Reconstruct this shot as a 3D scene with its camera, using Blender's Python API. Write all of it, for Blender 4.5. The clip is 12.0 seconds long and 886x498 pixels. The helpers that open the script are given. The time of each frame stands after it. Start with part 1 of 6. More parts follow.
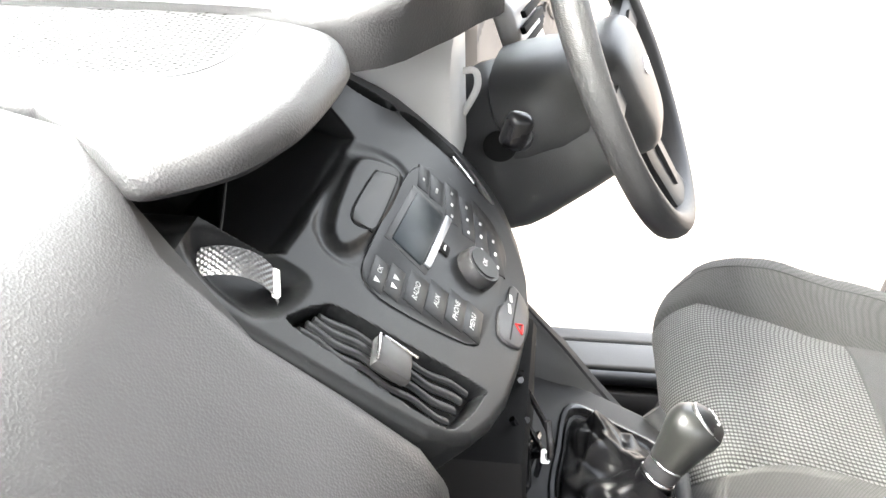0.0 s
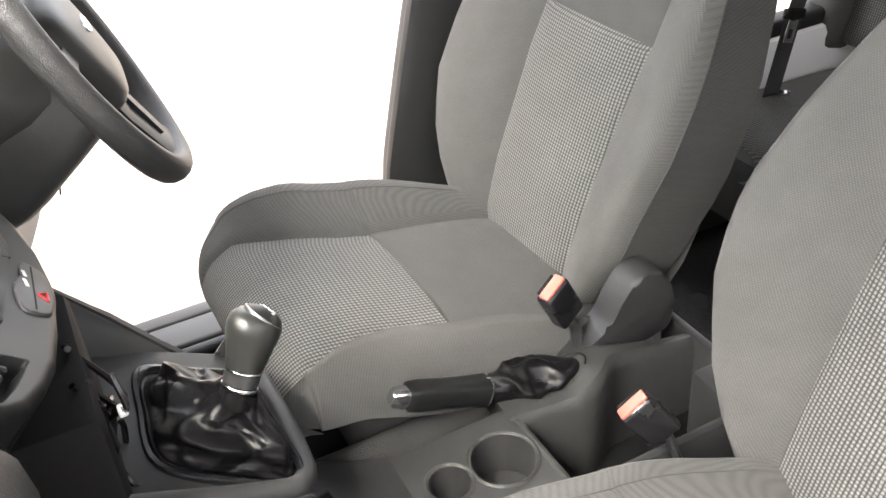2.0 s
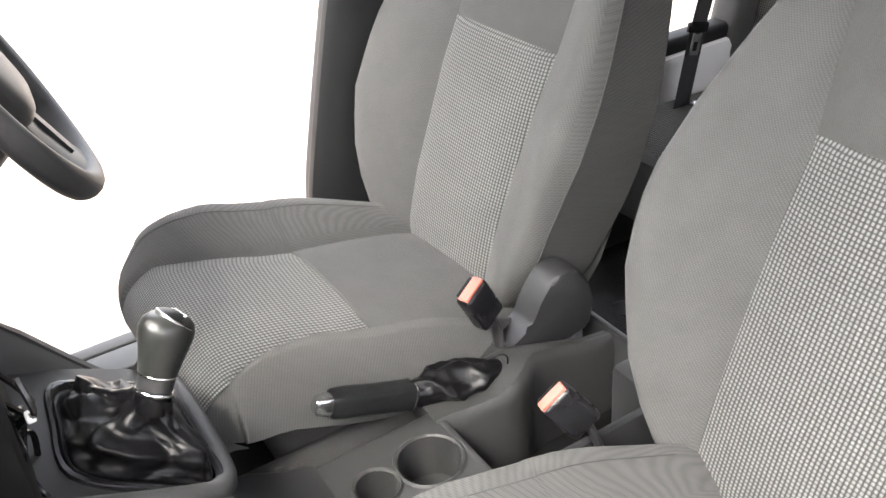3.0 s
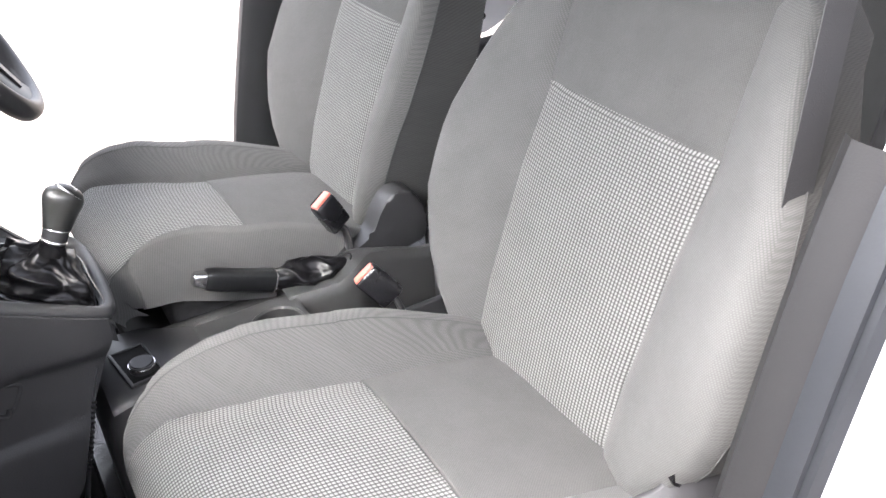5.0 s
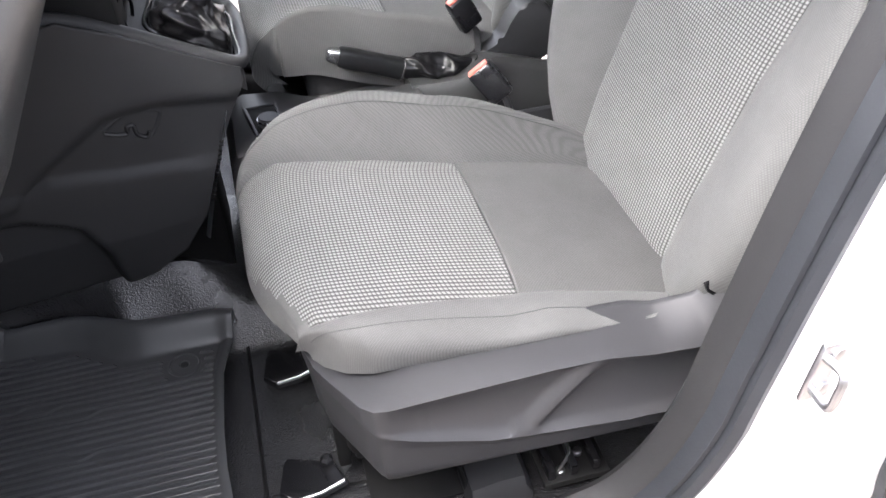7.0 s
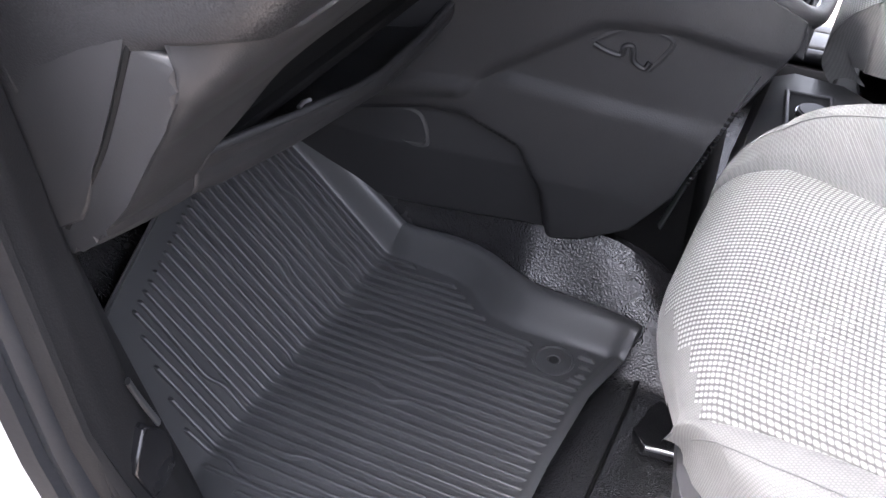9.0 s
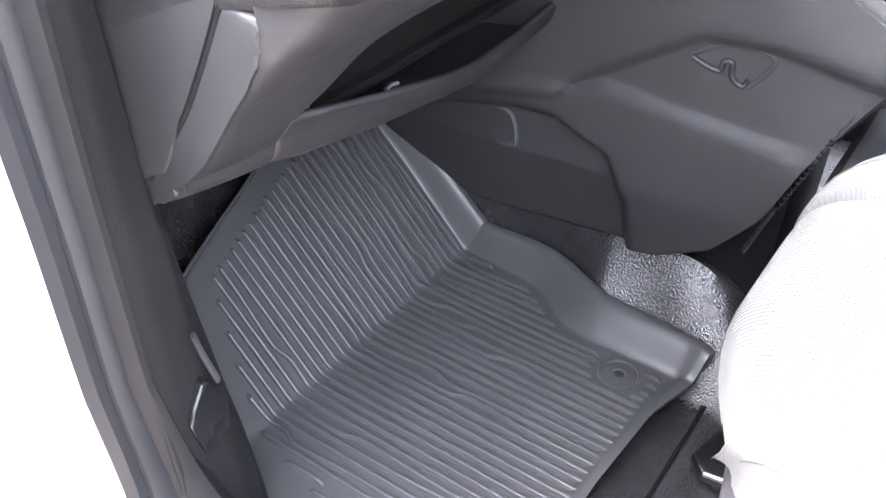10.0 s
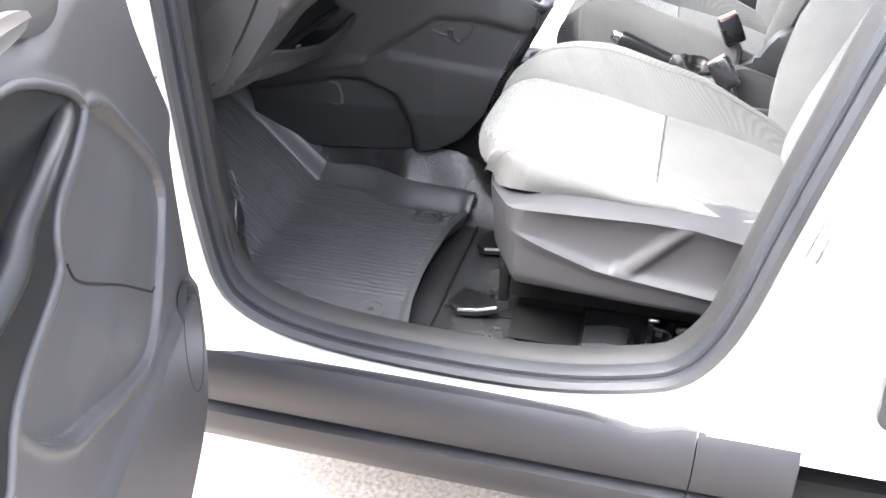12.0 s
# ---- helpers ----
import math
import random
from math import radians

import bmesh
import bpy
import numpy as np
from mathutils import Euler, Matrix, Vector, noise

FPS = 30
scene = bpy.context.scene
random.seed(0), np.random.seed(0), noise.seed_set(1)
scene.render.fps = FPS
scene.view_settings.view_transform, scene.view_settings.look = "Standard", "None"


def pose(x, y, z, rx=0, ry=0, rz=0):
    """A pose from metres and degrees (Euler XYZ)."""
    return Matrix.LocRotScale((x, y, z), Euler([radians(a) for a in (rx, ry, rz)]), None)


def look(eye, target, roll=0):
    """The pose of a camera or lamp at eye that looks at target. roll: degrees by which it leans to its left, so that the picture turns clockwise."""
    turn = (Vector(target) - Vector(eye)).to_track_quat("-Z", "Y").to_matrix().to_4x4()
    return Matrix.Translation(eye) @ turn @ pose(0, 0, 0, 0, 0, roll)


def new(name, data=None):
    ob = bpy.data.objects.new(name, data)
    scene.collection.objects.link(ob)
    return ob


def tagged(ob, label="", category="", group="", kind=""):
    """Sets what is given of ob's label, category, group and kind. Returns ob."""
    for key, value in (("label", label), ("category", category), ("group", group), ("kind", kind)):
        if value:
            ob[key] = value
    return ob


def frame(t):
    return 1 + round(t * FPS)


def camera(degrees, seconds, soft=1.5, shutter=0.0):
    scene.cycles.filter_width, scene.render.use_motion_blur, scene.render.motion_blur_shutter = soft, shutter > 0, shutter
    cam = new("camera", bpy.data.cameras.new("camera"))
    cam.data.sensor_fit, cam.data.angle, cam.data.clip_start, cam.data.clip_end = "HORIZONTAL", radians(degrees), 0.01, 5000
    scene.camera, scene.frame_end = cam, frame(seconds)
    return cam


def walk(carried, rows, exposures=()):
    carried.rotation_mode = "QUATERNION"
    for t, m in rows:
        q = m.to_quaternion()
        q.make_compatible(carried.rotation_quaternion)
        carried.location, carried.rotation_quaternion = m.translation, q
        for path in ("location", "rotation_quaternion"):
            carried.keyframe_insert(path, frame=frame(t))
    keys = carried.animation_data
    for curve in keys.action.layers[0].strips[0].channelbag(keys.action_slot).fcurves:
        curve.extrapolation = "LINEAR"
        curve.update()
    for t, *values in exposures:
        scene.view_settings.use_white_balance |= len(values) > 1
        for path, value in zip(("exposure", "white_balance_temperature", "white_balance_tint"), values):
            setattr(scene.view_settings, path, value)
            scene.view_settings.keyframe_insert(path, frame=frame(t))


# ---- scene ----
cam = camera(52.0, 12.0)
PATH = [
    (0, (-0.585, 0.423, 1.682), (1.081, 0.674, 0.604), -1.8),
    (0.5, (-0.624, 0.421, 1.695), (1.049, 0.381, 0.6), -3.0),
    (1, (-0.634, 0.407, 1.665), (1.001, 0.085, 0.559), -4.1),
    (1.5, (-0.631, 0.423, 1.641), (0.925, -0.147, 0.521), -4.1),
    (2, (-0.65, 0.408, 1.624), (0.859, -0.282, 0.507), -5.0),
    (2.5, (-0.666, 0.405, 1.61), (0.813, -0.391, 0.525), -4.8),
    (2.7, (-0.673, 0.406, 1.589), (0.811, -0.426, 0.537), -5.2),
    (4.3, (-0.936, 0.362, 1.637), (0.543, -0.454, 0.565), -4.6),
    (4.5, (-0.992, 0.367, 1.635), (0.491, -0.456, 0.575), -4.5),
    (5, (-1.164, 0.355, 1.651), (0.345, -0.433, 0.602), -4.6),
    (5.5, (-1.277, 0.307, 1.653), (0.307, -0.328, 0.611), -4.7),
    (6, (-1.322, 0.296, 1.639), (0.273, -0.263, 0.571), -4.5),
    (6.5, (-1.345, 0.291, 1.627), (0.17, -0.182, 0.41), -4.9),
    (6.7, (-1.345, 0.283, 1.612), (0.169, -0.124, 0.37), -4.7),
    (8.3, (-1.196, 0.225, 1.495), (0.351, 0.439, 0.245), -1.5),
    (8.5, (-1.136, 0.222, 1.442), (0.386, 0.608, 0.203), -1.3),
    (9, (-1.019, 0.238, 1.352), (0.397, 0.936, 0.125), 0.0),
    (9.5, (-0.988, 0.237, 1.329), (0.35, 1.072, 0.1), 2.0),
    (10, (-1.02, 0.212, 1.339), (0.306, 1.095, 0.129), 1.7),
    (10.5, (-1.187, 0.152, 1.367), (0.176, 0.894, 0.105), 1.4),
    (11, (-1.407, 0.122, 1.418), (-0.006, 0.762, 0.143), 1.2),
    (11.5, (-1.623, 0.055, 1.449), (-0.141, 0.645, 0.242), 0.8),
    (12, (-1.927, 0.004, 1.472), (-0.251, 0.434, 0.469), 0.9),
]
EXPOSURES = [(0.0, 4.5, 6800, 8), (1.5, 3.75, 7100, 11), (2.5, 3.75, 6950, 11), (4.5, 3.92, 6500, 13), (5.5, 3.9, 6450, 14), (6.5, 3.68, 6400, 14), (8.5, 3.72, 6400, 15), (9.0, 4.5, 6300, 17), (9.5, 5.2, 6200, 18), (10.0, 5.65, 6300, 17), (10.5, 5.9, 6300, 17), (11.0, 5.6, 6300, 17), (12.0, 4.85, 6400, 12)]
walk(cam, [(t, look(eye, target, roll)) for t, eye, target, roll in PATH], EXPOSURES)

# ---- world, sun, exposure ----
world = bpy.data.worlds.new("world")
scene.world = world
world.use_nodes = True
wn = world.node_tree
sky = wn.nodes.new("ShaderNodeTexSky")
sky.sky_type = "NISHITA"
sky.sun_disc = False
sky.sun_elevation, sky.sun_rotation = radians(58), radians(-21)
sky.dust_density, sky.ozone_density, sky.air_density = 4.0, 0.3, 0.8
bg = wn.nodes["Background"]
bg.inputs["Strength"].default_value = 0.15
pale = wn.nodes.new("ShaderNodeHueSaturation")          # thin white overcast
pale.inputs["Saturation"].default_value = 0.35
wn.links.new(sky.outputs[0], pale.inputs["Color"])
wn.links.new(pale.outputs[0], bg.inputs["Color"])
sun_data = bpy.data.lights.new("sun", "SUN")
sun_data.energy, sun_data.angle, sun_data.color = 0.5, radians(55), (1.0, 0.98, 0.965)
sun = new("sun", sun_data)
sun.matrix_world = look((-0.65, 1.7, 3.0), (0, 0, 0))

# daylight through the windscreen
screen_data = bpy.data.lights.new("windscreen_daylight", "AREA")
screen_data.shape, screen_data.size, screen_data.size_y, screen_data.energy, screen_data.color = "RECTANGLE", 1.35, 0.75, 1.8, (0.97, 0.98, 1.0)
screen_light = new("windscreen_daylight", screen_data)
screen_light.matrix_world = look((0, 0.92, 1.72), (0, 0.35, 0.86))

# ---- materials ----
def material(name, color, rough=0.5, metal=0.0, var=0.15, var_scale=6.0, bump=0.0, bump_scale=300.0, kind="noise", spec=0.5, coat=0.0):
    m = bpy.data.materials.new(name)
    m.use_nodes = True
    n, l = m.node_tree.nodes, m.node_tree.links
    b = n["Principled BSDF"]
    b.inputs["Roughness"].default_value = rough
    b.inputs["Metallic"].default_value = metal
    b.inputs["Specular IOR Level"].default_value = spec
    b.inputs["Coat Weight"].default_value = coat
    co = n.new("ShaderNodeTexCoord")
    big = n.new("ShaderNodeTexNoise")
    big.inputs["Scale"].default_value, big.inputs["Detail"].default_value = var_scale, 5
    l.new(co.outputs["Object"], big.inputs["Vector"])
    mix = n.new("ShaderNodeMixRGB")
    mix.inputs[1].default_value = (*[c * (1 - var) for c in color], 1)
    mix.inputs[2].default_value = (*[min(1, c * (1 + var)) for c in color], 1)
    l.new(big.outputs["Fac"], mix.inputs[0])
    l.new(mix.outputs[0], b.inputs["Base Color"])
    rr = n.new("ShaderNodeMapRange")
    rr.inputs["To Min"].default_value, rr.inputs["To Max"].default_value = max(0, rough - 0.08), min(1, rough + 0.08)
    l.new(big.outputs["Fac"], rr.inputs["Value"])
    l.new(rr.outputs[0], b.inputs["Roughness"])
    if bump:
        t = n.new("ShaderNodeTexVoronoi" if kind == "voronoi" else "ShaderNodeTexNoise")
        t.inputs["Scale"].default_value = bump_scale
        l.new(co.outputs["Object"], t.inputs["Vector"])
        bp = n.new("ShaderNodeBump")
        bp.inputs["Strength"].default_value, bp.inputs["Distance"].default_value = bump, 0.0015
        l.new(t.outputs[0], bp.inputs["Height"])
        l.new(bp.outputs[0], b.inputs["Normal"])
    return m


def weave(name, dark, light, pitch_u, pitch_v, relief=0.6, stagger=0.0, wear=0.5):
    """Woven fabric: rows of small light knots on a dark ground, in the UV map's metres."""
    m = bpy.data.materials.new(name)
    m.use_nodes = True
    n, l = m.node_tree.nodes, m.node_tree.links
    b = n["Principled BSDF"]
    b.inputs["Roughness"].default_value = 0.95
    b.inputs["Specular IOR Level"].default_value = 0.15
    b.inputs["Sheen Weight"].default_value = 0.06
    uv = n.new("ShaderNodeUVMap")
    sep = n.new("ShaderNodeSeparateXYZ")
    l.new(uv.outputs[0], sep.inputs[0])

    def math(op, a, bb=None, clamp=False):
        q = n.new("ShaderNodeMath")
        q.operation, q.use_clamp = op, clamp
        for i, s in enumerate((a, bb)):
            if s is None:
                continue
            if isinstance(s, (int, float)):
                q.inputs[i].default_value = s
            else:
                l.new(s, q.inputs[i])
        return q.outputs[0]

    row = math("FLOOR", math("DIVIDE", sep.outputs[1], pitch_v))
    shift = math("MULTIPLY", math("MODULO", row, 2.0), stagger)
    fu = math("SINE", math("MULTIPLY", math("ADD", math("DIVIDE", sep.outputs[0], pitch_u), shift), 6.2832))
    fv = math("SINE", math("MULTIPLY", math("FRACT", math("DIVIDE", sep.outputs[1], pitch_v)), 3.1416))
    knot = math("MULTIPLY", math("ADD", math("MULTIPLY", fu, 0.5), 0.5), fv)
    knot = math("SMOOTH_MIN", math("MULTIPLY", knot, 1.6), 1.0)
    noise_t = n.new("ShaderNodeTexNoise")
    noise_t.inputs["Scale"].default_value, noise_t.inputs["Detail"].default_value, noise_t.inputs["Roughness"].default_value = 14.0, 8, 0.75
    l.new(uv.outputs[0], noise_t.inputs["Vector"])
    mix = n.new("ShaderNodeMixRGB")
    mix.inputs[1].default_value, mix.inputs[2].default_value = (*dark, 1), (*light, 1)
    l.new(knot, mix.inputs[0])
    worn = n.new("ShaderNodeMixRGB")
    worn.blend_type = "MULTIPLY"
    worn.inputs[0].default_value = wear
    ramp = n.new("ShaderNodeMapRange")
    ramp.inputs["To Min"].default_value, ramp.inputs["To Max"].default_value = 0.55, 1.3
    fibre = n.new("ShaderNodeTexNoise")
    fibre.inputs["Scale"].default_value, fibre.inputs["Detail"].default_value = 420.0, 3
    l.new(uv.outputs[0], fibre.inputs["Vector"])
    l.new(math("ADD", math("MULTIPLY", noise_t.outputs["Fac"], 0.6), math("MULTIPLY", fibre.outputs["Fac"], 0.4)), ramp.inputs["Value"])
    l.new(mix.outputs[0], worn.inputs[1])
    l.new(ramp.outputs[0], worn.inputs[2])
    l.new(worn.outputs[0], b.inputs["Base Color"])
    bp = n.new("ShaderNodeBump")
    bp.inputs["Strength"].default_value, bp.inputs["Distance"].default_value = relief, 0.0015
    l.new(knot, bp.inputs["Height"])
    l.new(bp.outputs[0], b.inputs["Normal"])
    return m


DASH = material("dash grained plastic", (0.014, 0.014, 0.015), 0.46, bump=0.2, bump_scale=560, kind="voronoi", var=0.15, spec=0.62)
STACK = material("satin black plastic", (0.008, 0.0084, 0.009), 0.40, bump=0.05, bump_scale=900, var=0.12, spec=0.24)
PLASTIC = material("matt dark plastic", (0.029, 0.029, 0.030), 0.6, bump=0.25, bump_scale=600, var=0.15, spec=0.3)
SMOOTH = material("smooth dark plastic", (0.022, 0.022, 0.023), 0.45, var=0.12, spec=0.4)
CONSOLE = material("grey console plastic", (0.026, 0.026, 0.026), 0.5, bump=0.25, bump_scale=600, var=0.12, spec=0.4)
SILL = material("sill skirt plastic", (0.017, 0.0175, 0.020), 0.5, bump=0.1, bump_scale=500, var=0.15, spec=0.25)
SHROUD = material("column plastic", (0.055, 0.055, 0.055), 0.45, bump=0.15, bump_scale=700, var=0.12, spec=0.4)
SILVER = material("silver painted trim", (0.60, 0.59, 0.575), 0.42, bump=0.08, bump_scale=800, var=0.06)
SHELF = material("fine-grained lower dash plastic", (0.022, 0.022, 0.023), 0.5, bump=0.1, bump_scale=700, var=0.1, spec=0.45)
WALL = material("grey masonry", (0.16, 0.157, 0.15), 0.9, bump=0.4, bump_scale=60, var=0.2, var_scale=2)
SKIRT = material("seat side plastic", (0.028, 0.028, 0.030), 0.5, bump=0.1, bump_scale=700, var=0.1, spec=0.3)
# black parts, and the shade of hollows put in as colour
BLACK = material("black parts and hollow shade", (0.006, 0.006, 0.006), 0.75, var=0.2, spec=0.2)
GLOSS = material("gloss black plastic", (0.008, 0.008, 0.009), 0.26, var=0.1)
LEATHER = material("black leather", (0.004, 0.004, 0.0045), 0.32, bump=0.05, bump_scale=900, kind="voronoi", var=0.2, spec=0.2)
WHEEL = material("steering wheel rubber", (0.03, 0.03, 0.031), 0.5, bump=0.25, bump_scale=700, kind="voronoi", var=0.12)
RUBBER = material("ribbed rubber mat", (0.060, 0.0605, 0.0625), 0.40, bump=0.05, bump_scale=700, var=0.2, spec=0.5)
SEAL = material("rubber seal", (0.015, 0.0165, 0.0195), 0.5, bump=0.15, bump_scale=200, var=0.25, var_scale=12, spec=0.35)
TRIM = material("grey pillar plastic", (0.014, 0.014, 0.0147), 0.6, bump=0.15, bump_scale=500, var=0.15, spec=0.22)
PANEL = material("door moulding plastic", (0.034, 0.034, 0.036), 0.47, bump=0.12, bump_scale=500, var=0.12)
VINYL = material("black floor vinyl", (0.022, 0.022, 0.023), 0.25, bump=0.42, bump_scale=380, kind="voronoi", var=0.2, spec=0.75)
CARPET = material("dark carpet", (0.038, 0.037, 0.036), 0.95, bump=0.8, bump_scale=500, var=0.3, var_scale=20)
PAINT = material("white car paint", (0.8, 0.8, 0.81), 0.3, var=0.03, coat=0.6)
LINER = material("grey roof felt", (0.16, 0.158, 0.153), 0.95, bump=0.4, bump_scale=500, var=0.08)
CHROME = material("satin chrome", (0.7, 0.7, 0.72), 0.22, metal=1.0, var=0.06)
CHROME_DARK = material("worn knurled chrome", (0.20, 0.20, 0.205), 0.42, metal=1.0, var=0.1)
STEEL = material("zinc steel", (0.45, 0.45, 0.46), 0.35, metal=1.0, var=0.2, var_scale=30)
RED = material("salmon red button", (0.44, 0.12, 0.09), 0.4, var=0.12)
WARN = material("hazard red", (0.28, 0.012, 0.012), 0.4, var=0.05)
LETTER = material("white print", (0.75, 0.75, 0.75), 0.5, var=0.02)
SCREEN = material("grey display glass", (0.012, 0.016, 0.019), 0.34, var=0.4, var_scale=25, spec=0.15)
SEAM = material("dark stitching", (0.05, 0.05, 0.05), 0.9, var=0.2, var_scale=200)
BELT = material("black belt webbing", (0.032, 0.032, 0.034), 0.75, bump=0.5, bump_scale=900, var=0.15)
FABRIC = weave("plain grey seat fabric", (0.072, 0.072, 0.070), (0.100, 0.100, 0.097), 0.0030, 0.0024, 0.2, 0.5, 0.9)
PATTERN = weave("grey waffle seat fabric", (0.048, 0.048, 0.046), (0.190, 0.190, 0.184), 0.0058, 0.0052, 0.8, 0.0, 0.55)
SIDE = weave("dark seat side fabric", (0.040, 0.040, 0.039), (0.056, 0.056, 0.054), 0.0030, 0.0018, 0.2, 0.5, 1.0)
PLAIN = weave("darker plain seat fabric", (0.062, 0.062, 0.060), (0.082, 0.082, 0.079), 0.0030, 0.0018, 0.2, 0.5, 1.0)
GROUND = material("pale gravel concrete", (0.27, 0.235, 0.205), 0.9, bump=1.0, bump_scale=75, kind="voronoi", var=0.85, var_scale=85)


# ---- mesh helpers ----
def part(name, bm, mat, parent=None, label="", smooth=True, uv=None):
    """Links a bmesh as one mesh object, a part of its parent."""
    bmesh.ops.recalc_face_normals(bm, faces=bm.faces)
    if uv is not None:
        lay = bm.loops.layers.uv.new("UVMap")
        for f in bm.faces:
            for lo in f.loops:
                lo[lay].uv = uv(lo.vert.co)
    me = bpy.data.meshes.new(name)
    bm.to_mesh(me)
    bm.free()
    me.materials.append(mat)
    if smooth:
        me.shade_smooth()
        me.set_sharp_from_angle(angle=radians(38))
    ob = new(name, me)
    if parent is not None:
        ob.parent = parent
    if label:
        tagged(ob, label)
    return ob


def thing(name, label, category, group="", kind=""):
    return tagged(new(name), label, category, group, kind)


def rbox(c, s, r=0.004, seg=2, m=None):
    """A box with rounded edges: centre, size, radius."""
    bm = bmesh.new()
    bmesh.ops.create_cube(bm, size=1)
    for v in bm.verts:
        v.co = Vector((v.co.x * s[0], v.co.y * s[1], v.co.z * s[2]))
    if r:
        bmesh.ops.bevel(bm, geom=bm.edges[:], offset=min(r, min(s) * 0.45), segments=seg, profile=0.5, affect="EDGES")
    bmesh.ops.transform(bm, matrix=Matrix.Translation(c) @ (m or Matrix()), verts=bm.verts)
    return bm


def join(*bms):
    out = bms[0]
    for b in bms[1:]:
        me = bpy.data.meshes.new("tmp")
        b.to_mesh(me)
        b.free()
        out.from_mesh(me)
        bpy.data.meshes.remove(me)
    return out


def moved(bm, m):
    bmesh.ops.transform(bm, matrix=m, verts=bm.verts)
    return bm


def grid(fn, nu, nv, keep=None, closed_u=False):
    """A sheet of nu x nv cells over fn(u, v), u and v from 0 to 1; keep(i, j) picks the cells."""
    bm = bmesh.new()
    vs = [[bm.verts.new(fn(i / nu, j / nv)) for j in range(nv + 1)] for i in range(nu + (0 if closed_u else 1))]
    for i in range(nu):
        for j in range(nv):
            if keep is None or keep(i, j):
                a, b = vs[i], vs[(i + 1) % len(vs)]
                bm.faces.new((a[j], b[j], b[j + 1], a[j + 1]))
    loose = [v for v in bm.verts if not v.link_faces]
    bmesh.ops.delete(bm, geom=loose, context="VERTS")
    return bm


def loft(rings, caps=True):
    """Joins closed rings of equal length."""
    bm = bmesh.new()
    vs = [[bm.verts.new(p) for p in ring] for ring in rings]
    n = len(rings[0])
    for a, b in zip(vs, vs[1:]):
        for k in range(n):
            bm.faces.new((a[k], a[(k + 1) % n], b[(k + 1) % n], b[k]))
    if caps:
        bm.faces.new(vs[0][::-1])
        bm.faces.new(vs[-1])
    return bm


def tube(points, radius, n=12, flat=1.0, caps=True):
    """A round or flattened bar along points; radius may be a list."""
    pts = [Vector(p) for p in points]
    rad = radius if isinstance(radius, (list, tuple)) else [radius] * len(pts)
    rings, side = [], None
    for i, p in enumerate(pts):
        d = (pts[min(i + 1, len(pts) - 1)] - pts[max(i - 1, 0)]).normalized()
        if side is None:
            side = d.cross(Vector((0, 0, 1)))
            if side.length < 0.1:
                side = d.cross(Vector((0, 1, 0)))
        side = (side - d * side.dot(d)).normalized()
        up = side.cross(d)
        rings.append([p + rad[i] * (math.cos(a) * side + flat * math.sin(a) * up) for a in (2 * math.pi * k / n for k in range(n))])
    return loft(rings, caps)


def curve_pts(points, n=8):
    """A smooth line through points."""
    p = [Vector(q) for q in points]
    p = [2 * p[0] - p[1]] + p + [2 * p[-1] - p[-2]]
    out = []
    for i in range(1, len(p) - 2):
        for k in range(n):
            t = k / n
            out.append(0.5 * (2 * p[i] + (p[i + 1] - p[i - 1]) * t + (2 * p[i - 1] - 5 * p[i] + 4 * p[i + 1] - p[i + 2]) * t * t
                              + (3 * p[i] - p[i - 1] - 3 * p[i + 1] + p[i + 2]) * t ** 3))
    return out + [p[-2]]


def lathe(profile, n=24, m=None):
    """Turned about z: rows of (radius, height)."""
    bm = loft([[Vector((max(r, 1e-5) * math.cos(a), max(r, 1e-5) * math.sin(a), h)) for a in (2 * math.pi * k / n for k in range(n))] for r, h in profile])
    return moved(bm, m) if m else bm


def prism(outline, place, depth, r=0.0, seg=2):
    """A flat outline of (a, b) put into space by place(a, b, h), h from 0 to depth, front edge rounded by r."""
    bm = bmesh.new()
    a = [bm.verts.new(place(x, y, 0)) for x, y in outline]
    b = [bm.verts.new(place(x, y, depth)) for x, y in outline]
    n = len(outline)
    bm.faces.new(a[::-1])
    top = bm.faces.new(b)
    for k in range(n):
        bm.faces.new((a[k], a[(k + 1) % n], b[(k + 1) % n], b[k]))
    if r:
        bmesh.ops.bevel(bm, geom=list(top.edges), offset=r, segments=seg, profile=0.5, affect="EDGES")
    return bm


def rounded(outline, n=5):
    """A closed smooth outline through 2D points."""
    p = [Vector((*q, 0)) for q in outline]
    out, c = [], len(p)
    for i in range(c):
        a, b, d, e = p[i - 1], p[i], p[(i + 1) % c], p[(i + 2) % c]
        for k in range(n):
            t = k / n
            q = 0.5 * (2 * b + (d - a) * t + (2 * a - 5 * b + 4 * d - e) * t * t + (3 * b - a - 3 * d + e) * t ** 3)
            out.append((q.x, q.y))
    return out


def interp(x, xs, ys):
    return float(np.interp(x, xs, ys))


def solid(ob, thick, offset=-1.0):
    """Gives a sheet its thickness."""
    mod = ob.modifiers.new("thickness", "SOLIDIFY")
    mod.thickness, mod.offset = thick, offset
    return ob

# ---- ground ----
gnd = part("ground", grid(lambda u, v: Vector((-60 + 120 * u, -60 + 120 * v, 0)), 8, 8), GROUND, None, "pale sunlit gravel and concrete ground")
tagged(gnd, category="ground", kind="structure")

# ---- unseen wall, added to limit light at the open passenger door ----
block_wall = part("wall_light_block", grid(lambda u, v: Vector((-3.4, -9 + 18 * u, 2.3 * v)), 6, 2), WALL, None, "unseen plain grey wall, added to hold back side light")
solid(block_wall, 0.2, 1)
tagged(block_wall, category="wall", kind="structure")

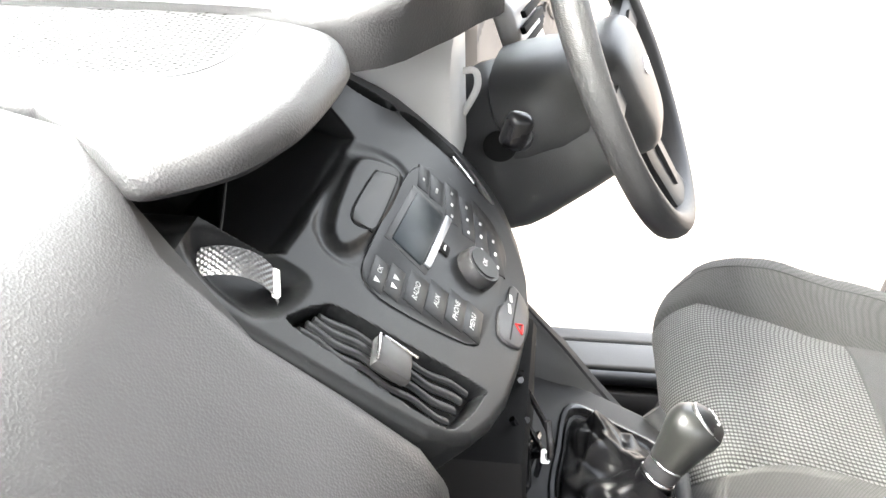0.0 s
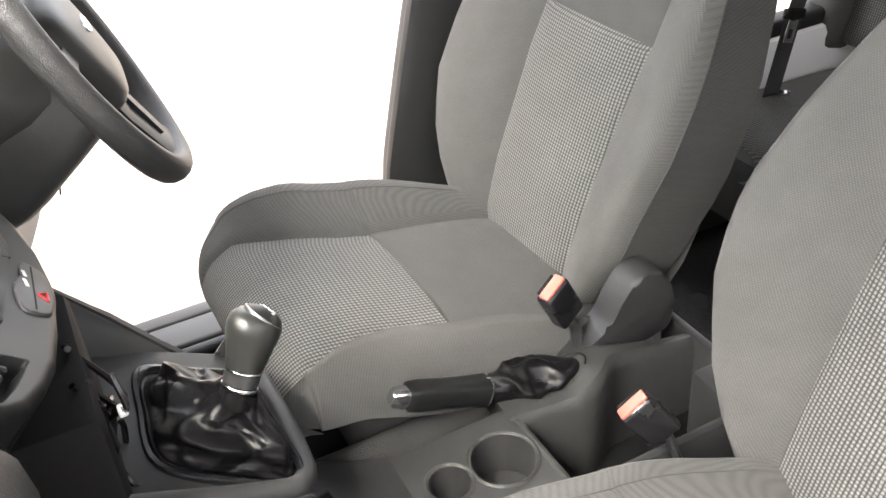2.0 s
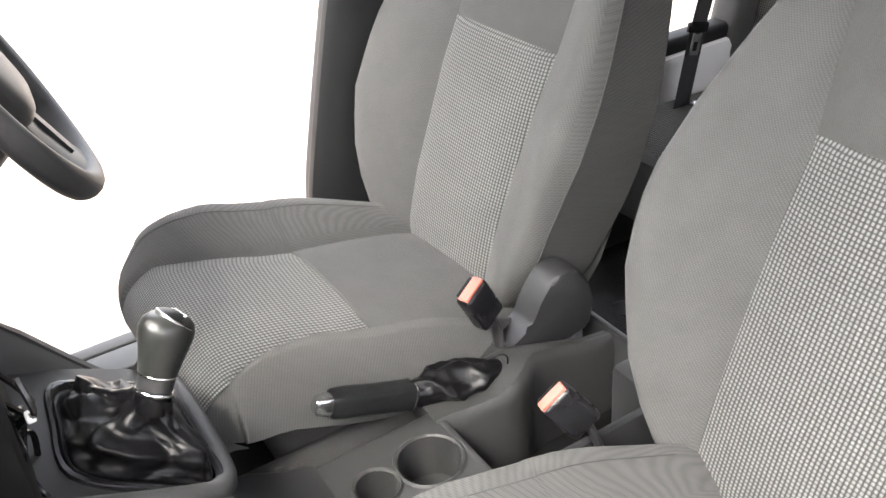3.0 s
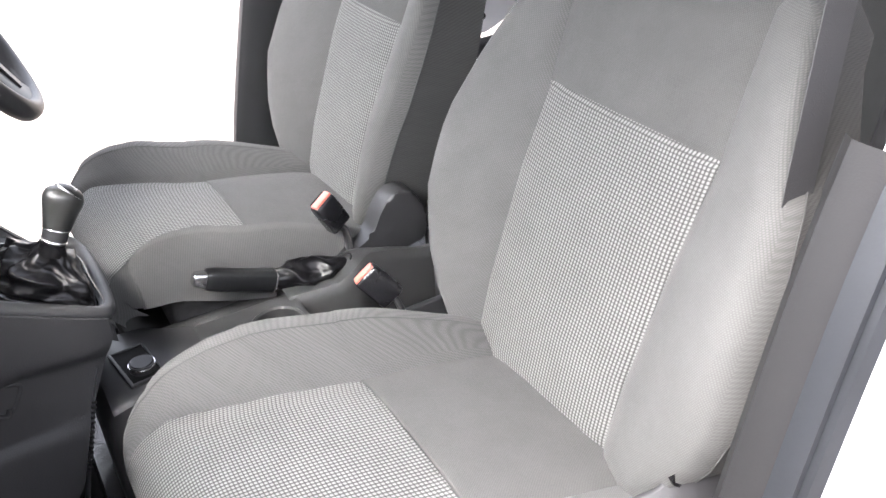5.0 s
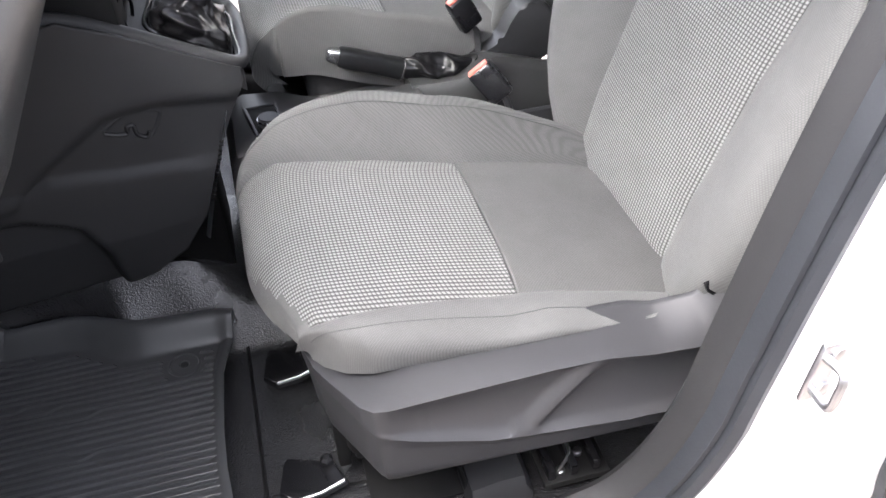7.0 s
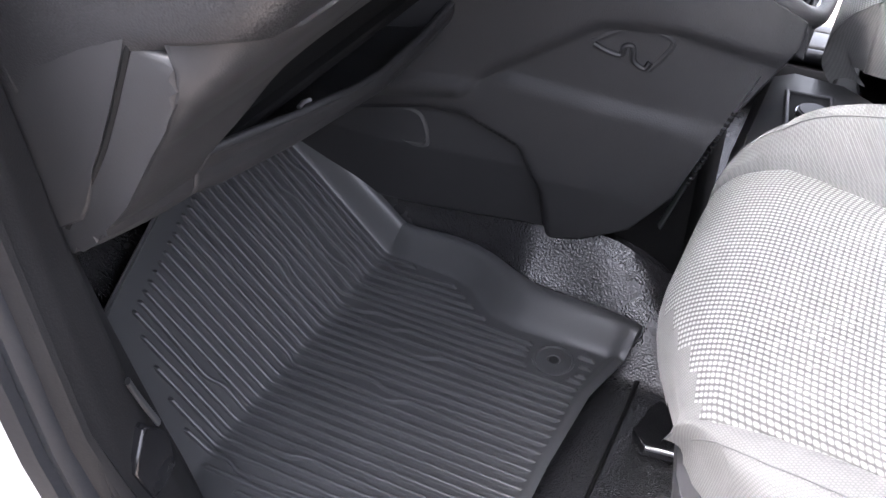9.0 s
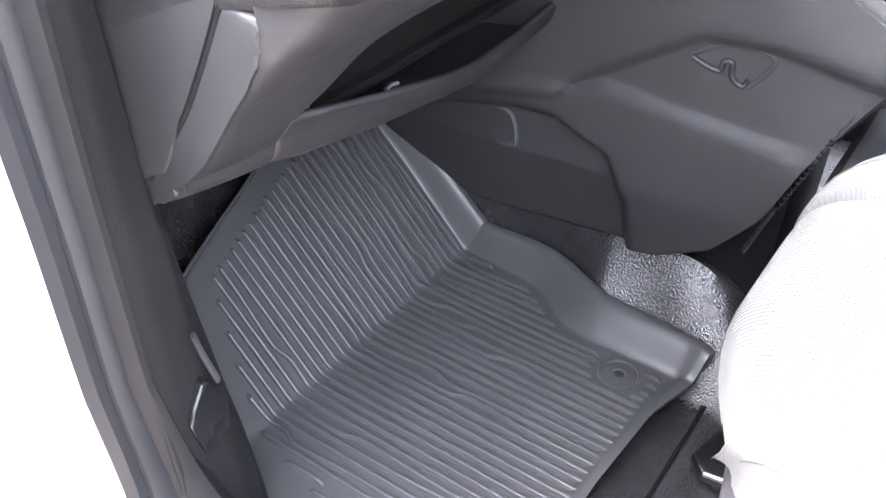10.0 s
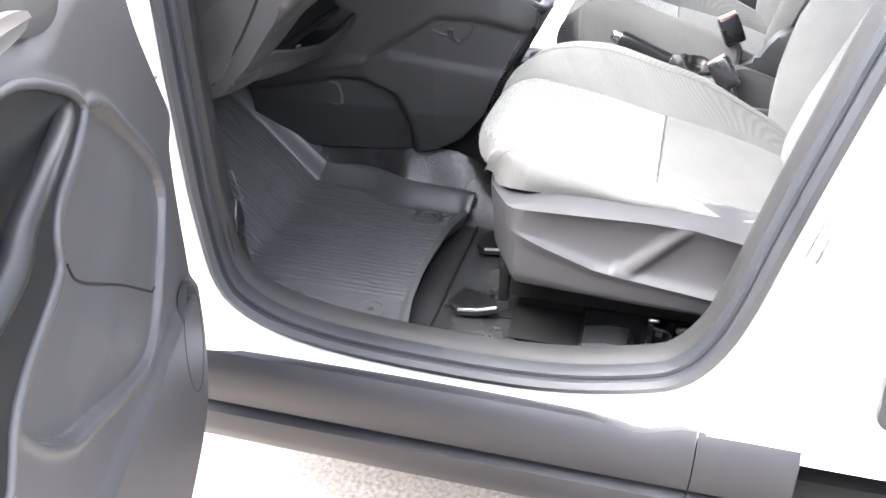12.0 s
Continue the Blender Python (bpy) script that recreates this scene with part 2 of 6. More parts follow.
# ---- van body ----
LOOP = curve_pts([(0, y, z) for y, z in ((0.742, 1.1), (0.745, 1.3), (0.70, 1.5), (0.55, 1.69), (0.35, 1.755), (0.0, 1.775), (-0.29, 1.75), (-0.37, 1.6),
                  (-0.33, 1.4), (-0.262, 1.2), (-0.215, 1.03), (-0.17, 0.85), (-0.135, 0.70), (-0.085, 0.608), (-0.01, 0.57), (0.136, 0.54), (0.33, 0.535),
                  (0.523, 0.55), (0.647, 0.59), (0.705, 0.662), (0.724, 0.80), (0.737, 0.97), (0.742, 1.1))], 4)[:-1]


def side_x(z):
    return interp(z, [0.5, 0.62, 0.8, 1.3, 1.8], [0.738, 0.755, 0.785, 0.785, 0.70])


def waist(p):
    """The opening's front edge stands further in than its rear edge."""
    return interp(p.y, [0.45, 0.68], [0, 1]) * interp(p.z, [0.55, 0.62, 0.70, 0.80, 0.95, 1.3, 1.6], [0.0, 0.008, 0.03, 0.042, 0.045, 0.04, 0.0])


def ring_at(d, dx, side):
    """The opening's outline moved inward by d (outward if negative) and into the cab by dx."""
    out, n, c = [], len(LOOP), Vector((0, 0.2, 1.15))
    for i in range(n):
        t = (LOOP[(i + 1) % n] - LOOP[i - 1]).normalized()
        nrm = Vector((0, -t.z, t.y))
        if nrm.dot(c - LOOP[i]) < 0:
            nrm = -nrm
        p = LOOP[i] + nrm * d
        out.append(Vector((side * (side_x(LOOP[i].z) - waist(LOOP[i]) * max(0, 1 - max(dx, 0) / 0.07) - dx), p.y, p.z)))
    return out


def outer_ring(side):
    out = []
    for p in LOOP:
        d = p - Vector((0, 0.2, 1.12))
        k = min([q for q in ((1.15 - 0.2) / d.y if d.y > 1e-6 else 99, (-0.62 - 0.2) / d.y if d.y < -1e-6 else 99,
                             (1.86 - 1.12) / d.z if d.z > 1e-6 else 99, (0.515 - 1.12) / d.z if d.z < -1e-6 else 99)])
        q = Vector((0, 0.2, 1.12)) + d * k
        out.append(Vector((side * interp(q.z, [0.5, 0.6, 0.9, 1.4, 1.86], [0.80, 0.83, 0.85, 0.83, 0.72]), q.y, q.z)))
    return out


def narrow(side, d):
    """The trim's hidden edge, kept slim along the upper centre pillar."""
    wide, slim = ring_at(d, 0.085, side), ring_at(0.015, 0.08, side)
    return [b if p.y < -0.15 and p.z > 1.22 else a for a, b, p in zip(wide, slim, LOOP)]


body = thing("van_body", "white painted van body shell with both front doors open", "van body", kind="structure")
for side in (-1, 1):
    o, a = outer_ring(side), ring_at(-0.05, -0.035, side)
    mid = [p.lerp(q, 0.5) + Vector((side * 0.012, 0, 0)) for p, q in zip(a, o)]
    part("side_panel", loft([o, mid, a, ring_at(-0.025, -0.012, side), ring_at(-0.004, 0.004, side), ring_at(0.0, 0.05, side)], caps=False), PAINT, body, "white painted side panel and sill")
    seal = thing("door_seal", "grey-black rubber seal round the front door opening", "door seal", kind="structure")
    part("seal_bead", loft([ring_at(-0.012, 0.0, side), ring_at(-0.008, -0.014, side), ring_at(0.004, -0.02, side), ring_at(0.012, -0.012, side), ring_at(0.013, 0.004, side)], caps=False), SEAL, seal)
    part("seal_lip", loft([ring_at(0.012, 0.002, side), ring_at(0.014, -0.004, side), ring_at(0.020, -0.003, side), ring_at(0.024, 0.010, side), ring_at(0.024, 0.024, side)], caps=False), SEAL, seal, "folded inner lip of the rubber seal")
    trim = thing("door_frame_trim", "grey plastic trim inside the door opening", "trim", kind="structure")
    trim_bm = loft([ring_at(0.018, 0.018, side), ring_at(0.026, 0.024, side), ring_at(0.034, 0.045, side), ring_at(0.034, 0.06, side), ring_at(0.02, 0.075, side), narrow(side, -0.03), narrow(side, -0.09)], caps=False)
    bmesh.ops.delete(trim_bm, geom=[f for f in trim_bm.faces if f.calc_center_median().y < -0.2 and 1.285 < f.calc_center_median().z < 1.7], context="FACES")
    part("trim_panel", trim_bm, TRIM, trim)
    # side skirt
    skirt = thing("sill_skirt", "grey plastic skirt along the outer sill", "sill trim", kind="structure")
    prof = [(0.79, 0.532), (0.806, 0.534), (0.822, 0.515), (0.826, 0.47), (0.815, 0.432), (0.80, 0.425), (0.80, 0.418), (0.822, 0.412), (0.826, 0.38), (0.80, 0.335), (0.74, 0.32), (0.74, 0.5)]

    def skirt_ring(y):
        dz = interp(y, [-0.13, -0.09, -0.03, 0.05], [0.012, 0.01, -0.012, 0.0])
        return [Vector((side * x, y, z + (dz if z > 0.5 else 0))) for x, z in prof]

    part("skirt_strip", loft([skirt_ring(y) for y in np.linspace(1.0, -0.112, 48)]), SILL, skirt)
    part("skirt_end", loft([skirt_ring(y) for y in (-0.114, -0.18, -0.262)]), SILL, skirt, "separate rear block of the plastic skirt")
part("roof", rbox((0, -0.85, 1.87), (1.5, 2.9, 0.05), 0.02), PAINT, body)
# unseen lining, toned dark to weaken its reflection on the dash
part("headliner", rbox((0, -0.86, 1.828), (1.42, 2.84, 0.03), 0.012), LINER, body, "grey felt roof lining")
# unseen panels and posts, added to hold back light from behind
part("window_light_block", rbox((0.745, -1.46, 1.67), (0.06, 1.70, 0.36), 0.02), LINER, body, "unseen grey lined panel, added to block light above the rear window")
part("door_light_block", rbox((-0.745, -1.46, 1.76), (0.06, 1.70, 0.18), 0.02), LINER, body, "unseen grey lined rail, added to block light above the sliding door")
for sx in (-1, 1):
    part("rear_light_block", rbox((sx * 0.745, -2.08, 1.2), (0.06, 0.46, 0.62), 0.02), LINER, body)
part("rear_wall", rbox((0, -2.32, 1.2), (1.6, 0.04, 1.4), 0.01), PAINT, body)
part("firewall", rbox((0, 1.16, 0.95), (1.6, 0.04, 0.95), 0.01), BLACK, body)
part("underbody", rbox((0, -0.55, 0.40), (1.5, 3.4, 0.08), 0.02), BLACK, body)
part("scuttle", rbox((0, 1.12, 1.41), (1.6, 0.12, 0.04), 0.01), PAINT, body)
for sx in (-1, 1):
    part("windscreen_pillar", tube([(sx * 0.74, 1.16, 1.40), (sx * 0.70, 0.85, 1.65), (sx * 0.66, 0.52, 1.86)], 0.04), PAINT, body)

# ---- floor ----
floor = thing("floor", "black leather-grained vinyl cab floor", "floor", kind="structure")


def floor_z(x, y):
    z = 0.478
    edge = interp(y, [0.10, 0.36, 0.507, 0.574, 0.638, 0.72, 0.78, 1.0], [-0.11, -0.118, -0.112, -0.122, -0.084, -0.070, -0.075, -0.12])
    wall_x = interp(y, [0.30, 0.45, 0.6, 0.8], [-0.02, -0.05, -0.045, -0.04])
    wall_z = interp(y, [0.1, 0.3, 0.38, 0.46, 0.5, 0.62, 0.95], [0.05, 0.05, 0.09, 0.135, 0.14, 0.135, 0.14])
    rise = interp(x, [edge - 0.05, edge - 0.01, edge + 0.012, wall_x, 0.2, 0.26], [0, 0.028, 0.05, wall_z, wall_z, 0])   # tunnel
    z += rise * interp(y, [-0.3, 0.1, 0.3], [0.3, 0.5, 1])
    z += 0.016 * math.exp(-((y - 0.40 + 0.2 * (x + 0.05)) / 0.045) ** 2) * interp(x, [-0.13, -0.08, -0.02], [0, 1, 0.6])     # soft fold in the vinyl
    z += interp(y, [0.80, 0.84, 1.12], [0, 0.025, 0.30])                                   # toe board
    z += 0.003 * noise.noise(Vector((x * 9, y * 9, 0)))
    return z


part("floor_covering", grid(lambda u, v: Vector((-0.66 + 1.32 * u, -2.28 + 3.4 * v, floor_z(-0.66 + 1.32 * u, -2.28 + 3.4 * v))), 110, 230), VINYL, floor)
for pts in (((-0.16, 0.378, 0.0), (-0.66, 0.378, 0)), ((-0.20, 0.30, 0), (-0.20, 0.02, 0)), ((-0.48, 0.37, 0), (-0.50, 0.18, 0))):
    a, b = Vector(pts[0]), Vector(pts[1])
    part("floor_groove", tube([Vector((p.x, p.y, floor_z(p.x, p.y) + 0.0005)) for p in (a.lerp(b, k / 24) for k in range(25))], 0.003, 6), BLACK, floor)
duct = thing("floor_duct", "dark plastic heater duct under the passenger seat", "heater duct")
part("duct_body", loft([[Vector((x, y, z)) for x, z in ((-0.592, 0.476), (-0.588, 0.500 + q), (-0.580, 0.512 + q), (-0.522, 0.512 + q), (-0.512, 0.500 + q), (-0.505, 0.476))] for y, q in ((0.098, -0.022), (0.090, 0.0), (0.05, 0.008), (0.012, 0.008), (0.002, -0.01), (0.0, -0.022))]), SKIRT, duct)
part("duct_well", rbox((-0.503, 0.163, 0.4865), (0.115, 0.135, 0.004), 0.001), BLACK, duct, "black open channel beside the duct")
part("well_wall", rbox((-0.445, 0.163, 0.4985), (0.004, 0.135, 0.026), 0.001), BLACK, duct)
part("well_wall", rbox((-0.503, 0.095, 0.4985), (0.115, 0.004, 0.026), 0.001), BLACK, duct)
hardware = thing("rail_latch", "black steel seat rail latch with bright bolts", "seat rail latch")
part("latch_plate", rbox((-0.545, -0.062, 0.505), (0.11, 0.10, 0.012), 0.003), BLACK, hardware)
for k in range(3):
    part("latch_bar", rbox((-0.545, -0.025 - 0.034 * k, 0.522), (0.10, 0.012, 0.022), 0.003), GLOSS, hardware)
for dx, dyy in ((-0.585, -0.04), (-0.56, -0.075), (-0.52, -0.042), (-0.50, -0.078)):
    part("latch_bolt", lathe([(0.007, 0), (0.007, 0.006), (0.004, 0.008)], 10, pose(dx, dyy, 0.514)), STEEL, hardware)
part("latch_spring", tube(curve_pts([(-0.592, -0.03, 0.52), (-0.57, -0.058, 0.532), (-0.535, -0.058, 0.532), (-0.51, -0.03, 0.522)], 5), 0.0025, 6), STEEL, hardware)

# ---- rubber mat ----
mat_ob = thing("rubber_floor_mat", "dark grey ribbed rubber floor mat with raised rim", "floor mat")
FOLD_Y, MAT_Z, RUN = 0.785, 0.514, 0.30


def mat_rear(x):
    """The bowed rear edge."""
    return interp(x, [-0.665, -0.62, -0.54, -0.44, -0.37, -0.24, -0.15, -0.12], [0.398, 0.406, 0.421, 0.428, 0.428, 0.420, 0.396, 0.388])


def mat_left(s):
    """The door-side edge; s is y on the flat, and goes on up the toe board past the fold."""
    return interp(s, [0.4, 0.5, 0.6, 0.7, 0.785, 0.90, 0.98, 1.008, 1.036, 1.085], [-0.665, -0.665, -0.655, -0.635, -0.605, -0.56, -0.518, -0.442, -0.365, -0.24])


def mat_foot(s):
    """Where the tunnel-side rim begins to rise."""
    return interp(s, [0.40, 0.55, 0.585, 0.61, 0.645, 0.68, 0.785, 0.95, 1.085], [-0.170, -0.172, -0.166, -0.152, -0.124, -0.112, -0.102, -0.103, -0.108])


def mat_crest(s):
    """The crest of the tunnel-side rim."""
    return interp(s, [0.39, 0.434, 0.53, 0.562, 0.60, 0.63, 0.66, 0.693, 0.725, 0.756, 0.785, 0.95, 1.085], [-0.140, -0.130, -0.124, -0.120, -0.103, -0.088, -0.078, -0.074, -0.076, -0.079, -0.076, -0.076, -0.09])


def mat_at(x, s, h=0.0):
    """A place on the mat's upper face: flat, a tight bend, then 45 degrees up the toe board."""
    d = s - FOLD_Y
    k = interp(d, [-0.012, 0.012], [0, 1])
    nrm = Vector((0, -0.7071 * k, 1 - 0.2929 * k)).normalized()
    up = 0.7071 * max(d, 0) + 0.0022 * max(0, 1 - abs(d) / 0.012) ** 2
    return Vector((x, FOLD_Y + (d if d < 0 else 0.7071 * d), MAT_Z + up)) + nrm * h


def mat_pt(u, v):
    if v < 0.06:
        wall = v / 0.06
        fall = (1 - wall) * 0.034
    else:
        wall, fall = 1, 0
    w = max(0, (v - 0.06) / 0.94)
    s_mid = 0.405 + (FOLD_Y + RUN - 0.405) * w
    lo, foot, crest = mat_left(s_mid), mat_foot(s_mid), mat_crest(s_mid)
    x = interp(u, [0, 0.78, 0.96, 1.0], [lo, foot, crest, crest + 0.007])
    s = mat_rear(x) + (FOLD_Y + RUN - mat_rear(x)) * w
    high = interp(s, [0.4, 0.6, 0.785, 1.085], [0.040, 0.042, 0.044, 0.03])
    g = interp(u, [0.78, 0.96], [0, 1])
    h = high * g * g * (3 - 2 * g) - (0.012 if u > 0.985 else 0)
    back = s - mat_rear(x)
    h += interp(back, [0, 0.004, 0.010, 0.018], [0.006, 0.0075, 0.005, 0]) * (1 - g)
    h = max(h, interp(x - lo, [0, 0.006, 0.016], [0.007, 0.007, 0]))
    p = mat_at(x, s, h)
    p.z -= fall * (1 + 0.4 * g)
    p.y += 0.016 * (1 - wall)
    return p


solid(part("mat_sheet", grid(mat_pt, 120, 150), RUBBER, mat_ob), 0.003, -1)
CLIPS = ((-0.203, 0.481), (-0.586, 0.487))
rr = random.Random(11)
for k in range(35):
    x0 = -0.1140 - 0.0142 * k
    s0 = interp(x0, [-0.6, -0.545], [0.52, 0.70]) if x0 < -0.545 else interp(x0, [-0.545, -0.2], [0.431, 0.429])
    s1 = interp(-x0, [0.10, 0.324, 0.473, 0.50, 0.532, 0.545, 0.565, 0.60], [1.085, 1.022, 0.969, 0.90, 0.815, 0.765, 0.69, 0.60])
    while s0 < 0.8 and x0 > mat_foot(s0) - 0.006:
        s0 += 0.004
    if s1 - s0 < 0.03:
        continue
    jogs = [(rr.uniform(s0 + 0.04, s1 - 0.04), rr.choice((-1, 1)) * rr.uniform(0.003, 0.0055)) for _ in range(rr.choice((0, 0, 1, 1, 2)) if s1 - s0 > 0.15 else 0)]
    cells = int((s1 - s0) / 0.007)
    runs, row = [], []
    for i in range(cells + 1):
        sv = s0 + (s1 - s0) * i / cells
        x = x0 + sum(a * math.tanh((sv - b) / 0.010) * math.exp(-((sv - b) / 0.07) ** 2) for b, a in jogs)
        near = min(math.hypot(x - cx, sv - cy) for cx, cy in CLIPS)
        if near < 0.031:
            runs.append(row)
            row = []
            continue
        row.append((x, sv))
    runs.append(row)
    for row in runs:
        if len(row) < 4:
            continue
        rings = []
        for i, (x, sv) in enumerate(row):
            hh = 0.0080 * min(1, (i + 0.15) / 1.2, (len(row) - 1 - i + 0.15) / 1.2)
            rings.append([mat_at(x + a, sv, b * hh + 0.0003) for a, b in ((-0.0040, -0.05), (-0.0033, 0.40), (-0.0022, 0.88), (-0.0008, 1), (0.0008, 1), (0.0022, 0.88), (0.0033, 0.40), (0.0040, -0.05))])
        part("rib", loft(rings), RUBBER, mat_ob)
for cx, cy in CLIPS:
    part("mat_clip", lathe([(0.0275, 0.0), (0.0275, 0.0048), (0.0245, 0.0055), (0.023, 0.0025), (0.019, 0.003), (0.009, 0.0042), (0.0075, 0.002), (0.0, 0.002)], 36, pose(cx, cy, MAT_Z)), RUBBER, mat_ob, "round mat fixing")
    part("clip_stud", lathe([(0.0075, 0.0015), (0.006, 0.0038), (0.0, 0.0042)], 18, pose(cx, cy, MAT_Z)), SMOOTH, mat_ob)
for k in range(8):
    part("raised_bar", moved(rbox((0, 0, 0), (0.012, 0.011, 0.003), 0.001), pose(-0.604 - 0.0016 * k, 0.682 - 0.019 * k, MAT_Z + 0.001, 0, 0, 6)), RUBBER, mat_ob)
for k in range(8):
    part("mould_mark", moved(rbox((0, 0, 0), (0.015, 0.0075, 0.003), 0.001), pose(-0.560 - 0.0008 * k, 0.702 - 0.0145 * k, MAT_Z + 0.001, 0, 0, 4)), RUBBER, mat_ob)

# ---- kick panels beside the foot wells ----
for side in (-1, 1):
    kick = thing("kick_panel", "grey plastic kick panel beside the foot well", "kick panel", kind="structure")

    def kick_pt(u, v):
        z = 0.47 + 0.70 * v
        ly = interp(z, [0.5, 0.56, 0.62, 0.66, 0.8, 0.97, 1.1], [0.685, 0.69, 0.695, 0.702, 0.718, 0.73, 0.735])
        lean = -0.10 * (z - 0.512)
        x = interp(u, [0, 0.12, 0.3, 0.4, 0.5, 0.75, 1.0], [-0.722, -0.70, -0.645 + lean * 0.5, -0.612 + lean, -0.590 + lean, -0.54 + lean, -0.48 + lean])
        y = ly + interp(u, [0, 0.12, 0.3, 0.4, 0.5, 0.75, 1.0], [-0.024, -0.020, -0.006, 0.012, 0.045, 0.15, 0.28])
        return Vector((-side * x if side > 0 else x, y, z))

    solid(part("kick_sheet", grid(kick_pt, 40, 36), TRIM, kick), 0.004, 0)
# ribbed rubber piece at the foot of the sliding door opening
step = thing("side_step", "dark ribbed rubber piece at the side door opening", "side step", kind="structure")
step_line = rounded([(-0.36, 0.63), (-0.335, 0.68), (-0.335, 0.75), (-0.36, 0.805), (-0.42, 0.83), (-0.70, 0.83), (-0.72, 0.62), (-0.55, 0.59)], 5)
part("step_body", prism(step_line, lambda a, b, h: Vector((-0.83 - h, a, b)), 0.016, 0.006, 3), SEAL, step)
for k in range(4):
    part("step_groove", tube(curve_pts([(-0.8455, -0.352 - 0.004 * k, 0.66 + 0.035 * k), (-0.8455, -0.45, 0.672 + 0.033 * k), (-0.8455, -0.69, 0.685 + 0.03 * k)], 5), 0.003, 8), BLACK, step)
# sill cover under the open driver's door
driver_sill = thing("driver_sill", "grey plastic sill cover under the driver's door", "sill trim", kind="structure")
part("sill_cover", rbox((0.757, 0.30, 0.575), (0.074, 0.80, 0.05), 0.008, 3), SHROUD, driver_sill)
part("sill_gap", rbox((0.795, 0.30, 0.57), (0.012, 0.80, 0.05), 0.002), BLACK, driver_sill)
part("outer_sill", rbox((0.819, 0.30, 0.573), (0.038, 0.80, 0.05), 0.008, 3), SHROUD, driver_sill, "outer sill strip")
part("sill_seal", tube([(0.706, y, 0.585) for y in (-0.1, 0.3, 0.7)], 0.014, 10), SEAL, driver_sill)

# inner sills beside the rear floor
for side in (-1, 1):
    rear_sill = thing("rear_sill", "dark plastic sill cover beside the rear floor", "sill trim", kind="structure")
    part("sill_cover", rbox((side * 0.72, -1.42, 0.49), (0.16, 1.75, 0.10), 0.02, 3), PLASTIC, rear_sill)

# ---- front seats ----
def soft_cover(ob):
    """Cloth has no hard edges."""
    ob.data.set_sharp_from_angle(angle=radians(180))
    return ob


